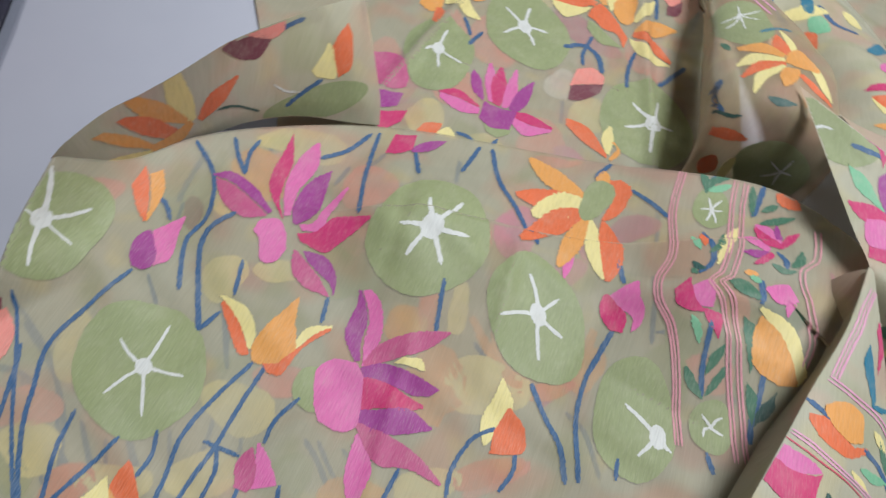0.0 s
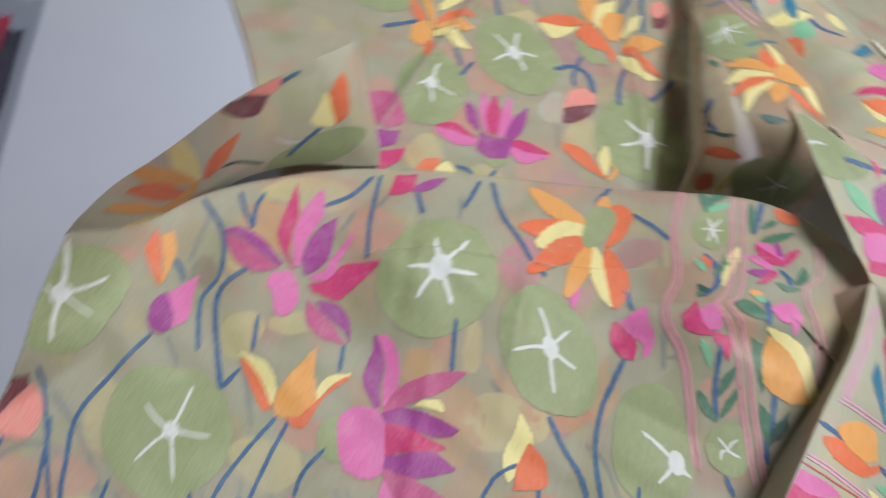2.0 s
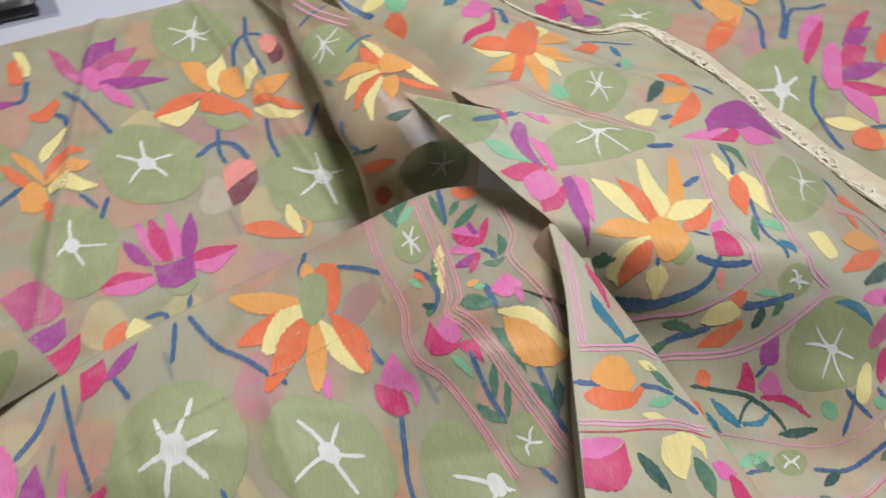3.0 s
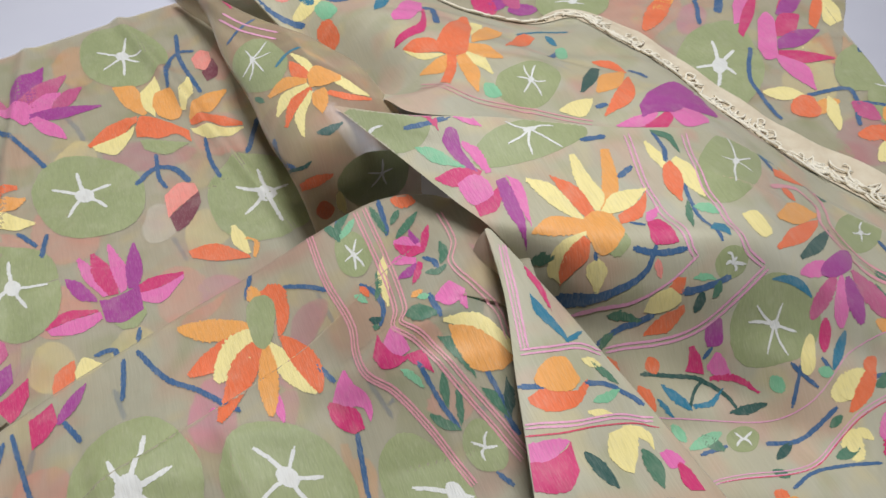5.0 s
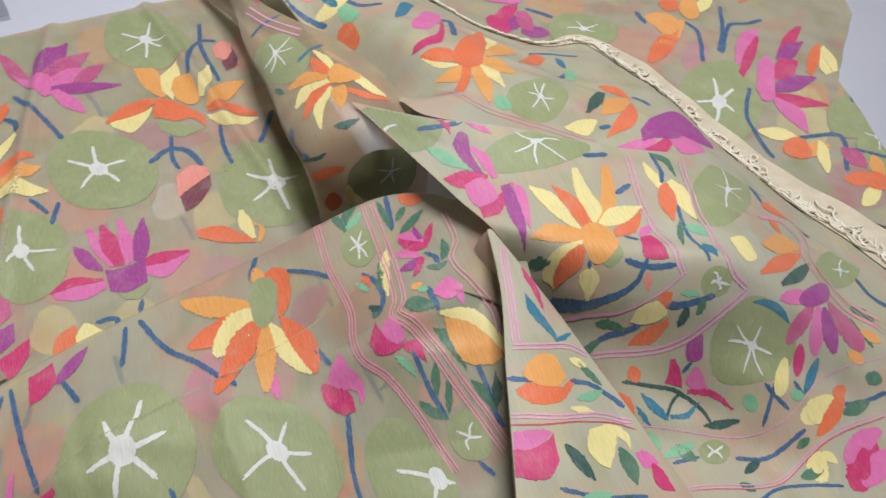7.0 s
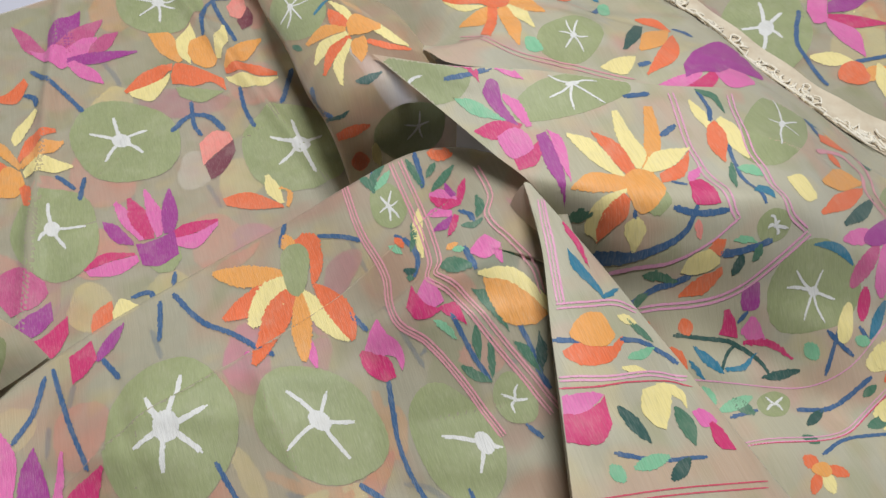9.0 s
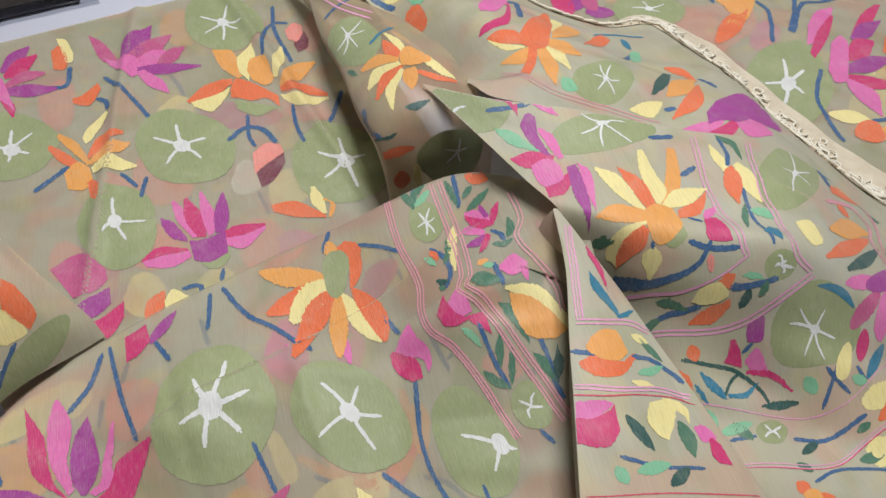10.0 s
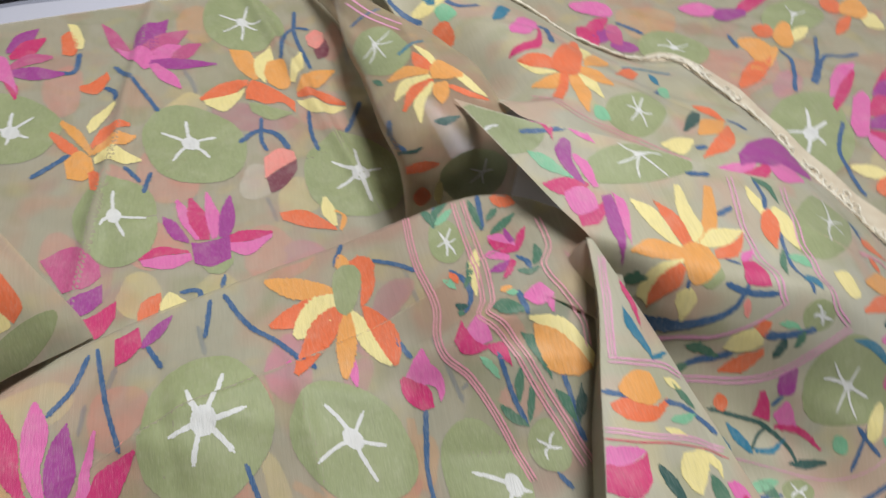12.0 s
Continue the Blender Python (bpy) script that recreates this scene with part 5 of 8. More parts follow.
flower("tulip_flower", "front", [
    ([(-0.0786, -0.2494), (-0.0790, -0.2657), (-0.0734, -0.2827), (-0.0557, -0.2916)], [(-0.0782, -0.2485), (-0.0620, -0.2571), (-0.0516, -0.2731), (-0.0451, -0.2892)], "amber"),
    ([(-0.0808, -0.2441), (-0.0658, -0.2454), (-0.0544, -0.2503), (-0.0472, -0.2637), (-0.0413, -0.2809)], [(-0.0814, -0.2456), (-0.0678, -0.2552), (-0.0596, -0.2616), (-0.0519, -0.2738), (-0.0451, -0.2892)], "cream"),
])
stem("front", [(-0.0663, -0.2862), (-0.0642, -0.3010), (-0.0645, -0.3205), (-0.0623, -0.3337)], 0.0035, "blue")
shape("leaf", "front", [(-0.0883, -0.2514), (-0.0828, -0.2693), (-0.0737, -0.2884)], [(-0.0883, -0.2514), (-0.0755, -0.2597), (-0.0737, -0.2884)], "leaf")
shape("leaf", "front", [(-0.0740, -0.2940), (-0.0694, -0.3107), (-0.0636, -0.3230)], [(-0.0740, -0.2940), (-0.0656, -0.3022), (-0.0636, -0.3230)], "leaf")
shape("leaf", "front", [(-0.0561, -0.2973), (-0.0629, -0.3095), (-0.0629, -0.3214)], [(-0.0554, -0.2957), (-0.0547, -0.3101), (-0.0629, -0.3214)], "dark")
flower("lotus_bud", "front", [
    ([(-0.1340, -0.2413), (-0.1305, -0.2528), (-0.1210, -0.2566), (-0.1094, -0.2550)], [(-0.1251, -0.2272), (-0.1226, -0.2443), (-0.1168, -0.2518), (-0.1094, -0.2550)], "magenta"),
    ([(-0.1242, -0.2369), (-0.1144, -0.2290), (-0.1107, -0.2392), (-0.1088, -0.2513)], [(-0.1242, -0.2369), (-0.1230, -0.2454), (-0.1190, -0.2518), (-0.1088, -0.2513)], "pink"),
    ([(-0.1130, -0.2531), (-0.1018, -0.2556), (-0.0994, -0.2726)], [(-0.1137, -0.2547), (-0.1085, -0.2632), (-0.0994, -0.2726)], "magenta"),
])
stem("front", [(-0.1211, -0.2228), (-0.1140, -0.2125), (-0.1143, -0.1991), (-0.1215, -0.1791)], 0.0036, "blue")
shape("leaf", "front", [(-0.1258, -0.2121), (-0.1228, -0.2127), (-0.1212, -0.2139), (-0.1194, -0.2149), (-0.1169, -0.2174)], [(-0.1262, -0.2128), (-0.1250, -0.2167), (-0.1224, -0.2197), (-0.1193, -0.2196), (-0.1169, -0.2180)], "dark")
shape("leaf", "front", [(-0.1061, -0.1774), (-0.1068, -0.1880), (-0.1084, -0.1957), (-0.1122, -0.2001), (-0.1166, -0.2032)], [(-0.1068, -0.1770), (-0.1102, -0.1836), (-0.1126, -0.1921), (-0.1151, -0.1969), (-0.1170, -0.2028)], "leaf")
shape("leaf", "front", [(-0.0960, -0.1663), (-0.0993, -0.1825), (-0.1034, -0.1938), (-0.1060, -0.2035), (-0.1100, -0.2128)], [(-0.0970, -0.1653), (-0.1042, -0.1753), (-0.1100, -0.1890), (-0.1112, -0.2011), (-0.1107, -0.2125)], "cream")
shape("leaf", "front", [(-0.1283, -0.1855), (-0.1253, -0.1879), (-0.1235, -0.1925), (-0.1222, -0.1960), (-0.1216, -0.2000)], [(-0.1289, -0.1860), (-0.1287, -0.1918), (-0.1272, -0.1952), (-0.1249, -0.1980), (-0.1220, -0.2003)], "mint")
shape("leaf", "front", [(-0.1220, -0.1815), (-0.1195, -0.1844), (-0.1187, -0.1895), (-0.1185, -0.1929), (-0.1191, -0.1962)], [(-0.1228, -0.1817), (-0.1237, -0.1858), (-0.1235, -0.1908), (-0.1220, -0.1937), (-0.1196, -0.1963)], "orange")
shape("leaf", "front", [(-0.1255, -0.2186), (-0.1236, -0.2183), (-0.1223, -0.2192), (-0.1216, -0.2208), (-0.1213, -0.2233)], [(-0.1259, -0.2192), (-0.1256, -0.2218), (-0.1248, -0.2233), (-0.1234, -0.2239), (-0.1216, -0.2238)], "leaf")
stem("front", [(-0.1073, -0.2604), (-0.1048, -0.2772), (-0.1017, -0.2934), (-0.0965, -0.3112)], 0.0032, "blue")
shape("leaf", "front", [(-0.1196, -0.2591), (-0.1151, -0.2630), (-0.1114, -0.2676), (-0.1096, -0.2726), (-0.1091, -0.2776)], [(-0.1202, -0.2595), (-0.1185, -0.2649), (-0.1158, -0.2692), (-0.1132, -0.2734), (-0.1096, -0.2777)], "mint")
shape("leaf", "front", [(-0.0936, -0.2753), (-0.0931, -0.2814), (-0.0943, -0.2866), (-0.0959, -0.2918), (-0.0986, -0.2968)], [(-0.0945, -0.2750), (-0.0982, -0.2794), (-0.1002, -0.2846), (-0.1003, -0.2905), (-0.0992, -0.2966)], "leaf")
shape("leaf", "front", [(-0.0873, -0.2857), (-0.0871, -0.2925), (-0.0884, -0.2989), (-0.0909, -0.3048), (-0.0946, -0.3103)], [(-0.0880, -0.2854), (-0.0915, -0.2909), (-0.0935, -0.2969), (-0.0947, -0.3032), (-0.0951, -0.3101)], "leaf")
shape("leaf", "front", [(-0.1114, -0.2935), (-0.1059, -0.2974), (-0.1021, -0.3019), (-0.0985, -0.3065), (-0.0955, -0.3122)], [(-0.1122, -0.2940), (-0.1104, -0.3000), (-0.1070, -0.3055), (-0.1018, -0.3096), (-0.0960, -0.3126)], "leaf")
stem("front", [(-0.0862, -0.3469), (-0.0795, -0.3604)], 0.0029, "blue")
flower("lotus_bud", "front", [
    ([(-0.1759, -0.2503), (-0.1742, -0.2646), (-0.1633, -0.2777), (-0.1555, -0.2784)], [(-0.1727, -0.2477), (-0.1640, -0.2553), (-0.1561, -0.2648), (-0.1555, -0.2784)], "magenta"),
    ([(-0.1708, -0.2488), (-0.1606, -0.2380), (-0.1521, -0.2496), (-0.1464, -0.2601), (-0.1464, -0.2714), (-0.1505, -0.2773)], [(-0.1715, -0.2505), (-0.1647, -0.2569), (-0.1540, -0.2629), (-0.1515, -0.2680), (-0.1514, -0.2724), (-0.1505, -0.2773)], "pink"),
    ([(-0.1638, -0.2403), (-0.1605, -0.2365), (-0.1556, -0.2331)], [(-0.1518, -0.2510), (-0.1535, -0.2435), (-0.1549, -0.2338)], "pink"),
])
stem("front", [(-0.1622, -0.2784), (-0.1649, -0.2935), (-0.1680, -0.3129)], 0.0038, "blue")
stem("front", [(-0.1736, -0.2145), (-0.1667, -0.2311), (-0.1643, -0.2377)], 0.0041, "blue")
shape("leaf", "front", [(-0.0885, -0.1131), (-0.0857, -0.1215), (-0.0844, -0.1300), (-0.0844, -0.1386), (-0.0859, -0.1486)], [(-0.0892, -0.1131), (-0.0902, -0.1216), (-0.0897, -0.1301), (-0.0883, -0.1387), (-0.0864, -0.1486)], "leaf")
stem("front", [(-0.0808, -0.1125), (-0.0830, -0.1337), (-0.0862, -0.1486)], 0.0040, "blue")
shape("leaf", "front", [(-0.0820, -0.1561), (-0.0766, -0.1498), (-0.0708, -0.1459), (-0.0649, -0.1442), (-0.0587, -0.1441)], [(-0.0817, -0.1575), (-0.0751, -0.1575), (-0.0690, -0.1552), (-0.0633, -0.1507), (-0.0584, -0.1449)], "leaf")
shape("leaf", "front", [(-0.0695, -0.1329), (-0.0711, -0.1368), (-0.0736, -0.1391), (-0.0766, -0.1403), (-0.0803, -0.1405)], [(-0.0699, -0.1320), (-0.0736, -0.1317), (-0.0765, -0.1331), (-0.0788, -0.1358), (-0.0806, -0.1398)], "leaf")
shape("leaf", "front", [(-0.0720, -0.1191), (-0.0662, -0.1196), (-0.0613, -0.1238), (-0.0581, -0.1280), (-0.0558, -0.1356)], [(-0.0728, -0.1208), (-0.0704, -0.1286), (-0.0666, -0.1334), (-0.0619, -0.1360), (-0.0563, -0.1366)], "orange")

# the pleat
thread("flap", [(-0.0285, -0.2285), (-0.0364, -0.2572), (-0.0445, -0.2848), (-0.0502, -0.3037)], 0.0015, "lilac")
thread("flap", [(-0.0304, -0.2282), (-0.0388, -0.2569), (-0.0468, -0.2844), (-0.0524, -0.3033)], 0.0009, "lilac")
thread("flap", [(-0.0331, -0.2283), (-0.0411, -0.2565), (-0.0490, -0.2840), (-0.0546, -0.3029)], 0.0011, "lilac")
thread("flap", [(-0.0554, -0.3024), (-0.0358, -0.3065), (-0.0120, -0.3097), (0.0004, -0.3173)], 0.0014, "lilac")
thread("flap", [(-0.0565, -0.3053), (-0.0370, -0.3094), (-0.0142, -0.3127), (-0.0018, -0.3196)], 0.0013, "lilac")
shape("leaf", "flap", [(-0.0305, -0.2686), (-0.0335, -0.2827), (-0.0261, -0.2977), (-0.0209, -0.3084)], [(-0.0305, -0.2686), (-0.0249, -0.2834), (-0.0202, -0.2994), (-0.0209, -0.3084)], "teal")
shape("leaf", "flap", [(-0.0230, -0.3061), (-0.0189, -0.3035), (-0.0146, -0.3019), (-0.0101, -0.3010), (-0.0049, -0.3006)], [(-0.0229, -0.3066), (-0.0185, -0.3068), (-0.0141, -0.3058), (-0.0097, -0.3040), (-0.0049, -0.3010)], "teal")
shape("leaf", "flap", [(-0.0224, -0.2458), (-0.0242, -0.2575), (-0.0214, -0.2853)], [(-0.0224, -0.2458), (-0.0180, -0.2632), (-0.0214, -0.2853)], "magenta")
flower("tulip_flower", "flap", [
    ([(-0.0566, -0.3219), (-0.0443, -0.3144), (-0.0297, -0.3154), (-0.0270, -0.3313)], [(-0.0567, -0.3258), (-0.0502, -0.3325), (-0.0377, -0.3365), (-0.0281, -0.3330)], "amber"),
    ([(-0.0656, -0.3316), (-0.0527, -0.3297), (-0.0360, -0.3374), (-0.0219, -0.3325)], [(-0.0657, -0.3355), (-0.0587, -0.3439), (-0.0395, -0.3465), (-0.0219, -0.3364)], "orange"),
])
stem("flap", [(-0.0678, -0.3225), (-0.0508, -0.3300)], 0.0036, "blue")
stem("flap", [(-0.0253, -0.3344), (-0.0095, -0.3392), (0.0028, -0.3501), (0.0090, -0.3583)], 0.0036, "blue")
shape("leaf", "flap", [(-0.0260, -0.3463), (-0.0197, -0.3440), (-0.0141, -0.3435), (-0.0084, -0.3431), (-0.0019, -0.3438)], [(-0.0262, -0.3472), (-0.0208, -0.3493), (-0.0144, -0.3496), (-0.0078, -0.3476), (-0.0018, -0.3444)], "mint")
shape("leaf", "flap", [(-0.0178, -0.3189), (-0.0127, -0.3191), (-0.0092, -0.3206), (-0.0068, -0.3231), (-0.0057, -0.3266)], [(-0.0187, -0.3197), (-0.0177, -0.3233), (-0.0152, -0.3256), (-0.0115, -0.3269), (-0.0064, -0.3271)], "cream")
shape("leaf", "flap", [(-0.0117, -0.3223), (-0.0069, -0.3261), (-0.0038, -0.3305), (-0.0016, -0.3355), (-0.0006, -0.3410)], [(-0.0125, -0.3227), (-0.0118, -0.3284), (-0.0095, -0.3333), (-0.0058, -0.3375), (-0.0011, -0.3412)], "leaf")
shape("leaf", "flap", [(-0.0338, -0.3514), (-0.0283, -0.3513), (-0.0236, -0.3523), (-0.0197, -0.3543), (-0.0165, -0.3572)], [(-0.0343, -0.3521), (-0.0315, -0.3552), (-0.0275, -0.3569), (-0.0227, -0.3577), (-0.0169, -0.3576)], "cream")
thread("flap", [(-0.0745, -0.3450), (-0.0472, -0.3548), (-0.0126, -0.3584), (0.0101, -0.3673)], 0.0013, "lilac")
thread("flap", [(-0.0754, -0.3471), (-0.0482, -0.3570), (-0.0142, -0.3608), (0.0085, -0.3693)], 0.0013, "lilac")
thread("flap", [(-0.0775, -0.3509), (-0.0570, -0.3583), (-0.0299, -0.3623), (-0.0040, -0.3669), (0.0097, -0.3743)], 0.0010, "red")
flower("lotus_bud", "flap", [
    ([(-0.0818, -0.3651), (-0.0720, -0.3687), (-0.0599, -0.3672), (-0.0545, -0.3644)], [(-0.0869, -0.3797), (-0.0788, -0.3848), (-0.0678, -0.3878), (-0.0580, -0.3804)], "magenta"),
    ([(-0.0779, -0.3554), (-0.0713, -0.3569), (-0.0616, -0.3597), (-0.0542, -0.3638)], [(-0.0818, -0.3658), (-0.0757, -0.3687), (-0.0663, -0.3686), (-0.0558, -0.3645)], "pink"),
])
flower("tulip_flower", "flap", [
    ([(-0.0282, -0.3677), (-0.0355, -0.3777), (-0.0325, -0.3893), (-0.0264, -0.3934)], [(-0.0088, -0.3665), (-0.0093, -0.3745), (-0.0158, -0.3836), (-0.0264, -0.3934)], "cream"),
    ([(-0.0160, -0.3661), (-0.0033, -0.3692), (0.0011, -0.3766), (-0.0035, -0.3856)], [(-0.0182, -0.3722), (-0.0106, -0.3749), (-0.0052, -0.3795), (-0.0035, -0.3856)], "cream"),
])
shape("leaf", "flap", [(-0.0492, -0.3721), (-0.0435, -0.3774), (-0.0404, -0.3837), (-0.0395, -0.3905), (-0.0404, -0.3977)], [(-0.0505, -0.3725), (-0.0511, -0.3799), (-0.0496, -0.3865), (-0.0464, -0.3924), (-0.0413, -0.3979)], "dark")
shape("leaf", "flap", [(-0.0101, -0.3821), (-0.0051, -0.3877), (-0.0037, -0.3942), (-0.0064, -0.4010), (-0.0121, -0.4073)], [(-0.0120, -0.3823), (-0.0156, -0.3892), (-0.0162, -0.3952), (-0.0157, -0.4011), (-0.0133, -0.4072)], "leaf")
flower("lotus_bud", "flap", [
    ([(0.0057, -0.3980), (0.0022, -0.4080), (0.0042, -0.4142)], [(0.0088, -0.3972), (0.0127, -0.4042), (0.0136, -0.4175)], "magenta"),
    ([(-0.0012, -0.3882), (0.0081, -0.3887), (0.0125, -0.3985)], [(-0.0015, -0.3900), (0.0003, -0.3987), (0.0097, -0.4002)], "pink"),
])

# the pallu panel, from its crest downwards
pad("right", (-0.0663, -0.0921), (0.0325, -0.0148), (0.0016, -0.0256), 0, (-0.0663, -0.0921), [], "green")
shape("star_arm", "right", [(-0.0762, -0.0903), (-0.0766, -0.0892), (-0.0734, -0.0872), (-0.0690, -0.0882), (-0.0649, -0.0909)], [(-0.0760, -0.0907), (-0.0759, -0.0910), (-0.0726, -0.0901), (-0.0691, -0.0903), (-0.0649, -0.0912)], "white")
shape("star_arm", "right", [(-0.0716, -0.1012), (-0.0695, -0.1060), (-0.0686, -0.1083), (-0.0673, -0.1109), (-0.0654, -0.1140)], [(-0.0715, -0.1014), (-0.0692, -0.1068), (-0.0683, -0.1091), (-0.0674, -0.1113), (-0.0656, -0.1143)], "white")
shape("star_arm", "right", [(-0.0838, -0.0721), (-0.0828, -0.0749), (-0.0824, -0.0757), (-0.0822, -0.0763), (-0.0821, -0.0766)], [(-0.0845, -0.0706), (-0.0845, -0.0710), (-0.0829, -0.0746), (-0.0826, -0.0754), (-0.0821, -0.0765)], "white")
shape("leaf", "right", [(-0.0720, -0.0712), (-0.0652, -0.0777), (-0.0490, -0.0917)], [(-0.0719, -0.0712), (-0.0601, -0.0824), (-0.0490, -0.0917)], "magenta")
shape("leaf", "right", [(-0.0506, -0.0904), (-0.0402, -0.0978), (-0.0222, -0.1083)], [(-0.0506, -0.0904), (-0.0401, -0.0991), (-0.0225, -0.1085)], "pink")
shape("leaf", "right", [(-0.0363, -0.1003), (-0.0272, -0.1056), (-0.0293, -0.1187)], [(-0.0363, -0.1003), (-0.0330, -0.1074), (-0.0293, -0.1187)], "magenta")
stem("right", [(-0.0521, -0.1025), (-0.0367, -0.1080), (-0.0165, -0.1114)], 0.0040, "blue")
shape("leaf", "right", [(-0.0125, -0.1131), (-0.0086, -0.1148), (-0.0047, -0.1166), (-0.0006, -0.1183), (0.0035, -0.1201)], [(-0.0124, -0.1131), (-0.0083, -0.1150), (-0.0043, -0.1168), (-0.0003, -0.1185), (0.0035, -0.1201)], "mint")
shape("leaf", "right", [(-0.0164, -0.1112), (-0.0025, -0.1178), (0.0019, -0.1296)], [(-0.0164, -0.1114), (-0.0072, -0.1229), (0.0019, -0.1296)], "pink")
shape("leaf", "right", [(-0.0510, -0.1194), (-0.0383, -0.1288), (-0.0241, -0.1553)], [(-0.0510, -0.1194), (-0.0430, -0.1396), (-0.0245, -0.1562)], "mint")
flower("lotus_flower", "right", [
    ([(-0.0348, -0.1656), (-0.0213, -0.1643), (-0.0147, -0.1750), (-0.0155, -0.1862)], [(-0.0357, -0.1707), (-0.0335, -0.1861), (-0.0240, -0.1897), (-0.0162, -0.1875)], "pink"),
    ([(-0.0474, -0.1523), (-0.0343, -0.1521), (-0.0189, -0.1592), (-0.0146, -0.1650)], [(-0.0478, -0.1532), (-0.0401, -0.1651), (-0.0305, -0.1695), (-0.0184, -0.1682)], "magenta"),
    ([(-0.0316, -0.1868), (-0.0201, -0.1862), (-0.0066, -0.1822)], [(-0.0327, -0.1988), (-0.0197, -0.1998), (-0.0071, -0.1878)], "magenta"),
    ([(-0.0293, -0.1244), (-0.0220, -0.1185), (-0.0170, -0.1235), (-0.0195, -0.1399), (-0.0169, -0.1649)], [(-0.0302, -0.1264), (-0.0287, -0.1413), (-0.0241, -0.1553), (-0.0169, -0.1649)], "purple"),
    ([(-0.0167, -0.1335), (-0.0079, -0.1458), (-0.0086, -0.1692)], [(-0.0183, -0.1352), (-0.0155, -0.1550), (-0.0128, -0.1682)], "pink"),
    ([(-0.0099, -0.1775), (-0.0146, -0.2057), (-0.0116, -0.2324)], [(-0.0018, -0.1773), (-0.0040, -0.2063), (-0.0116, -0.2324)], "purple"),
    ([(-0.0010, -0.1758), (0.0061, -0.1878), (-0.0044, -0.2227)], [(-0.0008, -0.1801), (-0.0044, -0.2033), (-0.0054, -0.2246)], "pink"),
])
pad("right", (0.0328, -0.1522), (0.0482, -0.0047), (-0.0144, -0.0184), 0.12, (0.0362, -0.1440), [(0.0208, -0.1315), (0.0138, -0.1507), (0.0266, -0.1670), (0.0525, -0.1679), (0.0578, -0.1451)], "green")
stem("right", [(0.0709, -0.1641), (0.0969, -0.1634)], 0.0048, "blue")
flower("water_lily", "right", [
    ([(0.0336, -0.2308), (0.0462, -0.2271), (0.0570, -0.2342), (0.0561, -0.2507)], [(0.0269, -0.2454), (0.0304, -0.2581), (0.0402, -0.2608), (0.0524, -0.2549)], "amber"),
    ([(0.0833, -0.1755), (0.0687, -0.2009), (0.0500, -0.2292)], [(0.0909, -0.1768), (0.0795, -0.2093), (0.0579, -0.2344)], "amber"),
    ([(0.0534, -0.1755), (0.0456, -0.2009), (0.0465, -0.2266)], [(0.0586, -0.1757), (0.0601, -0.2018), (0.0614, -0.2164), (0.0497, -0.2280)], "cream"),
    ([(0.0290, -0.1876), (0.0308, -0.2090), (0.0358, -0.2314)], [(0.0290, -0.1876), (0.0441, -0.2033), (0.0465, -0.2283)], "orange"),
    ([(0.0101, -0.1865), (0.0156, -0.2098), (0.0290, -0.2340)], [(0.0114, -0.1840), (0.0275, -0.1974), (0.0348, -0.2343)], "cream"),
    ([(-0.0071, -0.2284), (0.0061, -0.2373), (0.0295, -0.2450)], [(-0.0069, -0.2278), (0.0095, -0.2224), (0.0369, -0.2335)], "amber"),
    ([(0.0067, -0.2562), (-0.0003, -0.2462), (0.0056, -0.2423), (0.0286, -0.2424)], [(0.0067, -0.2562), (0.0094, -0.2496), (0.0269, -0.2454)], "cream"),
    ([(0.0067, -0.2567), (0.0070, -0.2496), (0.0250, -0.2447)], [(0.0067, -0.2567), (0.0232, -0.2575), (0.0279, -0.2498)], "orange"),
    ([(0.0500, -0.2292), (0.0678, -0.2172), (0.0986, -0.2197)], [(0.0531, -0.2324), (0.0741, -0.2329), (0.0978, -0.2207)], "cream"),
    ([(0.0612, -0.2355), (0.0796, -0.2310), (0.0970, -0.2218)], [(0.0571, -0.2448), (0.0778, -0.2429), (0.0970, -0.2218)], "orange"),
    ([(0.0261, -0.2728), (0.0215, -0.2603), (0.0291, -0.2598)], [(0.0278, -0.2738), (0.0350, -0.2677), (0.0306, -0.2604)], "cream"),
    ([(0.0406, -0.2505), (0.0537, -0.2528), (0.0548, -0.2605)], [(0.0362, -0.2600), (0.0438, -0.2654), (0.0539, -0.2622)], "green"),
])
stem("right", [(0.0289, -0.2562), (0.0285, -0.2608)], 0.0028, "blue")
stem("right", [(0.0820, -0.2039), (0.1000, -0.1973)], 0.0047, "blue")
shape("leaf", "right", [(-0.0119, -0.2355), (-0.0038, -0.2384), (0.0040, -0.2450)], [(-0.0119, -0.2359), (-0.0024, -0.2432), (0.0039, -0.2456)], "leaf")
stem("right", [(0.0039, -0.2586), (0.0261, -0.2743), (0.0477, -0.2804), (0.0601, -0.2792), (0.0680, -0.2718), (0.0718, -0.2686)], 0.0033, "blue")
stem("right", [(0.0541, -0.2648), (0.0701, -0.2744), (0.0895, -0.2807)], 0.0037, "blue")
stem("right", [(0.0644, -0.2453), (0.0734, -0.2522)], 0.0033, "blue")
flower("lotus_bud", "right", [
    ([(0.0763, -0.2501), (0.0875, -0.2507), (0.0858, -0.2741)], [(0.0752, -0.2513), (0.0688, -0.2673), (0.0853, -0.2751)], "magenta"),
    ([(0.0769, -0.2480), (0.0834, -0.2408), (0.0948, -0.2394)], [(0.0778, -0.2508), (0.0880, -0.2468), (0.0948, -0.2394)], "pink"),
])
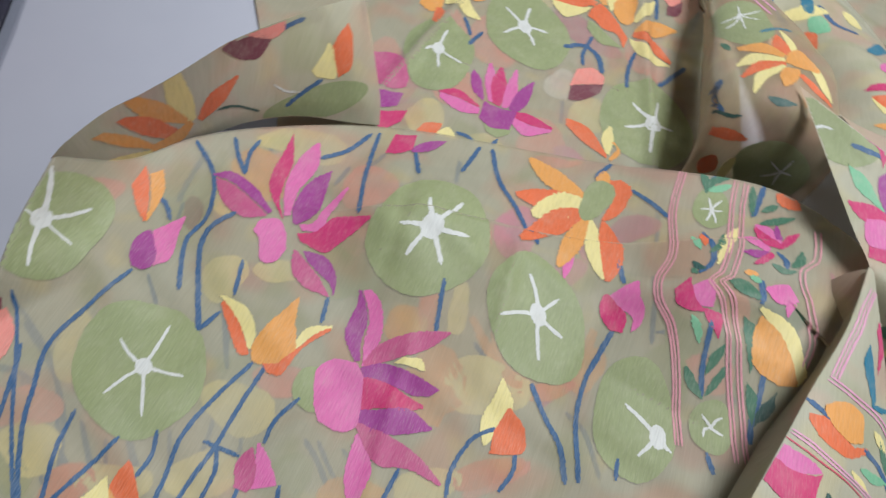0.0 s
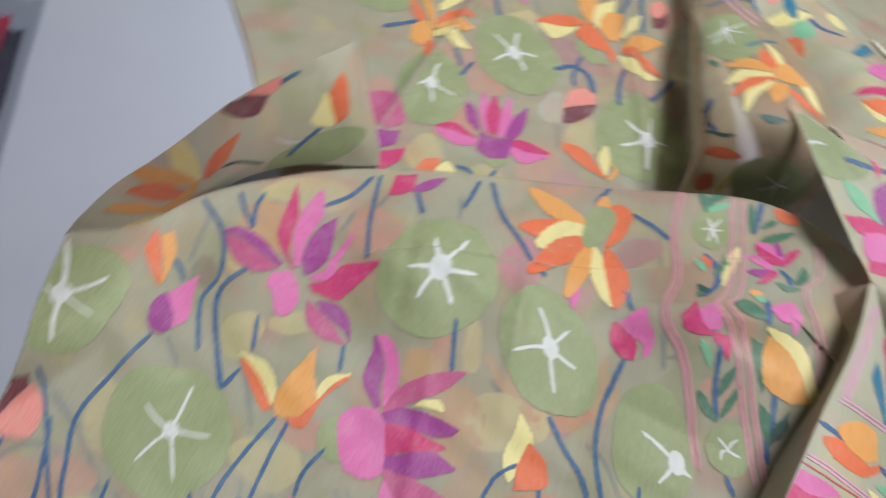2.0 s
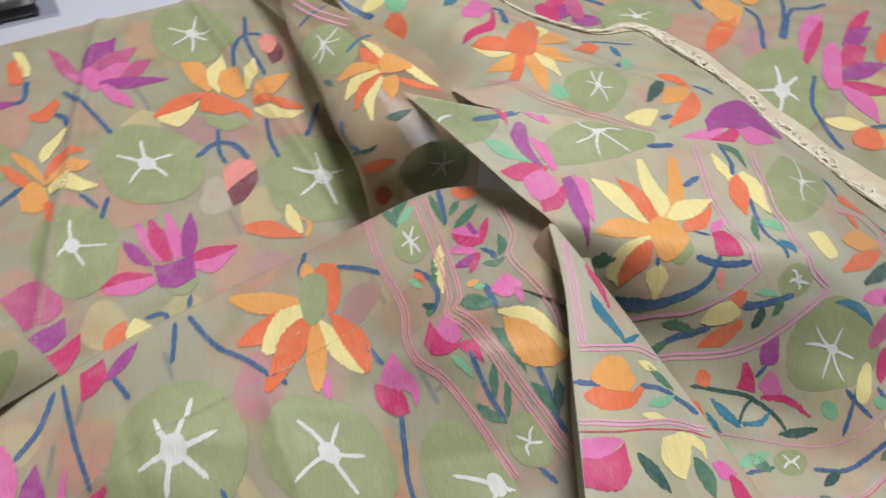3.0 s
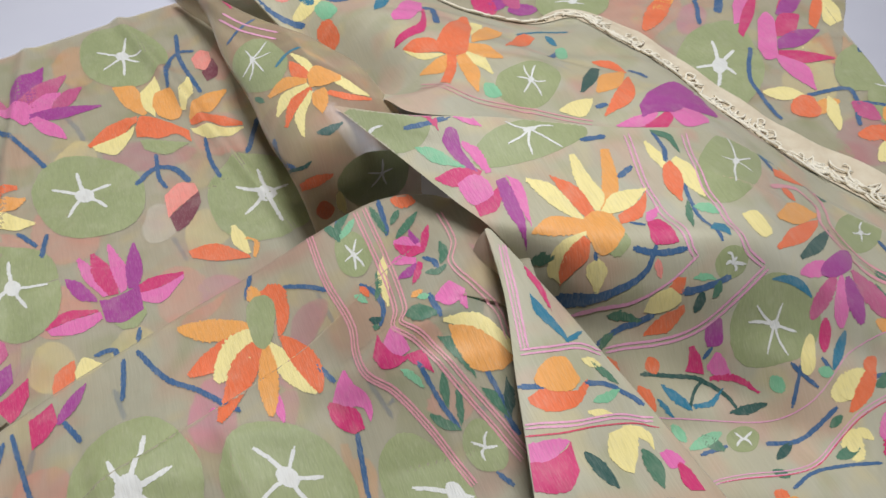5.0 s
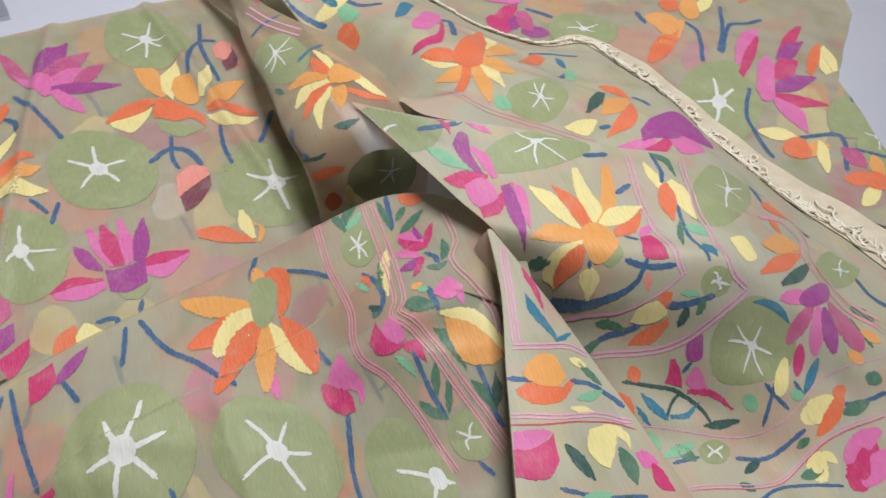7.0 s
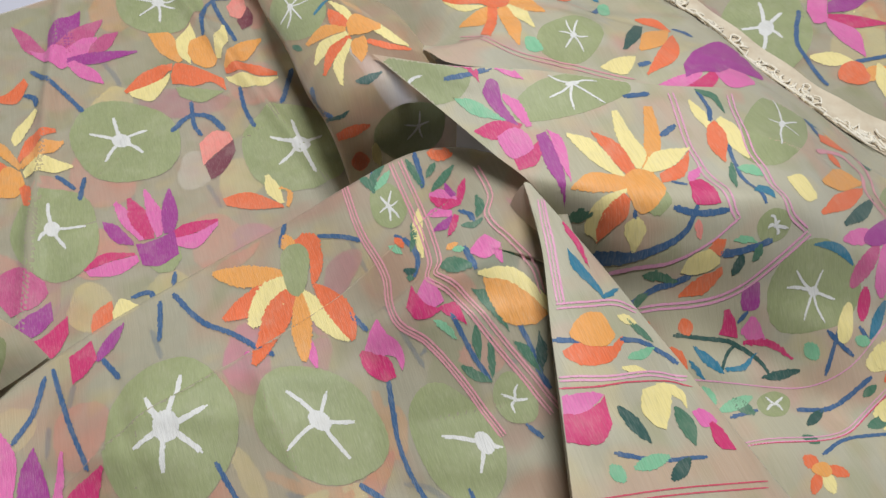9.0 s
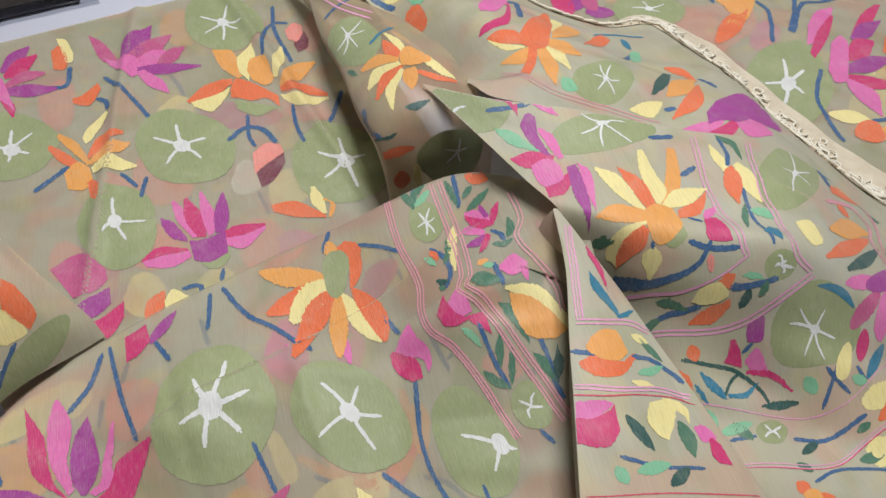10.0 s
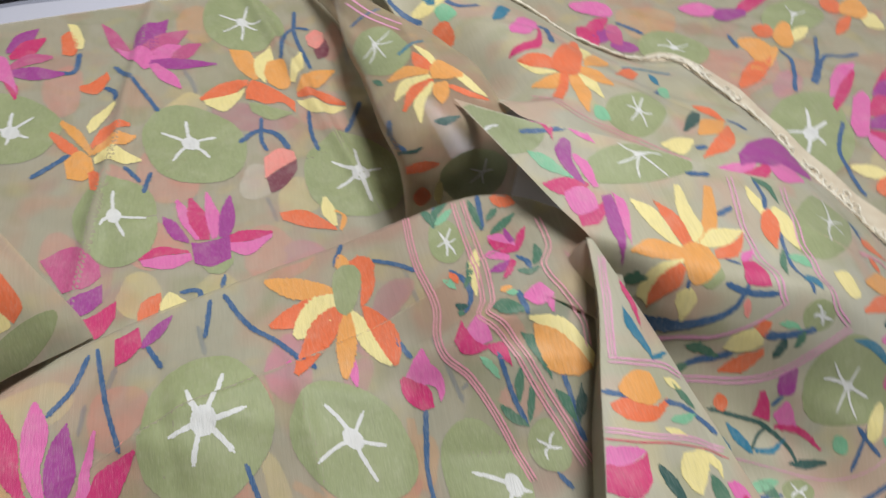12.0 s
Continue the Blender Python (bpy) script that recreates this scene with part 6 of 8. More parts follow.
flower("lotus_bud", "right", [
    ([(0.1232, -0.2059), (0.1147, -0.2202), (0.1147, -0.2416)], [(0.1326, -0.2024), (0.1314, -0.2211), (0.1165, -0.2409)], "orange"),
    ([(0.1263, -0.1762), (0.1199, -0.1925), (0.1216, -0.2097)], [(0.1289, -0.1751), (0.1311, -0.1945), (0.1258, -0.2069)], "cream"),
    ([(0.1335, -0.2027), (0.1304, -0.2274), (0.1362, -0.2433)], [(0.1412, -0.1992), (0.1464, -0.2134), (0.1381, -0.2425)], "cream"),
])
stem("right", [(0.1446, -0.1647), (0.1382, -0.1881), (0.1280, -0.2024)], 0.0040, "blue")
shape("leaf", "right", [(0.1433, -0.1625), (0.1527, -0.1652), (0.1608, -0.1701), (0.1573, -0.1824), (0.1496, -0.1959)], [(0.1422, -0.1634), (0.1463, -0.1709), (0.1520, -0.1760), (0.1503, -0.1856), (0.1487, -0.1963)], "leaf")
stem("right", [(0.1297, -0.2261), (0.1202, -0.2487), (0.1173, -0.2680), (0.1147, -0.2862)], 0.0033, "blue")
shape("leaf", "right", [(0.1127, -0.2738), (0.1178, -0.2783), (0.1234, -0.2849)], [(0.1235, -0.2679), (0.1301, -0.2729), (0.1234, -0.2849)], "teal")
shape("leaf", "right", [(0.1207, -0.2481), (0.1279, -0.2477), (0.1339, -0.2496), (0.1360, -0.2548), (0.1362, -0.2606)], [(0.1197, -0.2492), (0.1224, -0.2540), (0.1262, -0.2564), (0.1298, -0.2590), (0.1354, -0.2611)], "mint")
shape("leaf", "right", [(0.1204, -0.2422), (0.1183, -0.2485), (0.1157, -0.2538), (0.1119, -0.2596), (0.1034, -0.2677)], [(0.1195, -0.2420), (0.1135, -0.2475), (0.1097, -0.2533), (0.1066, -0.2600), (0.1028, -0.2678)], "leaf")
shape("leaf", "right", [(0.0688, -0.2770), (0.0705, -0.2802), (0.0708, -0.2829), (0.0702, -0.2852), (0.0685, -0.2871)], [(0.0679, -0.2768), (0.0659, -0.2788), (0.0655, -0.2812), (0.0662, -0.2839), (0.0680, -0.2870)], "salmon")
thread("right", [(0.1194, -0.1641), (0.1066, -0.1986), (0.0969, -0.2389), (0.0974, -0.2585), (0.0933, -0.2806), (0.0951, -0.2875)], 0.0013, "lilac")
thread("right", [(0.1141, -0.1652), (0.1023, -0.1991), (0.0927, -0.2399), (0.0918, -0.2607), (0.0902, -0.2807), (0.0921, -0.2874)], 0.0013, "lilac")
thread("right", [(0.0950, -0.2871), (0.0739, -0.2911), (0.0506, -0.2890), (0.0263, -0.2782), (0.0134, -0.2708)], 0.0012, "lilac")
thread("right", [(0.1804, -0.1696), (0.1498, -0.2205), (0.1412, -0.2602), (0.1338, -0.2938), (0.1463, -0.3063)], 0.0015, "lilac")
thread("right", [(0.1734, -0.1715), (0.1447, -0.2214), (0.1365, -0.2611), (0.1297, -0.2947), (0.1427, -0.3073)], 0.0014, "lilac")
thread("right", [(0.1487, -0.3096), (0.1174, -0.3183), (0.0917, -0.3215), (0.0634, -0.3155), (0.0293, -0.3020)], 0.0013, "lilac")
thread("right", [(0.1460, -0.3073), (0.1150, -0.3160), (0.0904, -0.3189), (0.0633, -0.3129), (0.0297, -0.2994)], 0.0013, "lilac")
pad("right", (0.1181, -0.2988), (0.0134, -0.0019), (-0.0022, -0.0083), 0.12, (0.1184, -0.2995), [(0.1155, -0.2934), (0.1223, -0.2979), (0.1287, -0.3030), (0.1184, -0.3034), (0.1125, -0.2986)], "green")
flower("lotus_bud", "right", [
    ([(0.0561, -0.2956), (0.0618, -0.2921), (0.0734, -0.2936)], [(0.0560, -0.2961), (0.0699, -0.3025), (0.0811, -0.3024), (0.0742, -0.2940)], "cream"),
    ([(0.0549, -0.3056), (0.0652, -0.3032), (0.0822, -0.3053)], [(0.0546, -0.3067), (0.0720, -0.3125), (0.0828, -0.3081)], "orange"),
    ([(0.0726, -0.2938), (0.0780, -0.2910), (0.0848, -0.2938)], [(0.0749, -0.2975), (0.0813, -0.2994), (0.0846, -0.2943)], "orange"),
])
stem("right", [(0.0806, -0.2991), (0.0958, -0.3040), (0.1153, -0.3060)], 0.0034, "blue")
shape("leaf", "right", [(0.0890, -0.2963), (0.0930, -0.2961), (0.0977, -0.2971), (0.1019, -0.3001), (0.1044, -0.3039)], [(0.0890, -0.2970), (0.0931, -0.2996), (0.0967, -0.3009), (0.0998, -0.3022), (0.1041, -0.3041)], "mint")
shape("leaf", "right", [(0.0952, -0.3060), (0.0960, -0.3093), (0.0951, -0.3114), (0.0925, -0.3123), (0.0887, -0.3120)], [(0.0943, -0.3053), (0.0906, -0.3055), (0.0889, -0.3068), (0.0881, -0.3087), (0.0881, -0.3115)], "dark")
shape("leaf", "right", [(0.1075, -0.3053), (0.1080, -0.3082), (0.1070, -0.3103), (0.1045, -0.3114), (0.1010, -0.3113)], [(0.1067, -0.3049), (0.1034, -0.3056), (0.1018, -0.3070), (0.1009, -0.3086), (0.1006, -0.3109)], "leaf")
stem("right", [(0.0234, -0.2943), (0.0392, -0.2948), (0.0540, -0.2989), (0.0654, -0.3001)], 0.0029, "blue")
shape("leaf", "right", [(0.0331, -0.2843), (0.0386, -0.2862), (0.0446, -0.2895), (0.0501, -0.2942), (0.0548, -0.2991)], [(0.0330, -0.2849), (0.0384, -0.2896), (0.0433, -0.2930), (0.0484, -0.2965), (0.0546, -0.2995)], "leaf")
shape("leaf", "right", [(0.0260, -0.2977), (0.0273, -0.2946), (0.0297, -0.2927), (0.0333, -0.2930), (0.0372, -0.2943)], [(0.0265, -0.2984), (0.0302, -0.2986), (0.0326, -0.2976), (0.0352, -0.2967), (0.0374, -0.2948)], "leaf")
shape("leaf", "right", [(0.0940, -0.3265), (0.0968, -0.3207), (0.1062, -0.3220)], [(0.0953, -0.3319), (0.1061, -0.3347), (0.1070, -0.3228)], "purple")
stem("right", [(0.0917, -0.3365), (0.0991, -0.3339)], 0.0026, "blue")
flower("lotus_bud", "right", [
    ([(0.0778, -0.3377), (0.0821, -0.3322), (0.0830, -0.3261)], [(0.0910, -0.3446), (0.0909, -0.3361), (0.0866, -0.3269)], "magenta"),
    ([(0.0940, -0.3406), (0.1027, -0.3377), (0.1095, -0.3527)], [(0.0937, -0.3426), (0.1005, -0.3507), (0.1098, -0.3535)], "pink"),
    ([(0.0942, -0.3495), (0.1136, -0.3602), (0.1258, -0.3722)], [(0.0948, -0.3474), (0.1144, -0.3560), (0.1272, -0.3721)], "magenta"),
])
stem("right", [(0.0455, -0.3258), (0.0647, -0.3357), (0.0860, -0.3454), (0.1028, -0.3638), (0.1061, -0.3759)], 0.0028, "dark")
stem("right", [(0.0903, -0.3471), (0.0806, -0.3512), (0.0678, -0.3620)], 0.0025, "dark")
shape("leaf", "right", [(0.0559, -0.3382), (0.0599, -0.3534), (0.0696, -0.3635)], [(0.0563, -0.3375), (0.0683, -0.3525), (0.0708, -0.3632)], "teal")
shape("leaf", "right", [(0.0720, -0.3594), (0.0875, -0.3617), (0.1016, -0.3578)], [(0.0727, -0.3626), (0.0883, -0.3661), (0.1033, -0.3582)], "teal")
shape("leaf", "right", [(0.0984, -0.3745), (0.1128, -0.3742), (0.1301, -0.3797)], [(0.0979, -0.3752), (0.1112, -0.3812), (0.1294, -0.3817)], "dark")
shape("leaf", "right", [(0.0499, -0.3456), (0.0524, -0.3497), (0.0541, -0.3539), (0.0552, -0.3581), (0.0557, -0.3625)], [(0.0494, -0.3457), (0.0495, -0.3502), (0.0507, -0.3545), (0.0526, -0.3586), (0.0553, -0.3625)], "teal")
shape("leaf", "right", [(0.0296, -0.3044), (0.0328, -0.3089), (0.0340, -0.3129), (0.0337, -0.3168), (0.0316, -0.3205)], [(0.0284, -0.3042), (0.0264, -0.3078), (0.0264, -0.3118), (0.0278, -0.3160), (0.0309, -0.3204)], "orange")
shape("leaf", "right", [(0.0554, -0.3190), (0.0596, -0.3222), (0.0609, -0.3252), (0.0600, -0.3281), (0.0567, -0.3310)], [(0.0539, -0.3189), (0.0507, -0.3215), (0.0502, -0.3245), (0.0518, -0.3277), (0.0556, -0.3309)], "orange")
shape("leaf", "right", [(0.0425, -0.3319), (0.0466, -0.3370), (0.0480, -0.3422), (0.0476, -0.3474), (0.0455, -0.3525)], [(0.0412, -0.3319), (0.0389, -0.3371), (0.0390, -0.3423), (0.0409, -0.3475), (0.0446, -0.3525)], "orange")

# the pallu end behind the crest
flower("water_lily", "hollow", [
    ([(0.0417, 0.0424), (0.0638, 0.0705), (0.1125, 0.1215), (0.1007, 0.0806)], [(0.0353, 0.0208), (0.0427, 0.0079), (0.0571, 0.0088), (0.0769, 0.0405)], "orange"),
    ([(0.0094, 0.0533), (0.0225, 0.0551), (0.0403, 0.0462), (0.0388, 0.0259)], [(0.0097, 0.0509), (0.0193, 0.0327), (0.0363, 0.0203)], "orange"),
    ([(0.0097, 0.0509), (0.0193, 0.0327), (0.0363, 0.0162)], [(0.0099, 0.0468), (0.0196, 0.0190), (0.0360, 0.0129)], "cream"),
    ([(0.0092, 0.0085), (0.0254, 0.0119), (0.0441, 0.0135)], [(0.0082, 0.0062), (0.0231, -0.0133), (0.0436, 0.0098)], "amber"),
    ([(0.0135, -0.0284), (0.0281, -0.0087), (0.0406, 0.0151)], [(0.0176, -0.0404), (0.0353, -0.0158), (0.0487, 0.0117)], "orange"),
    ([(0.0548, 0.0130), (0.0550, -0.0142), (0.0594, -0.0405)], [(0.0684, 0.0257), (0.0699, -0.0049), (0.0619, -0.0391)], "cream"),
    ([(0.0445, 0.0039), (0.0347, -0.0376), (0.0350, -0.0604)], [(0.0559, 0.0127), (0.0532, -0.0261), (0.0360, -0.0607)], "amber"),
    ([(0.0699, 0.0287), (0.0870, 0.0182), (0.0862, -0.0128)], [(0.0602, 0.0151), (0.0679, -0.0064), (0.0846, -0.0158)], "amber"),
    ([(0.0805, 0.0438), (0.1256, 0.0962), (0.1421, 0.0851)], [(0.0727, 0.0280), (0.0955, 0.0342), (0.1390, 0.0796)], "amber"),
    ([(0.0796, 0.0486), (0.1094, 0.1034), (0.1230, 0.1013)], [(0.0852, 0.0465), (0.1073, 0.0728), (0.1247, 0.1003)], "cream"),
])
shape("leaf", "hollow", [(0.0478, -0.0500), (0.0534, -0.0533), (0.0547, -0.0570), (0.0555, -0.0610), (0.0554, -0.0684)], [(0.0456, -0.0513), (0.0407, -0.0610), (0.0403, -0.0696), (0.0462, -0.0721), (0.0542, -0.0698)], "mint")
shape("leaf", "hollow", [(0.0202, 0.1129), (0.0584, 0.1603), (0.0744, 0.1567)], [(0.0187, 0.1005), (0.0355, 0.0947), (0.0610, 0.1247)], "pink")
shape("leaf", "hollow", [(0.0036, 0.0622), (0.0101, 0.0703), (0.0380, 0.0805), (0.0616, 0.1279)], [(0.0036, 0.0622), (0.0189, 0.0613), (0.0381, 0.0642), (0.0651, 0.1281)], "magenta")
shape("leaf", "hollow", [(0.0128, 0.1459), (0.0360, 0.1829), (0.0478, 0.1776)], [(0.0100, 0.1343), (0.0242, 0.1411), (0.0459, 0.1726)], "teal")
stem("hollow", [(0.0623, 0.1279), (0.0749, 0.1302), (0.0574, 0.0781)], 0.0070, "blue")
pad("hollow", (0.0914, -0.0544), (0.0329, -0.0038), (-0.0216, -0.0298), 0.1, (0.0931, -0.0547), [(0.0978, -0.0317), (0.1097, -0.0333), (0.1068, -0.0582), (0.0947, -0.0738), (0.0782, -0.0678), (0.0808, -0.0490)], "green")
shape("leaf", "hollow", [(0.1364, -0.0749), (0.1596, -0.0476), (0.1942, -0.0170)], [(0.1411, -0.0749), (0.1702, -0.0552), (0.2018, -0.0201)], "dark")
shape("leaf", "hollow", [(0.1556, -0.0739), (0.1867, -0.0413), (0.2254, -0.0311)], [(0.1566, -0.0775), (0.1856, -0.0723), (0.2229, -0.0361)], "amber")
shape("leaf", "hollow", [(0.1462, -0.1046), (0.1676, -0.0861), (0.2100, -0.0525)], [(0.1464, -0.1063), (0.1830, -0.0972), (0.2175, -0.0482)], "orange")
shape("leaf", "hollow", [(0.1042, -0.0890), (0.1261, -0.0834), (0.1462, -0.0833)], [(0.1060, -0.0917), (0.1264, -0.1005), (0.1432, -0.0880)], "cream")
stem("hollow", [(0.1432, -0.0936), (0.1566, -0.0929)], 0.0056, "blue")
shape("leaf", "hollow", [(0.2065, -0.0003), (0.2179, -0.0019), (0.2260, -0.0083), (0.2284, -0.0205), (0.2230, -0.0390)], [(0.2049, -0.0023), (0.2090, -0.0128), (0.2147, -0.0203), (0.2169, -0.0310), (0.2212, -0.0406)], "orange")
stem("hollow", [(0.2292, -0.0329), (0.2334, -0.0444), (0.2330, -0.0585)], 0.0054, "blue")
shape("leaf", "hollow", [(0.1083, 0.0208), (0.1555, 0.0752), (0.1722, 0.0840)], [(0.1047, 0.0146), (0.1378, 0.0337), (0.1774, 0.0706)], "orange")
stem("hollow", [(0.1583, 0.0800), (0.1948, 0.0885), (0.2257, 0.0748)], 0.0052, "teal")
shape("leaf", "hollow", [(0.1947, 0.0751), (0.1981, 0.0713), (0.1981, 0.0647), (0.1964, 0.0567), (0.1931, 0.0478)], [(0.1928, 0.0732), (0.1883, 0.0626), (0.1875, 0.0555), (0.1888, 0.0504), (0.1921, 0.0470)], "teal")
stem("hollow", [(0.1474, -0.0018), (0.1911, 0.0389)], 0.0054, "blue")
shape("leaf", "hollow", [(0.1880, 0.0414), (0.1957, 0.0427), (0.1977, 0.0388), (0.1955, 0.0312), (0.1849, 0.0145)], [(0.1845, 0.0380), (0.1715, 0.0179), (0.1695, 0.0101), (0.1734, 0.0087), (0.1822, 0.0119)], "mint")
flower("lotus_flower", "hollow", [
    ([(0.1827, -0.1070), (0.2097, -0.0895), (0.2556, -0.0728), (0.2703, -0.0906)], [(0.1741, -0.1234), (0.1894, -0.1238), (0.2050, -0.1296), (0.2507, -0.1076)], "purple"),
    ([(0.1484, -0.1207), (0.1678, -0.1190), (0.1906, -0.1223)], [(0.1485, -0.1247), (0.1670, -0.1369), (0.1893, -0.1266)], "pink"),
    ([(0.1641, -0.1365), (0.1812, -0.1310), (0.1993, -0.1263)], [(0.1732, -0.1519), (0.1917, -0.1427), (0.2052, -0.1286)], "magenta"),
    ([(0.2003, -0.1267), (0.2368, -0.1158), (0.2447, -0.1388)], [(0.1997, -0.1316), (0.1998, -0.1523), (0.2366, -0.1465)], "pink"),
    ([(0.2435, -0.0956), (0.2737, -0.0970), (0.2662, -0.1310)], [(0.2231, -0.1184), (0.2393, -0.1271), (0.2637, -0.1336)], "purple"),
])
thread("hollow", [(0.0016, -0.0109), (0.0303, -0.0708), (0.0811, -0.0865), (0.1325, -0.1071)], 0.0015, "line")
thread("hollow", [(-0.0024, -0.0182), (0.0262, -0.0771), (0.0777, -0.0912), (0.1286, -0.1118)], 0.0015, "line")

# the raised fold
pad("ridge", (-0.1076, 0.1732), (0.0244, -0.0202), (-0.0138, -0.0365), 0.1, (-0.1107, 0.1852), [(-0.0912, 0.2042), (-0.0917, 0.1855), (-0.1049, 0.1592), (-0.1211, 0.1563), (-0.1264, 0.1659), (-0.1144, 0.2025)], "green")
flower("water_lily", "ridge", [
    ([(-0.0709, 0.1283), (-0.0602, 0.1388), (-0.0445, 0.1140)], [(-0.0731, 0.1123), (-0.0616, 0.1078), (-0.0463, 0.1083)], "amber"),
    ([(-0.0762, 0.1701), (-0.0714, 0.1457), (-0.0687, 0.1270)], [(-0.0733, 0.1705), (-0.0637, 0.1510), (-0.0623, 0.1329)], "cream"),
    ([(-0.0817, 0.1520), (-0.0827, 0.1341), (-0.0725, 0.1231)], [(-0.0788, 0.1594), (-0.0707, 0.1443), (-0.0680, 0.1312)], "orange"),
    ([(-0.1109, 0.1245), (-0.0900, 0.1380), (-0.0720, 0.1246)], [(-0.1092, 0.1199), (-0.0892, 0.1211), (-0.0736, 0.1195)], "amber"),
    ([(-0.1102, 0.0946), (-0.0984, 0.1178), (-0.0736, 0.1195)], [(-0.1094, 0.0916), (-0.0901, 0.1048), (-0.0726, 0.1137)], "cream"),
    ([(-0.1068, 0.0766), (-0.0934, 0.1061), (-0.0726, 0.1137)], [(-0.1047, 0.0746), (-0.0876, 0.0952), (-0.0719, 0.1074)], "orange"),
    ([(-0.0964, 0.0600), (-0.0950, 0.0851), (-0.0741, 0.1088)], [(-0.0948, 0.0572), (-0.0867, 0.0804), (-0.0717, 0.1048)], "cream"),
    ([(-0.0771, 0.0906), (-0.0730, 0.1040), (-0.0622, 0.1057)], [(-0.0733, 0.0756), (-0.0646, 0.0873), (-0.0612, 0.1010)], "amber"),
    ([(-0.0461, 0.1168), (-0.0362, 0.0942), (-0.0303, 0.0833)], [(-0.0535, 0.1094), (-0.0431, 0.0886), (-0.0310, 0.0813)], "cream"),
    ([(-0.0591, 0.0998), (-0.0436, 0.0873), (-0.0293, 0.0792)], [(-0.0644, 0.0988), (-0.0500, 0.0828), (-0.0302, 0.0767)], "orange"),
])
shape("leaf", "ridge", [(-0.0845, 0.0591), (-0.0766, 0.0609), (-0.0613, 0.0608)], [(-0.0842, 0.0556), (-0.0750, 0.0517), (-0.0615, 0.0589)], "dark")
stem("ridge", [(-0.0934, 0.1574), (-0.0753, 0.1741), (-0.0636, 0.1758)], 0.0035, "teal")
thread("ridge", [(-0.1218, 0.2758), (-0.1044, 0.2439), (-0.0764, 0.2127)], 0.0024, "lilac")
thread("ridge", [(-0.1274, 0.2686), (-0.1091, 0.2343), (-0.0807, 0.2027)], 0.0025, "lilac")
stem("ridge", [(-0.1300, 0.2240), (-0.1133, 0.2377), (-0.0926, 0.2498)], 0.0033, "blue")
shape("leaf", "ridge", [(-0.1197, 0.0322), (-0.1067, 0.0311), (-0.0974, 0.0336)], [(-0.1197, 0.0284), (-0.1058, 0.0270), (-0.0980, 0.0320)], "dark")
stem("ridge", [(-0.1201, 0.0700), (-0.1215, 0.0436), (-0.1120, 0.0302)], 0.0045, "blue")
shape("leaf", "ridge", [(-0.1159, 0.0141), (-0.1019, 0.0179), (-0.0859, 0.0147)], [(-0.1165, 0.0065), (-0.1012, 0.0068), (-0.0869, 0.0119)], "orange")
shape("leaf", "ridge", [(-0.1135, -0.0174), (-0.1077, -0.0107), (-0.1033, -0.0098), (-0.1000, -0.0130), (-0.0975, -0.0205)], [(-0.1143, -0.0206), (-0.1122, -0.0289), (-0.1085, -0.0312), (-0.1038, -0.0291), (-0.0980, -0.0227)], "orange")
shape("leaf", "ridge", [(-0.0875, -0.0051), (-0.0856, -0.0119), (-0.0861, -0.0181), (-0.0874, -0.0243), (-0.0905, -0.0316)], [(-0.0888, -0.0050), (-0.0930, -0.0111), (-0.0950, -0.0181), (-0.0943, -0.0253), (-0.0914, -0.0318)], "cream")
pad("ridge", (-0.0540, -0.0036), (0.0331, -0.0016), (-0.0060, -0.0289), 0.07, (-0.0464, 0.0002), [(-0.0420, 0.0147), (-0.0360, 0.0019), (-0.0460, -0.0132), (-0.0606, -0.0111), (-0.0592, 0.0048)], "green")
shape("leaf", "ridge", [(-0.1227, 0.1314), (-0.1192, 0.1297), (-0.1170, 0.1268), (-0.1155, 0.1230), (-0.1149, 0.1183)], [(-0.1233, 0.1307), (-0.1227, 0.1257), (-0.1209, 0.1219), (-0.1185, 0.1193), (-0.1153, 0.1178)], "leaf")
shape("leaf", "ridge", [(-0.1248, 0.3215), (-0.1181, 0.3053), (-0.1116, 0.2804)], [(-0.1230, 0.3177), (-0.1147, 0.3030), (-0.1096, 0.2829)], "magenta")

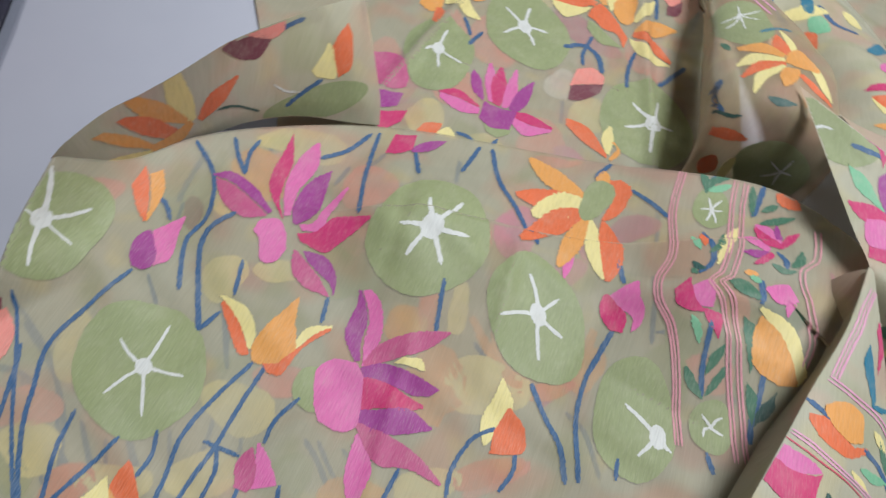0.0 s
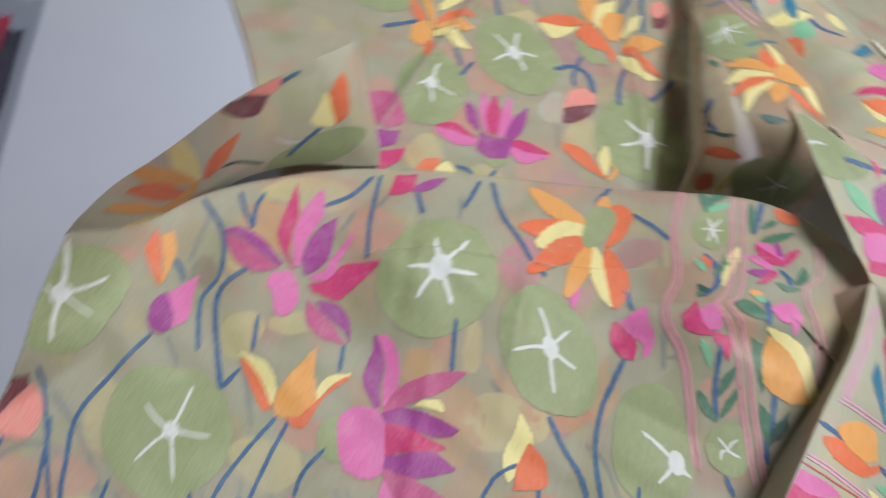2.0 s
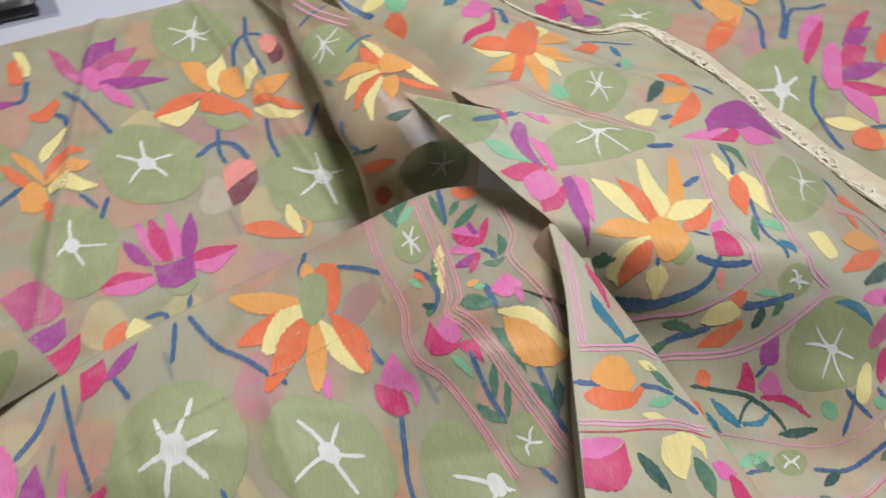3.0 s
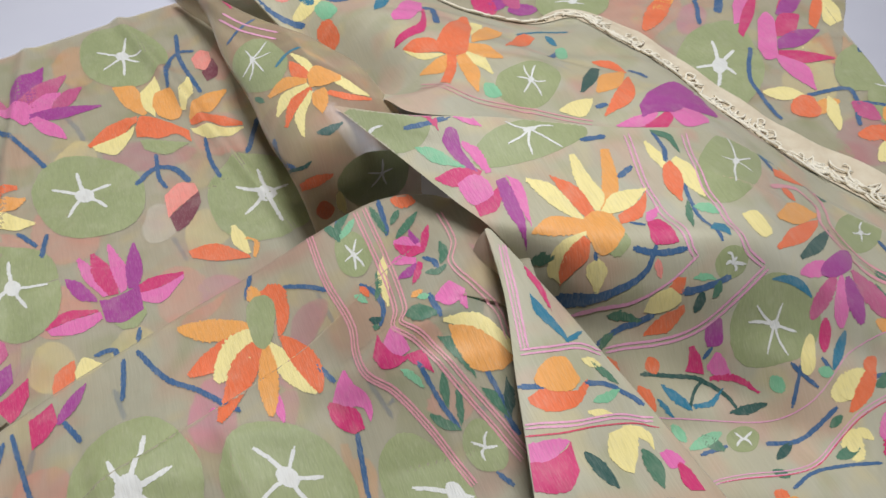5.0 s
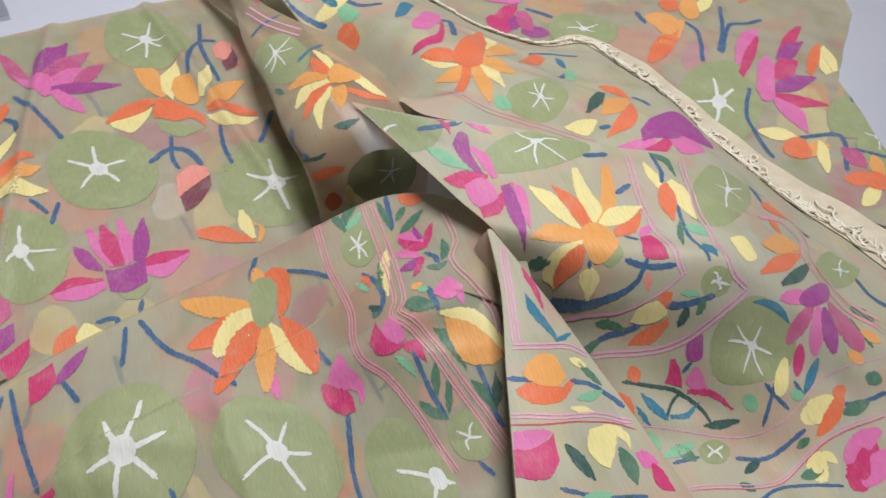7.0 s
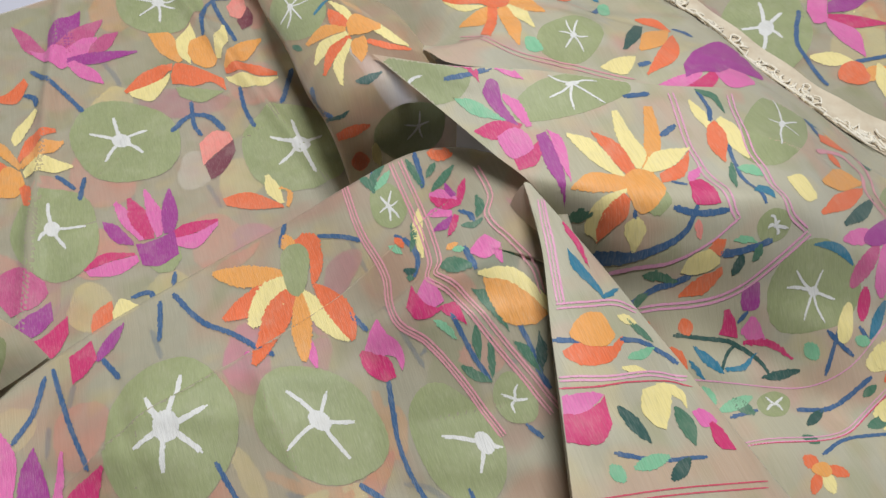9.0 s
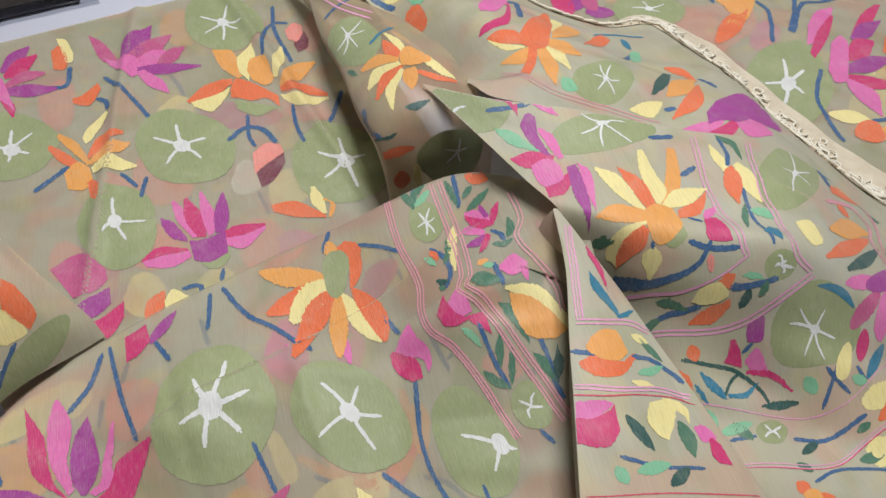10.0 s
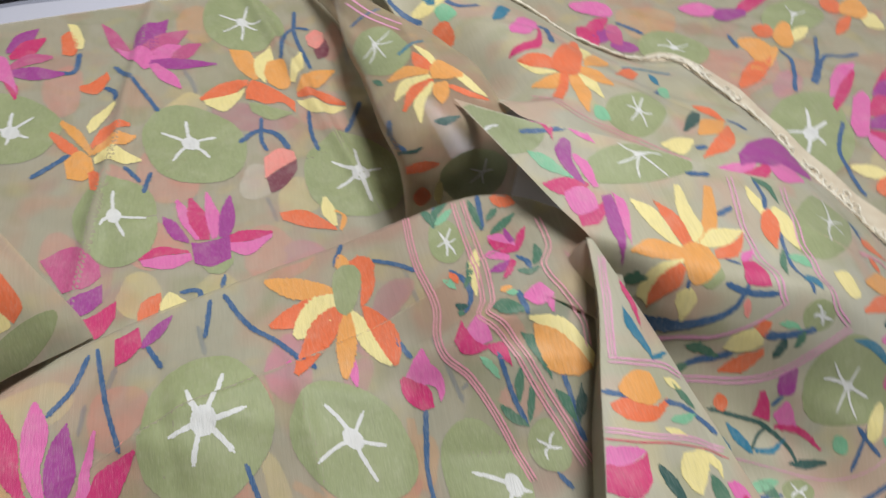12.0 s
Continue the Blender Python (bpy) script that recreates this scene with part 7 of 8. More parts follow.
# large flowers of the front layer
flower("lotus_flower", "front", [
    ([(-0.4509, -0.3021), (-0.4510, -0.2912), (-0.4386, -0.2822), (-0.4263, -0.2929)], [(-0.4408, -0.3068), (-0.4352, -0.3209), (-0.4243, -0.3196), (-0.4205, -0.3046)], "pink"),
    ([(-0.5068, -0.2683), (-0.4856, -0.2886), (-0.4648, -0.2951), (-0.4492, -0.2855)], [(-0.5068, -0.2683), (-0.4907, -0.2687), (-0.4662, -0.2764), (-0.4487, -0.2837)], "rose"),
    ([(-0.5094, -0.2661), (-0.4952, -0.2579), (-0.4711, -0.2627), (-0.4471, -0.2784)], [(-0.5088, -0.2670), (-0.4903, -0.2677), (-0.4668, -0.2753), (-0.4486, -0.2821)], "purple"),
    ([(-0.4714, -0.1955), (-0.4694, -0.2130), (-0.4667, -0.2448), (-0.4591, -0.2601), (-0.4368, -0.2807)], [(-0.4714, -0.1955), (-0.4576, -0.2223), (-0.4527, -0.2488), (-0.4476, -0.2658), (-0.4360, -0.2801)], "magenta"),
    ([(-0.4478, -0.1952), (-0.4541, -0.2185), (-0.4515, -0.2479), (-0.4371, -0.2774)], [(-0.4448, -0.1953), (-0.4359, -0.2178), (-0.4394, -0.2452), (-0.4330, -0.2742)], "pink"),
    ([(-0.4280, -0.2796), (-0.4356, -0.2643), (-0.4356, -0.2341), (-0.4234, -0.2161)], [(-0.4246, -0.2806), (-0.4143, -0.2645), (-0.4185, -0.2369), (-0.4234, -0.2161)], "purple"),
    ([(-0.4229, -0.2789), (-0.4126, -0.2737), (-0.4106, -0.2529), (-0.4032, -0.2274)], [(-0.4176, -0.2833), (-0.4010, -0.2779), (-0.4033, -0.2650), (-0.4010, -0.2296)], "pink"),
    ([(-0.4203, -0.2875), (-0.4064, -0.2795), (-0.3977, -0.2626), (-0.3706, -0.2551)], [(-0.4145, -0.2925), (-0.3920, -0.2942), (-0.3829, -0.2816), (-0.3693, -0.2573)], "magenta"),
    ([(-0.4155, -0.3013), (-0.4086, -0.3183), (-0.3930, -0.3272), (-0.3722, -0.3263)], [(-0.4115, -0.3017), (-0.3958, -0.3097), (-0.3836, -0.3164), (-0.3717, -0.3253)], "rose"),
    ([(-0.4090, -0.2988), (-0.3891, -0.2971), (-0.3744, -0.3081), (-0.3692, -0.3226)], [(-0.4003, -0.3067), (-0.3862, -0.3123), (-0.3753, -0.3168), (-0.3694, -0.3239)], "purple"),
])
flower("lotus_bud", "front", [
    ([(-0.5220, -0.3626), (-0.5259, -0.3512), (-0.5219, -0.3360), (-0.5084, -0.3492)], [(-0.5167, -0.3684), (-0.5065, -0.3670), (-0.5034, -0.3593), (-0.5077, -0.3487)], "purple"),
    ([(-0.5197, -0.3354), (-0.5131, -0.3229), (-0.5064, -0.3120)], [(-0.5027, -0.3617), (-0.4960, -0.3498), (-0.5019, -0.3279), (-0.5051, -0.3138)], "pink"),
])
shape("leaf", "front", [(-0.5550, -0.3092), (-0.5421, -0.3233), (-0.5302, -0.3319)], [(-0.5557, -0.2888), (-0.5466, -0.2993), (-0.5287, -0.3305)], "orange")
shape("leaf", "front", [(-0.5439, -0.2829), (-0.5330, -0.3003), (-0.5284, -0.3302)], [(-0.5502, -0.2928), (-0.5377, -0.3115), (-0.5293, -0.3311)], "amber")
flower("tulip_flower", "front", [
    ([(-0.3993, -0.3967), (-0.4050, -0.3844), (-0.4010, -0.3637), (-0.3917, -0.3361)], [(-0.3970, -0.3964), (-0.3826, -0.3883), (-0.3821, -0.3678), (-0.3912, -0.3370)], "amber"),
    ([(-0.3785, -0.3753), (-0.3744, -0.3573), (-0.3584, -0.3471)], [(-0.3743, -0.3780), (-0.3687, -0.3624), (-0.3572, -0.3492)], "cream"),
    ([(-0.3981, -0.3970), (-0.3958, -0.3795), (-0.3835, -0.3591)], [(-0.3930, -0.3972), (-0.3784, -0.3910), (-0.3729, -0.3826), (-0.3811, -0.3614)], "amber"),
    ([(-0.4428, -0.3654), (-0.4273, -0.3811), (-0.4095, -0.3962), (-0.4035, -0.3940)], [(-0.4426, -0.3627), (-0.4290, -0.3660), (-0.4156, -0.3798), (-0.4036, -0.3924)], "orange"),
    ([(-0.4469, -0.3602), (-0.4317, -0.3674), (-0.4156, -0.3798), (-0.4057, -0.3900)], [(-0.4426, -0.3590), (-0.4215, -0.3621), (-0.4074, -0.3756), (-0.4043, -0.3892)], "cream"),
    ([(-0.3807, -0.3913), (-0.3735, -0.3751), (-0.3676, -0.3601), (-0.3587, -0.3492)], [(-0.3742, -0.3975), (-0.3723, -0.3875), (-0.3696, -0.3717), (-0.3575, -0.3513)], "orange"),
    ([(-0.3912, -0.3956), (-0.3807, -0.3913), (-0.3751, -0.3871)], [(-0.3846, -0.4004), (-0.3755, -0.3992), (-0.3736, -0.3932)], "orange"),
])
flower("lotus_flower", "front", [
    ([(-0.3428, -0.4090), (-0.3529, -0.3843), (-0.3459, -0.3709), (-0.3284, -0.3671)], [(-0.3351, -0.4176), (-0.3180, -0.4178), (-0.3090, -0.4088), (-0.3191, -0.3751)], "pink"),
    ([(-0.3525, -0.3116), (-0.3492, -0.3212), (-0.3476, -0.3479), (-0.3309, -0.3670)], [(-0.3500, -0.3114), (-0.3362, -0.3305), (-0.3327, -0.3499), (-0.3272, -0.3646)], "purple"),
    ([(-0.3493, -0.3111), (-0.3351, -0.3299), (-0.3308, -0.3489), (-0.3238, -0.3682)], [(-0.3433, -0.3082), (-0.3304, -0.3177), (-0.3208, -0.3388), (-0.3194, -0.3654)], "pink"),
    ([(-0.3247, -0.3647), (-0.3194, -0.3473), (-0.2962, -0.3288), (-0.2731, -0.3206)], [(-0.3219, -0.3681), (-0.3055, -0.3553), (-0.2852, -0.3401), (-0.2723, -0.3222)], "rose"),
    ([(-0.3033, -0.3568), (-0.2916, -0.3553), (-0.2809, -0.3554)], [(-0.2987, -0.3512), (-0.2851, -0.3477), (-0.2791, -0.3544)], "cream"),
    ([(-0.3243, -0.3701), (-0.3124, -0.3602), (-0.2881, -0.3596), (-0.2637, -0.3636)], [(-0.3187, -0.3759), (-0.3007, -0.3731), (-0.2808, -0.3740), (-0.2688, -0.3704)], "purple"),
    ([(-0.3164, -0.3978), (-0.3222, -0.3783), (-0.3045, -0.3732), (-0.2705, -0.3781)], [(-0.3135, -0.3995), (-0.2998, -0.3921), (-0.2832, -0.3878), (-0.2698, -0.3796)], "magenta"),
    ([(-0.3128, -0.3981), (-0.2991, -0.3932), (-0.2792, -0.3844), (-0.2586, -0.3907)], [(-0.3104, -0.4063), (-0.2988, -0.4102), (-0.2790, -0.4043), (-0.2578, -0.3922)], "purple"),
    ([(-0.3123, -0.4064), (-0.2870, -0.4070), (-0.2600, -0.4131), (-0.2385, -0.4244)], [(-0.3091, -0.4103), (-0.2853, -0.4287), (-0.2644, -0.4240), (-0.2394, -0.4262)], "rose"),
    ([(-0.3070, -0.4138), (-0.3028, -0.4413), (-0.2891, -0.4650)], [(-0.3028, -0.4138), (-0.2866, -0.4330), (-0.2871, -0.4632)], "pink"),
])
flower("lotus_bud", "front", [
    ([(-0.2156, -0.3935), (-0.2173, -0.3775), (-0.2139, -0.3586)], [(-0.2071, -0.3913), (-0.1939, -0.3843), (-0.1988, -0.3680), (-0.2122, -0.3577)], "orange"),
    ([(-0.2216, -0.3899), (-0.2287, -0.3742), (-0.2260, -0.3539), (-0.2252, -0.3392)], [(-0.2192, -0.3886), (-0.2134, -0.3739), (-0.2109, -0.3557), (-0.2241, -0.3386)], "cream"),
])
flower("lotus_bud", "front", [
    ([(-0.3656, -0.4786), (-0.3727, -0.4625), (-0.3681, -0.4501)], [(-0.3559, -0.4782), (-0.3561, -0.4666), (-0.3662, -0.4509)], "rose"),
    ([(-0.3547, -0.4753), (-0.3600, -0.4622), (-0.3658, -0.4466)], [(-0.3401, -0.4667), (-0.3541, -0.4524), (-0.3648, -0.4460)], "pink"),
])
flower("lotus_bud", "front", [
    ([(-0.5691, -0.4725), (-0.5751, -0.4700), (-0.5740, -0.4551), (-0.5668, -0.4358)], [(-0.5659, -0.4737), (-0.5505, -0.4681), (-0.5529, -0.4482), (-0.5661, -0.4351)], "salmon"),
    ([(-0.5750, -0.4675), (-0.5740, -0.4551), (-0.5679, -0.4369)], [(-0.5780, -0.4652), (-0.5762, -0.4425), (-0.5692, -0.4322)], "maroon"),
])
flower("tulip_flower", "front", [
    ([(-0.4369, -0.5087), (-0.4366, -0.4983), (-0.4348, -0.4901)], [(-0.4145, -0.5217), (-0.4122, -0.5124), (-0.4314, -0.4911)], "orange"),
    ([(-0.4282, -0.5325), (-0.4361, -0.5167), (-0.4363, -0.5084)], [(-0.4235, -0.5346), (-0.4147, -0.5258), (-0.4182, -0.5189)], "amber"),
    ([(-0.4529, -0.5326), (-0.4471, -0.5190), (-0.4418, -0.5032)], [(-0.4487, -0.5350), (-0.4340, -0.5286), (-0.4326, -0.5146)], "cream"),
])

# the second layer that shows through the front one
stem("front_under", [(-0.5620, -0.4864), (-0.5520, -0.4723), (-0.5322, -0.4688), (-0.5176, -0.4746), (-0.4954, -0.5006), (-0.4822, -0.5266)], 0.0039, "blue")
stem("front_under", [(-0.5539, -0.4376), (-0.5332, -0.4488), (-0.5128, -0.4614), (-0.4891, -0.4823), (-0.4739, -0.5052), (-0.4669, -0.5137)], 0.0036, "blue")
stem("front_under", [(-0.4770, -0.4800), (-0.4550, -0.5020)], 0.0035, "blue")
stem("front_under", [(-0.4444, -0.4783), (-0.4271, -0.4946), (-0.4149, -0.5046)], 0.0032, "blue")
stem("front_under", [(-0.4566, -0.3425), (-0.4116, -0.4090)], 0.0036, "blue")
stem("front_under", [(-0.3380, -0.4315), (-0.3217, -0.4425), (-0.3065, -0.4562), (-0.2939, -0.4623)], 0.0039, "blue")
stem("front_under", [(-0.5202, -0.3022), (-0.5240, -0.2776), (-0.5253, -0.2473)], 0.0046, "blue")
stem("front_under", [(-0.4012, -0.2200), (-0.3891, -0.1786)], 0.0046, "blue")
shape("leaf", "front_under", [(-0.4642, -0.5326), (-0.4632, -0.5157), (-0.4569, -0.5023)], [(-0.4611, -0.5337), (-0.4500, -0.5212), (-0.4533, -0.5031)], "salmon")
shape("leaf", "front_under", [(-0.2926, -0.3528), (-0.2670, -0.3461), (-0.2545, -0.3638), (-0.2543, -0.3879)], [(-0.2932, -0.3603), (-0.2761, -0.3748), (-0.2739, -0.3882), (-0.2551, -0.3883)], "amber")
shape("leaf", "front_under", [(-0.2997, -0.3233), (-0.3065, -0.2964), (-0.2984, -0.2885)], [(-0.2914, -0.3275), (-0.2848, -0.3156), (-0.2921, -0.2888)], "salmon")
shape("leaf", "front_under", [(-0.2764, -0.3215), (-0.2827, -0.2942), (-0.2858, -0.2791)], [(-0.2678, -0.3208), (-0.2700, -0.2982), (-0.2787, -0.2766)], "cream")
shape("leaf", "front_under", [(-0.2237, -0.4256), (-0.2093, -0.3992), (-0.1876, -0.3879)], [(-0.2176, -0.4275), (-0.1968, -0.4083), (-0.1853, -0.3938)], "salmon")
shape("leaf", "front_under", [(-0.4979, -0.2143), (-0.4771, -0.1909), (-0.4351, -0.1787)], [(-0.4902, -0.2217), (-0.4621, -0.2148), (-0.4236, -0.1984)], "cream")
shape("leaf", "front_under", [(-0.4773, -0.2503), (-0.4746, -0.2230), (-0.4602, -0.2084)], [(-0.4670, -0.2573), (-0.4558, -0.2341), (-0.4514, -0.2131)], "salmon")
shape("leaf", "front_under", [(-0.4143, -0.3892), (-0.3900, -0.3957), (-0.3757, -0.4026)], [(-0.4072, -0.3848), (-0.3833, -0.3870), (-0.3685, -0.3985)], "salmon")
shape("leaf", "front_under", [(-0.1921, -0.3353), (-0.1799, -0.2995), (-0.1756, -0.2775)], [(-0.1854, -0.3416), (-0.1715, -0.3058), (-0.1704, -0.2803)], "amber")
shape("leaf", "front_under", [(-0.2647, -0.3058), (-0.2449, -0.3253), (-0.2238, -0.3428)], [(-0.2619, -0.3020), (-0.2413, -0.3187), (-0.2218, -0.3368)], "amber")
shape("leaf", "front_under", [(-0.1961, -0.3422), (-0.1901, -0.3294), (-0.1794, -0.3243)], [(-0.1911, -0.3494), (-0.1826, -0.3379), (-0.1762, -0.3276)], "rose")

# the rolled fold
flower("water_lily", "roll", [
    ([(-0.5772, -0.2469), (-0.5686, -0.2244), (-0.5650, -0.2047)], [(-0.5726, -0.2518), (-0.5602, -0.2313), (-0.5601, -0.2072)], "amber"),
    ([(-0.5965, -0.1752), (-0.5839, -0.1957), (-0.5626, -0.2090)], [(-0.5915, -0.1594), (-0.5735, -0.1795), (-0.5618, -0.1998)], "cream"),
    ([(-0.6094, -0.2070), (-0.5904, -0.2166), (-0.5643, -0.2102)], [(-0.6040, -0.1963), (-0.5879, -0.1949), (-0.5667, -0.2034)], "amber"),
    ([(-0.6057, -0.2280), (-0.5854, -0.2348), (-0.5645, -0.2322)], [(-0.6028, -0.2204), (-0.5879, -0.2131), (-0.5654, -0.2197)], "orange"),
    ([(-0.6115, -0.2508), (-0.5933, -0.2523), (-0.5742, -0.2485)], [(-0.6079, -0.2417), (-0.5919, -0.2385), (-0.5755, -0.2416)], "amber"),
    ([(-0.5608, -0.2007), (-0.5647, -0.1708), (-0.5569, -0.1394)], [(-0.5565, -0.2019), (-0.5520, -0.1724), (-0.5548, -0.1409)], "orange"),
    ([(-0.5981, -0.2912), (-0.5933, -0.2692), (-0.5739, -0.2491)], [(-0.5975, -0.2911), (-0.5829, -0.2834), (-0.5668, -0.2574)], "cream"),
])
shape("leaf", "roll", [(-0.5776, -0.1232), (-0.5630, -0.1234), (-0.5518, -0.1149), (-0.5524, -0.0913)], [(-0.5791, -0.1208), (-0.5752, -0.1064), (-0.5676, -0.0920), (-0.5541, -0.0888)], "maroon")
shape("leaf", "roll", [(-0.5716, -0.0984), (-0.5623, -0.0816), (-0.5530, -0.0654)], [(-0.5646, -0.0963), (-0.5524, -0.0888), (-0.5487, -0.0754)], "salmon")
stem("roll", [(-0.5548, -0.0853), (-0.5487, -0.0687), (-0.5414, -0.0533)], 0.0045, "blue")
shape("leaf", "roll", [(-0.5071, -0.1025), (-0.5083, -0.0815), (-0.5110, -0.0647)], [(-0.4995, -0.1066), (-0.4846, -0.0985), (-0.5036, -0.0687)], "cream")
shape("leaf", "roll", [(-0.5052, -0.0700), (-0.5082, -0.0509), (-0.5079, -0.0354)], [(-0.4826, -0.0967), (-0.4788, -0.0799), (-0.4974, -0.0453)], "orange")
stem("roll", [(-0.5047, -0.1519), (-0.5000, -0.1278), (-0.4935, -0.1060)], 0.0041, "blue")
pad("roll", (-0.4827, -0.1336), (0.0307, 0.0415), (0.0128, -0.0150), 0, (-0.4827, -0.1336), [], "green")
shape("star_arm", "roll", [(-0.5050, -0.1685), (-0.5024, -0.1665), (-0.5010, -0.1654), (-0.4998, -0.1645), (-0.4989, -0.1638)], [(-0.5052, -0.1687), (-0.5044, -0.1681), (-0.5023, -0.1664), (-0.5009, -0.1653), (-0.4990, -0.1639)], "white")
shape("star_arm", "roll", [(-0.5267, -0.1339), (-0.5201, -0.1337), (-0.5137, -0.1340), (-0.5081, -0.1315), (-0.5020, -0.1293)], [(-0.5266, -0.1343), (-0.5198, -0.1359), (-0.5128, -0.1366), (-0.5071, -0.1333), (-0.5019, -0.1296)], "white")
stem("roll", [(-0.5517, -0.1834), (-0.5417, -0.1729), (-0.5213, -0.1682)], 0.0029, "dark")

# the large lotus of the under panel
flower("lotus_flower", "far", [
    ([(0.5254, 0.0611), (0.5486, 0.0716), (0.5470, 0.0523), (0.5228, 0.0219)], [(0.4876, 0.0128), (0.4805, -0.0080), (0.4973, -0.0109), (0.5180, 0.0123)], "pink"),
    ([(0.5659, 0.0711), (0.6074, 0.1034), (0.6436, 0.1199)], [(0.5644, 0.0614), (0.6046, 0.0797), (0.6522, 0.1170)], "magenta"),
    ([(0.5577, 0.0638), (0.5919, 0.0862), (0.6292, 0.0867)], [(0.5569, 0.0583), (0.5806, 0.0543), (0.6267, 0.0837)], "purple"),
    ([(0.5335, 0.0384), (0.5618, 0.0583), (0.5854, 0.0477)], [(0.5257, 0.0219), (0.5497, 0.0186), (0.5822, 0.0432)], "magenta"),
    ([(0.5219, 0.0174), (0.5573, 0.0237), (0.5918, 0.0135)], [(0.5121, 0.0029), (0.5445, -0.0043), (0.5896, 0.0109)], "purple"),
    ([(0.5103, 0.0009), (0.5354, -0.0121), (0.5653, -0.0409)], [(0.5003, -0.0096), (0.5186, -0.0309), (0.5625, -0.0437)], "magenta"),
    ([(0.4975, -0.0061), (0.4878, -0.0426), (0.4971, -0.0810)], [(0.5040, -0.0087), (0.5225, -0.0395), (0.4998, -0.0783)], "pink"),
    ([(0.5095, 0.0965), (0.5489, 0.1274), (0.5790, 0.1298)], [(0.4879, 0.0645), (0.5019, 0.0650), (0.5567, 0.1039)], "pink"),
    ([(0.4842, 0.0507), (0.5148, 0.0816), (0.5625, 0.1147)], [(0.4839, 0.0390), (0.5288, 0.0727), (0.5674, 0.1130)], "magenta"),
])
shape("leaf", "far", [(0.5840, 0.0274), (0.6258, 0.0659), (0.6482, 0.0766)], [(0.5862, 0.0154), (0.6213, 0.0408), (0.6504, 0.0705)], "orange")
shape("leaf", "far", [(0.6438, 0.0657), (0.6117, 0.0274), (0.6097, 0.0128)], [(0.6552, 0.0719), (0.6535, 0.0445), (0.6369, 0.0180)], "cream")

# flowers of the back layer
flower("lotus_flower", "back", [
    ([(-0.4093, 0.2588), (-0.3934, 0.2483), (-0.3716, 0.2500), (-0.3720, 0.2206)], [(-0.4042, 0.2465), (-0.3872, 0.2239), (-0.3784, 0.2132), (-0.3720, 0.2173)], "pink"),
    ([(-0.4272, 0.3092), (-0.4107, 0.2913), (-0.3900, 0.2447)], [(-0.4255, 0.3000), (-0.4124, 0.2571), (-0.3899, 0.2385)], "rose"),
    ([(-0.3887, 0.2492), (-0.3848, 0.2867), (-0.3501, 0.3118)], [(-0.3813, 0.2399), (-0.3579, 0.2683), (-0.3502, 0.3073)], "purple"),
    ([(-0.3831, 0.2439), (-0.3623, 0.2803), (-0.3273, 0.2893)], [(-0.3802, 0.2347), (-0.3484, 0.2504), (-0.3275, 0.2850)], "rose"),
    ([(-0.3773, 0.2394), (-0.3560, 0.2619), (-0.3366, 0.2595)], [(-0.3757, 0.2287), (-0.3526, 0.2223), (-0.3336, 0.2350)], "pink"),
    ([(-0.3446, 0.2477), (-0.3300, 0.2597), (-0.3128, 0.2590)], [(-0.3494, 0.2258), (-0.3291, 0.2307), (-0.3129, 0.2554)], "rose"),
    ([(-0.3733, 0.2320), (-0.3431, 0.2318), (-0.2962, 0.2197)], [(-0.3714, 0.2206), (-0.3370, 0.2104), (-0.2963, 0.2168)], "purple"),
    ([(-0.3733, 0.2239), (-0.3589, 0.1937), (-0.3378, 0.1760)], [(-0.3640, 0.2261), (-0.3422, 0.1989), (-0.3365, 0.1778)], "pink"),
])
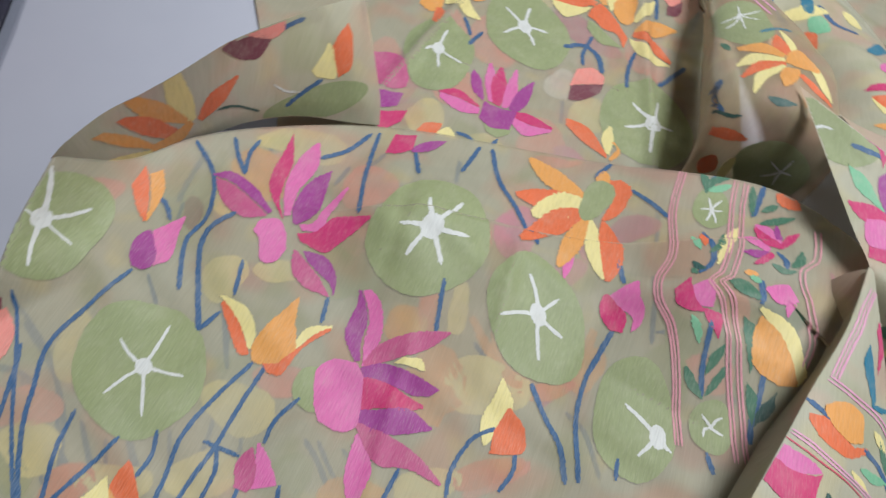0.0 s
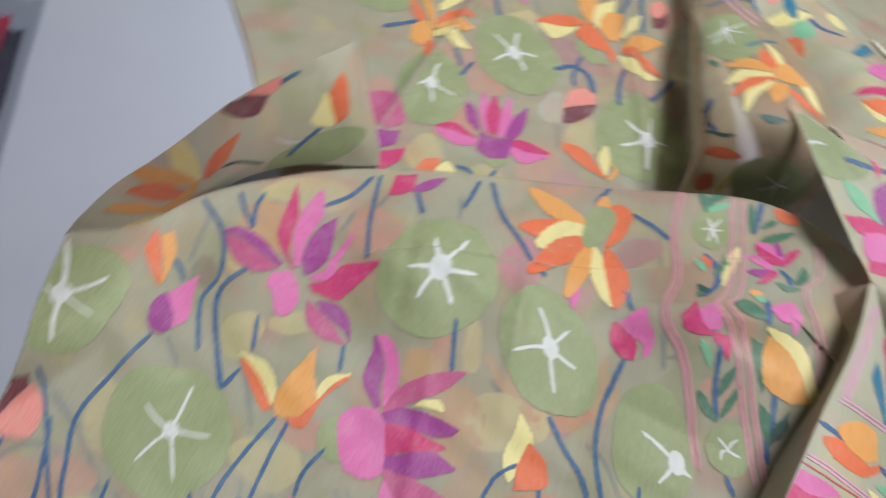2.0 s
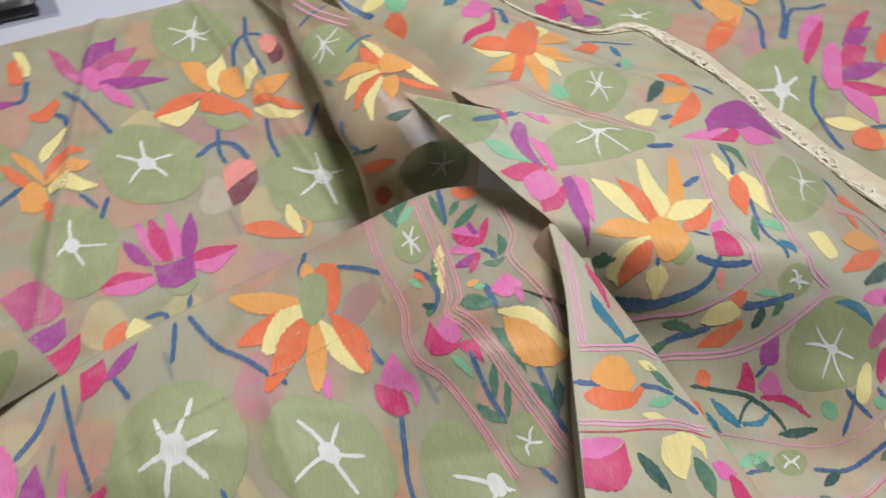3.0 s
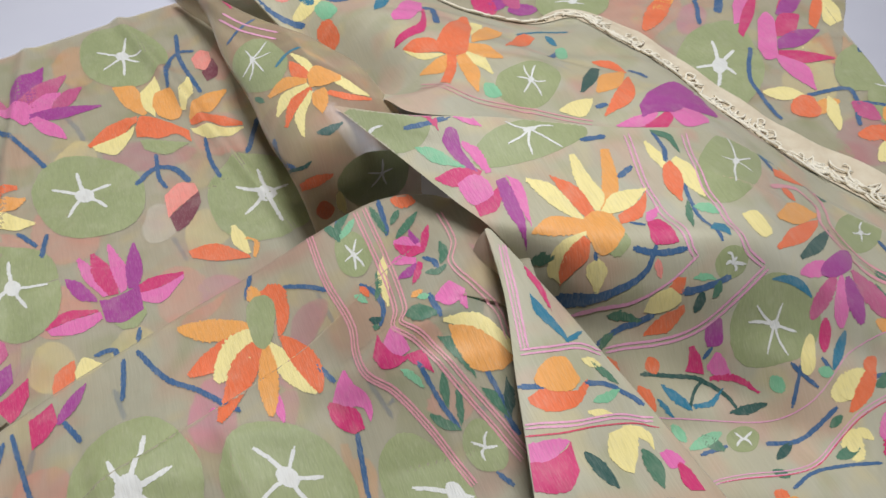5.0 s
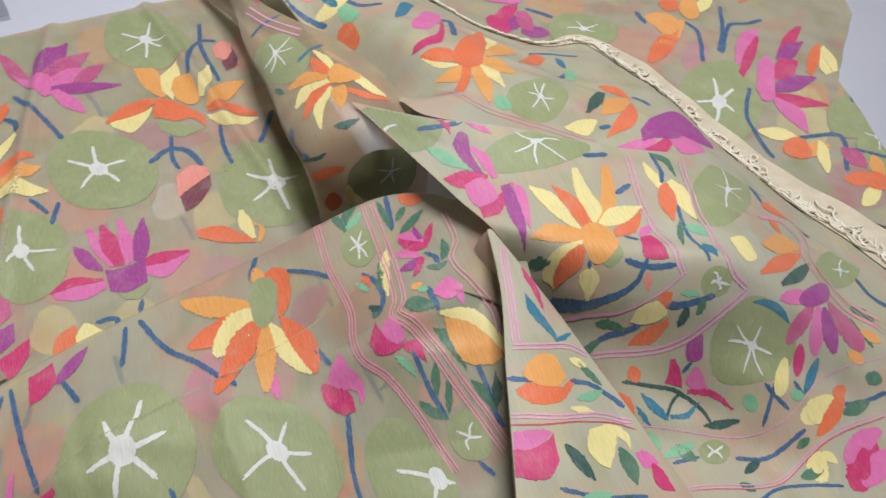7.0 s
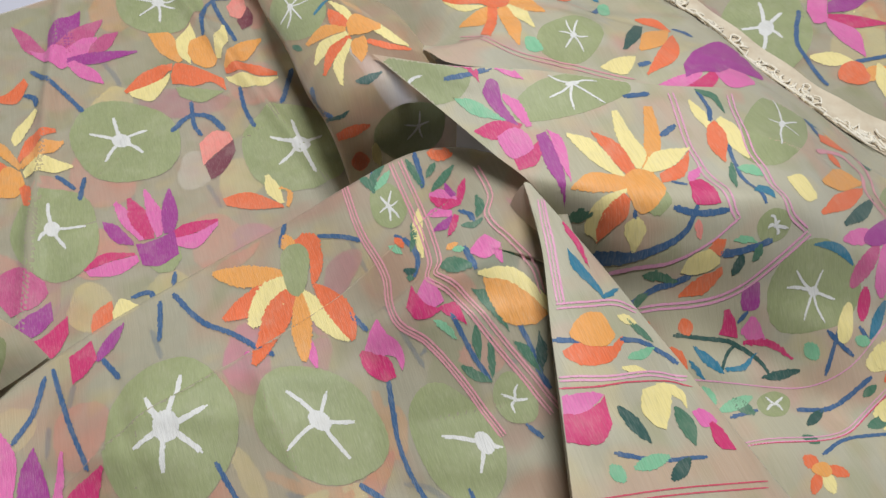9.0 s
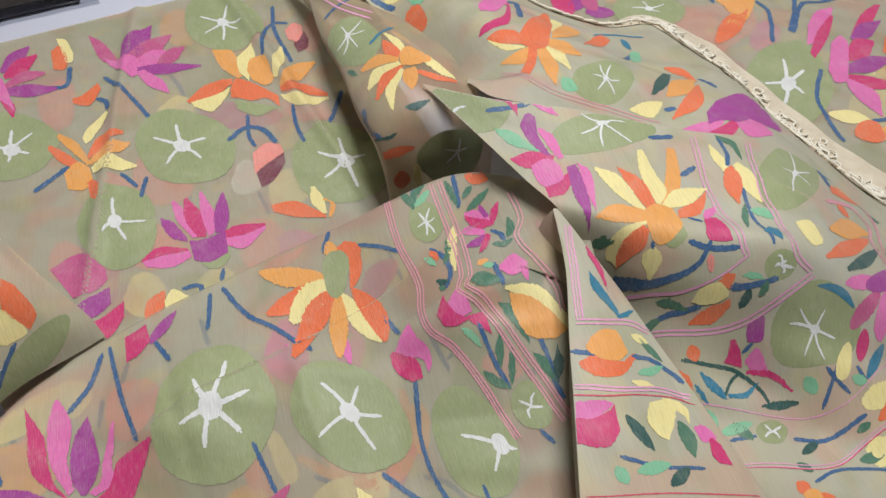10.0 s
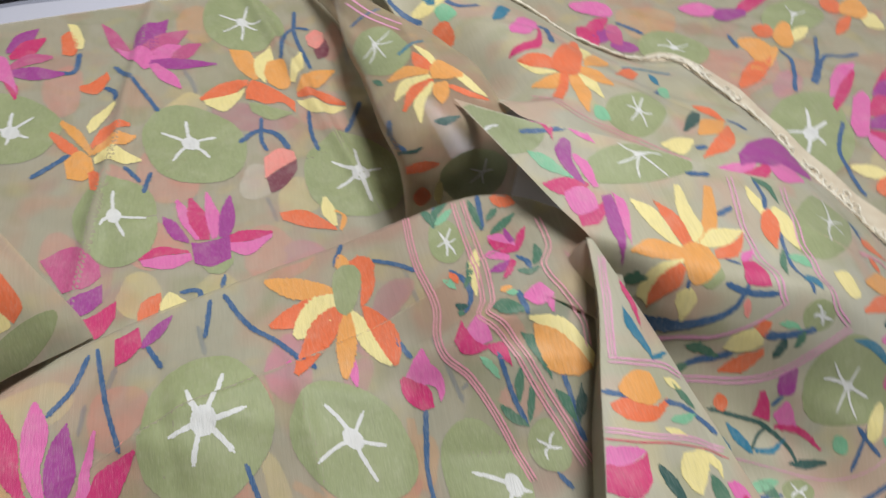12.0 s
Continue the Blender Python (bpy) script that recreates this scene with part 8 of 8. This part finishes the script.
flower("water_lily", "back", [
    ([(-0.2437, 0.1939), (-0.2365, 0.2131), (-0.2197, 0.2112), (-0.2147, 0.1788)], [(-0.2401, 0.1760), (-0.2283, 0.1637), (-0.2184, 0.1648), (-0.2135, 0.1730)], "amber"),
    ([(-0.2810, 0.2429), (-0.2734, 0.2102), (-0.2558, 0.1832)], [(-0.2764, 0.2425), (-0.2568, 0.2347), (-0.2510, 0.1852)], "amber"),
    ([(-0.2526, 0.2209), (-0.2534, 0.1961), (-0.2434, 0.1755)], [(-0.2317, 0.2416), (-0.2303, 0.2144), (-0.2397, 0.1931)], "cream"),
    ([(-0.2147, 0.1734), (-0.2096, 0.2030), (-0.1974, 0.2298)], [(-0.2092, 0.1691), (-0.1964, 0.1981), (-0.1949, 0.2275)], "cream"),
    ([(-0.3183, 0.1592), (-0.2944, 0.1832), (-0.2621, 0.1867)], [(-0.3167, 0.1553), (-0.2894, 0.1583), (-0.2642, 0.1752)], "orange"),
    ([(-0.3142, 0.1560), (-0.2893, 0.1615), (-0.2676, 0.1689)], [(-0.3114, 0.1480), (-0.2905, 0.1330), (-0.2681, 0.1630)], "cream"),
    ([(-0.2666, 0.1656), (-0.2590, 0.1840), (-0.2376, 0.1676), (-0.2133, 0.1414)], [(-0.2678, 0.1512), (-0.2465, 0.1410), (-0.2275, 0.1410), (-0.2142, 0.1242)], "orange"),
    ([(-0.2092, 0.1591), (-0.1888, 0.1896), (-0.1598, 0.1917)], [(-0.2086, 0.1537), (-0.1847, 0.1597), (-0.1604, 0.1873)], "amber"),
    ([(-0.2097, 0.1549), (-0.1804, 0.1530), (-0.1556, 0.1319)], [(-0.2093, 0.1475), (-0.1829, 0.1348), (-0.1566, 0.1261)], "orange"),
    ([(-0.2112, 0.1431), (-0.1832, 0.1320), (-0.1563, 0.1238)], [(-0.2089, 0.1353), (-0.1861, 0.1110), (-0.1568, 0.1206)], "cream"),
    ([(-0.2651, 0.1446), (-0.2468, 0.1381), (-0.2167, 0.1245)], [(-0.2630, 0.1288), (-0.2428, 0.1118), (-0.2287, 0.1181)], "green"),
])
flower("lotus_bud", "back", [
    ([(-0.2560, 0.0554), (-0.2382, 0.0678), (-0.2238, 0.0604)], [(-0.2570, 0.0245), (-0.2444, 0.0348), (-0.2222, 0.0483)], "salmon"),
    ([(-0.2557, 0.0257), (-0.2414, 0.0362), (-0.2220, 0.0500)], [(-0.2532, 0.0052), (-0.2400, 0.0106), (-0.2228, 0.0342)], "maroon"),
])
flower("lotus_bud", "back", [
    ([(-0.1864, 0.2631), (-0.1741, 0.2757), (-0.1634, 0.2689)], [(-0.1852, 0.2451), (-0.1756, 0.2373), (-0.1644, 0.2518)], "salmon"),
    ([(-0.1797, 0.2330), (-0.1703, 0.2502), (-0.1623, 0.2565)], [(-0.1774, 0.2130), (-0.1645, 0.2213), (-0.1592, 0.2383)], "maroon"),
])
flower("water_lily", "back", [
    ([(-0.4613, 0.1353), (-0.4481, 0.1125), (-0.4277, 0.0815)], [(-0.4588, 0.1407), (-0.4392, 0.1188), (-0.4245, 0.0846)], "amber"),
    ([(-0.4338, 0.1256), (-0.4280, 0.1402), (-0.4074, 0.1615)], [(-0.4305, 0.1149), (-0.4206, 0.1267), (-0.4047, 0.1558)], "cream"),
    ([(-0.4281, 0.0959), (-0.4188, 0.1218), (-0.3902, 0.1257)], [(-0.4268, 0.0897), (-0.4117, 0.1054), (-0.3901, 0.1205)], "orange"),
    ([(-0.4268, 0.0882), (-0.4101, 0.1081), (-0.3846, 0.1089)], [(-0.4250, 0.0817), (-0.4000, 0.0918), (-0.3846, 0.1050)], "amber"),
    ([(-0.4249, 0.0786), (-0.4061, 0.0909), (-0.3787, 0.0730)], [(-0.4228, 0.0695), (-0.4027, 0.0672), (-0.3787, 0.0696)], "cream"),
    ([(-0.4680, 0.1234), (-0.4502, 0.1056), (-0.4302, 0.0794)], [(-0.4691, 0.1157), (-0.4547, 0.0925), (-0.4325, 0.0738)], "orange"),
    ([(-0.4519, 0.0761), (-0.4387, 0.0899), (-0.4265, 0.0789)], [(-0.4474, 0.0517), (-0.4306, 0.0467), (-0.4229, 0.0620)], "amber"),
    ([(-0.4287, 0.0561), (-0.4238, 0.0597), (-0.4165, 0.0514)], [(-0.4244, 0.0321), (-0.4173, 0.0255), (-0.4148, 0.0379)], "orange"),
])
shape("leaf", "back", [(-0.4457, 0.1948), (-0.4341, 0.1982), (-0.4169, 0.2150)], [(-0.4441, 0.1864), (-0.4261, 0.1786), (-0.4128, 0.2024)], "orange")
shape("leaf", "back", [(-0.4708, 0.2870), (-0.4609, 0.2958), (-0.4515, 0.2740)], [(-0.4668, 0.2517), (-0.4545, 0.2483), (-0.4503, 0.2637)], "orange")
shape("leaf", "back", [(-0.4651, 0.3111), (-0.4542, 0.3066), (-0.4449, 0.2785)], [(-0.4526, 0.2617), (-0.4459, 0.2611), (-0.4441, 0.2762)], "cream")
flower("lotus_flower", "back", [
    ([(-0.3331, -0.0458), (-0.3218, -0.0476), (-0.2969, -0.0442)], [(-0.3302, -0.0712), (-0.3152, -0.0777), (-0.2969, -0.0713)], "purple"),
    ([(-0.3583, -0.0109), (-0.3467, -0.0187), (-0.3345, -0.0422)], [(-0.3580, -0.0194), (-0.3495, -0.0387), (-0.3346, -0.0463)], "purple"),
    ([(-0.3464, 0.0075), (-0.3425, -0.0172), (-0.3294, -0.0429)], [(-0.3437, 0.0101), (-0.3300, -0.0154), (-0.3253, -0.0435)], "pink"),
    ([(-0.3339, 0.0088), (-0.3348, -0.0182), (-0.3243, -0.0437)], [(-0.3301, 0.0087), (-0.3144, -0.0210), (-0.3160, -0.0452)], "magenta"),
    ([(-0.3173, 0.0134), (-0.3188, -0.0130), (-0.3139, -0.0457)], [(-0.3146, 0.0136), (-0.3038, -0.0226), (-0.3080, -0.0434)], "pink"),
    ([(-0.2953, 0.0072), (-0.3051, -0.0148), (-0.3070, -0.0436)], [(-0.2926, 0.0069), (-0.2905, -0.0248), (-0.2975, -0.0455)], "purple"),
    ([(-0.3007, -0.0449), (-0.2844, -0.0393), (-0.2562, -0.0447)], [(-0.3000, -0.0528), (-0.2801, -0.0535), (-0.2565, -0.0475)], "magenta"),
    ([(-0.3000, -0.0521), (-0.2801, -0.0535), (-0.2565, -0.0475)], [(-0.2989, -0.0608), (-0.2813, -0.0705), (-0.2574, -0.0517)], "pink"),
    ([(-0.3796, -0.0598), (-0.3619, -0.0484), (-0.3348, -0.0551)], [(-0.3781, -0.0620), (-0.3571, -0.0586), (-0.3349, -0.0578)], "magenta"),
    ([(-0.3781, -0.0613), (-0.3571, -0.0586), (-0.3334, -0.0580)], [(-0.3752, -0.0681), (-0.3525, -0.0744), (-0.3321, -0.0663)], "pink"),
    ([(-0.3238, -0.0758), (-0.3073, -0.0727), (-0.2949, -0.0636)], [(-0.3180, -0.0848), (-0.3055, -0.0874), (-0.2952, -0.0770)], "green"),
])
flower("lotus_flower", "back", [
    ([(-0.5374, 0.2575), (-0.5248, 0.2503), (-0.5149, 0.2225)], [(-0.5312, 0.2117), (-0.5198, 0.2066), (-0.5062, 0.1882)], "pink"),
    ([(-0.5272, 0.2658), (-0.5186, 0.2939), (-0.4961, 0.3049)], [(-0.5251, 0.2589), (-0.5054, 0.2663), (-0.4957, 0.3005)], "purple"),
    ([(-0.5226, 0.2539), (-0.5110, 0.2788), (-0.4866, 0.2865)], [(-0.5195, 0.2452), (-0.4983, 0.2524), (-0.4861, 0.2810)], "magenta"),
    ([(-0.5198, 0.2339), (-0.5027, 0.2558), (-0.4763, 0.2509)], [(-0.5175, 0.2264), (-0.4946, 0.2364), (-0.4760, 0.2462)], "rose"),
    ([(-0.5176, 0.2273), (-0.4939, 0.2306), (-0.4623, 0.2195)], [(-0.5154, 0.2160), (-0.4863, 0.2080), (-0.4618, 0.2143)], "purple"),
    ([(-0.5244, 0.2134), (-0.5158, 0.1930), (-0.5092, 0.1795)], [(-0.5178, 0.2132), (-0.5072, 0.1990), (-0.5070, 0.1794)], "magenta"),
])
flower("water_lily", "back", [
    ([(-0.2474, -0.0236), (-0.2223, -0.0240), (-0.1947, -0.0494)], [(-0.2456, -0.0325), (-0.2249, -0.0455), (-0.1942, -0.0538)], "orange"),
    ([(-0.2024, -0.0086), (-0.2063, -0.0276), (-0.1973, -0.0484)], [(-0.1984, -0.0086), (-0.1928, -0.0257), (-0.1927, -0.0475)], "cream"),
    ([(-0.1945, -0.0292), (-0.1872, -0.0341), (-0.1918, -0.0527)], [(-0.1906, -0.0268), (-0.1821, -0.0386), (-0.1893, -0.0551)], "amber"),
])
shape("leaf", "back", [(-0.3796, -0.1320), (-0.3765, -0.1077), (-0.3598, -0.0992)], [(-0.3759, -0.1337), (-0.3659, -0.1298), (-0.3594, -0.1063)], "orange")
shape("leaf", "back", [(-0.3614, -0.1116), (-0.3526, -0.1004), (-0.3380, -0.1127)], [(-0.3601, -0.1247), (-0.3475, -0.1239), (-0.3382, -0.1195)], "cream")
shape("leaf", "back", [(-0.4633, -0.0464), (-0.4361, -0.0347), (-0.4131, -0.0587)], [(-0.4415, -0.0869), (-0.4237, -0.0836), (-0.4112, -0.0715)], "rose")
shape("leaf", "back", [(-0.4389, -0.0987), (-0.4234, -0.0880), (-0.4098, -0.0798)], [(-0.4259, -0.1136), (-0.4173, -0.1094), (-0.4086, -0.1007)], "purple")
shape("leaf", "back", [(-0.4266, -0.1179), (-0.4147, -0.1140), (-0.3971, -0.1009)], [(-0.4121, -0.1387), (-0.4063, -0.1338), (-0.3969, -0.1189)], "magenta")

# at the edge of the front layer
shape("leaf", "front", [(-0.3905, -0.1540), (-0.3822, -0.1518), (-0.3717, -0.1467)], [(-0.3895, -0.1791), (-0.3792, -0.1753), (-0.3687, -0.1647)], "magenta")
shape("leaf", "front", [(-0.3717, -0.1651), (-0.3611, -0.1500), (-0.3449, -0.1400)], [(-0.3682, -0.1681), (-0.3530, -0.1576), (-0.3450, -0.1422)], "purple")

# the outer side of the pallu panel
pad("right", (0.2027, -0.2080), (0.0605, 0.0167), (-0.0352, -0.0430), 0.1, (0.2049, -0.2095), [(0.2324, -0.1736), (0.2348, -0.2025), (0.2135, -0.2234), (0.1726, -0.2374), (0.1929, -0.2030)], "green")
shape("leaf", "right", [(0.1538, -0.2662), (0.1723, -0.2659), (0.1721, -0.2838)], [(0.1534, -0.2695), (0.1539, -0.2888), (0.1688, -0.2877)], "cream")
flower("lotus_bud", "right", [
    ([(0.1953, -0.2693), (0.2527, -0.2495), (0.2795, -0.2603)], [(0.1948, -0.2733), (0.2210, -0.2767), (0.2747, -0.2642)], "amber"),
    ([(0.1641, -0.2980), (0.2049, -0.2815), (0.2730, -0.2670)], [(0.1652, -0.3002), (0.2086, -0.2947), (0.2574, -0.2765)], "orange"),
])
shape("leaf", "right", [(0.1890, -0.3056), (0.2269, -0.2911), (0.2741, -0.2786)], [(0.1895, -0.3087), (0.2279, -0.3024), (0.2706, -0.2829)], "dark")
shape("leaf", "right", [(0.2646, -0.2090), (0.2868, -0.2119), (0.3019, -0.2251)], [(0.2569, -0.2189), (0.2762, -0.2228), (0.3016, -0.2253)], "orange")
shape("leaf", "right", [(0.2790, -0.2042), (0.2880, -0.2120), (0.3029, -0.2256)], [(0.2779, -0.2103), (0.2941, -0.2176), (0.3060, -0.2283)], "amber")
stem("right", [(0.2999, -0.2228), (0.3142, -0.2356), (0.3235, -0.2434)], 0.0021, "blue")
shape("leaf", "right", [(0.3135, -0.2350), (0.3155, -0.2367), (0.3205, -0.2409), (0.3232, -0.2432), (0.3289, -0.2477)], [(0.3137, -0.2351), (0.3167, -0.2377), (0.3218, -0.2420), (0.3242, -0.2439), (0.3290, -0.2478)], "teal")
shape("leaf", "right", [(0.3068, -0.2291), (0.3098, -0.2318), (0.3150, -0.2363), (0.3202, -0.2407), (0.3206, -0.2439)], [(0.3068, -0.2290), (0.3086, -0.2324), (0.3091, -0.2375), (0.3121, -0.2416), (0.3188, -0.2445)], "leaf")
stem("right", [(0.2630, -0.1911), (0.2621, -0.2128)], 0.0077, "blue")
shape("leaf", "right", [(0.2630, -0.1911), (0.2648, -0.1941), (0.2703, -0.1968), (0.2725, -0.1997), (0.2780, -0.2032)], [(0.2627, -0.1913), (0.2621, -0.1970), (0.2668, -0.1996), (0.2724, -0.2013), (0.2781, -0.2032)], "teal")
shape("leaf", "right", [(0.2516, -0.2314), (0.2602, -0.2325), (0.2622, -0.2365), (0.2607, -0.2420), (0.2582, -0.2477)], [(0.2480, -0.2330), (0.2442, -0.2394), (0.2458, -0.2433), (0.2501, -0.2462), (0.2569, -0.2482)], "orange")
thread("right", [(0.2383, -0.2276), (0.2972, -0.2212), (0.3110, -0.2425), (0.2891, -0.2744), (0.2980, -0.3038), (0.3365, -0.3413)], 0.0034, "line")
thread("right", [(0.2259, -0.2369), (0.2802, -0.2306), (0.2900, -0.2494), (0.2665, -0.2810), (0.2794, -0.3100), (0.3274, -0.3450)], 0.0045, "line")
pad("right", (0.3306, -0.2804), (0.0413, -0.0017), (-0.0265, -0.0217), 0.12, (0.3341, -0.2819), [(0.3515, -0.2703), (0.3509, -0.2832), (0.3232, -0.2913), (0.3192, -0.2813)], "green")
stem("right", [(0.3524, -0.2924), (0.3532, -0.3139), (0.3692, -0.3311)], 0.0072, "blue")

# ---- the woven end band and its knotted fringe ----
edge = SHEETS["hollow"][-1][4:]
edge = spline(edge[int(len(edge) * 0.30):].tolist(), 160)
run = np.gradient(edge, axis=0)
out = np.stack([-run[:, 1], run[:, 0], 0 * run[:, 0]], 1) / np.linalg.norm(run[:, :2], axis=1)[:, None]
wide = np.clip((np.arange(160) - 30) / 26, 0.12, 1.55)


def band_place(s, d):
    """A place on the end band: s from 0 to 1 along it, d metres out from the cloth's edge."""
    k = min(max(s, 0), 1) * 159
    i = min(int(k), 158)
    p = edge[i] + (edge[i + 1] - edge[i]) * (k - i) + out[i] * d * wide[i]
    p[2] += -max(0, p[2] - 0.012) * 0.45 * min(1, max(0, d) / 0.03) + 0.001 * math.sin(s * 60 + d * 200)
    for key in ("hollow", "right"):
        hit = GROUND[key].ray_cast(Vector((p[0], p[1], 1)), Vector((0, 0, -1)))[0]
        if hit:
            p[2] = max(p[2], hit.z + 0.0014)
    return p


bm = bmesh.new()
rows = [[bm.verts.new(band_place(i / 159, d)) for i in range(160)] for d in (-0.018, -0.012, -0.006, 0.0, 0.006, 0.012, 0.018, 0.024, 0.028)]
for a, b in zip(rows, rows[1:]):
    for i in range(159):
        bm.faces.new([a[i], a[i + 1], b[i + 1], b[i]])
fringe = part("fringe_band", bm, CREAM_CLOTH, saree, "plain ivory woven end band")


def tube(points, radius, sides=6):
    """A thin round cord along a smooth line."""
    line = spline(points, max(8, int(sum(math.dist(p, q) for p, q in zip(points, points[1:])) / 0.003)))
    bm = bmesh.new()
    rings = []
    for i, p in enumerate(line):
        along = Vector(line[min(i + 1, len(line) - 1)] - line[max(i - 1, 0)]).normalized()
        side = along.cross(Vector((0.1, 0.05, 1))).normalized()
        up = side.cross(along)
        r = radius * (0.6 if i in (0, len(line) - 1) else 1 + rough(0.15))
        rings.append([bm.verts.new(Vector(p) + r * (math.cos(t) * side + math.sin(t) * up)) for t in [2 * math.pi * k / sides for k in range(sides)]])
    for a, b in zip(rings, rings[1:]):
        for k in range(sides):
            bm.faces.new([a[k], a[(k + 1) % sides], b[(k + 1) % sides], b[k]])
    bm.faces.new(rings[0][::-1])
    bm.faces.new(rings[-1])
    bmesh.ops.recalc_face_normals(bm, faces=bm.faces)
    return bm


# crossing cords of the net, then loose loops that lie over it
for k in range(60):
    s = k / 60
    lean = random.uniform(0.010, 0.028) * random.choice((1, -1))
    lift = Vector((0, 0, 0.0020))
    d0, d1 = random.uniform(-0.018, -0.012), random.uniform(0.000, 0.012)
    pts = [Vector(band_place(s + lean * f, d0 + (d1 - d0) * f + rough(0.002))) + lift for f in (0, 0.35, 0.7, 1)]
    part("cord", tube([tuple(p) for p in pts], 0.0009), CORD, fringe)
for k in range(110):
    s = random.random() ** 0.9
    far, turn, size = random.uniform(-0.014, 0.012), random.uniform(0, 6.3), random.uniform(0.5, 1.2)
    pts = []
    for f in range(9):
        t = turn + f * random.uniform(0.55, 0.85)
        pts.append(tuple(Vector(band_place(s + 0.013 * size * math.cos(t) + 0.003 * f * size, far + 0.007 * size * math.sin(t))) + Vector((0, 0, 0.0030 + 0.0006 * math.sin(f)))))
    part("cord", tube(pts, random.uniform(0.0010, 0.0014)), CORD, fringe)
for k in range(3):
    pts = [tuple(Vector(band_place(0.05 + 0.3 * k + 0.033 * f, -0.010 + 0.008 * math.sin(f * 1.9 + k) + rough(0.002))) + Vector((0, 0, 0.0024))) for f in range(11)]
    part("cord", tube(pts, 0.0011), CORD, fringe)


# ---- folded cloth in clear plastic bags, beside the saree ----
def cushion(bm, x, y, z, sx, sy, sz, turn, seed, rumple, ny=26):
    """A soft flat bundle with pinched edges and uneven faces."""
    nx = ny
    m = Matrix.Translation((x, y, z)) @ Matrix.Rotation(radians(turn), 4, "Z")
    for face in (1, 0):
        grid = []
        for j in range(ny + 1):
            row = []
            for i in range(nx + 1):
                u, v = 2 * i / nx - 1, 2 * j / ny - 1
                puff = (1 - abs(u) ** 5) * (1 - abs(v) ** 5)
                w = noise.noise(Vector((u * 2.6 + seed, v * 3.1, seed))) + 0.5 * noise.noise(Vector((u * 7, v * 8 + seed, seed)))
                h = sz * (0.12 + 0.88 * puff ** 0.6) * (1 + rumple * w) if face else 0.0
                row.append(bm.verts.new(m @ Vector((u * sx / 2 * (1 + 0.03 * w), v * sy / 2 * (1 + 0.03 * w), h))))
            grid.append(row)
        for a, b in zip(grid, grid[1:]):
            for i in range(nx):
                four = [a[i], a[i + 1], b[i + 1], b[i]]
                bm.faces.new(four if face else four[::-1])
    bmesh.ops.remove_doubles(bm, verts=bm.verts, dist=0.0004)
    bmesh.ops.recalc_face_normals(bm, faces=bm.faces)
    return bm


def packet(x, y, z, sx, sy, sz, turn, seed, layers, label, fill=0.86):
    bag = tagged(new("plastic_packet"), label, "packet", "packets beside the saree")
    bag.location = (x, y, z)
    high = 0.003
    for shade, share in layers:
        part("folded_cloth", cushion(bmesh.new(), rough(0.008), rough(0.008), high, sx * fill, sy * fill, sz * share, turn, seed + share, 0.5), shade, bag)
        high += sz * share * 0.9
    part("plastic_film", cushion(bmesh.new(), 0, 0, 0.001, sx, sy, high + 0.008, turn, seed + 9, 0.32), FILM, bag, "crinkled clear plastic film")
    return bag


packet(-0.890, -0.302, 0, 0.17, 0.38, 0.06, 25, 1.0, ((OLIVE_SILK, 0.5), (GREEN_SILK, 0.5)), "clear plastic packet of folded green cloth on the table")
packet(-0.778, -0.250, 0, 0.08, 0.37, 0.04, 25, 4.0, ((NAVY_SILK, 0.4), (RED_SILK, 0.6)), "clear plastic packet of folded red cloth on the table", 0.72)
packet(-0.840, 0.185, 0, 0.20, 0.22, 0.05, 12, 7.0, ((NAVY_SILK, 0.6), (BROWN_SILK, 0.4)), "clear plastic packet of folded dark cloth on the table")
packet(-0.545, 0.425, 0, 0.24, 0.13, 0.03, 10, 12.0, ((NAVY_SILK, 0.5), (BROWN_SILK, 0.5)), "clear plastic packet of folded brown cloth on the table")

# ---- panels for the overhead lamp and the added fill, both unseen ----
for lx, ly in LAMPS:
    panel = tagged(new("assumed_ceiling_light"), "white rectangular ceiling light panel, switched on, assumed out of view", "ceiling light", "ceiling lights")
    panel.location = (lx, ly, 2.25)
    part("frame", box(bmesh.new(), -0.64, -0.34, -0.05, 0.64, 0.34, 0.0, 0.004), METAL, panel)
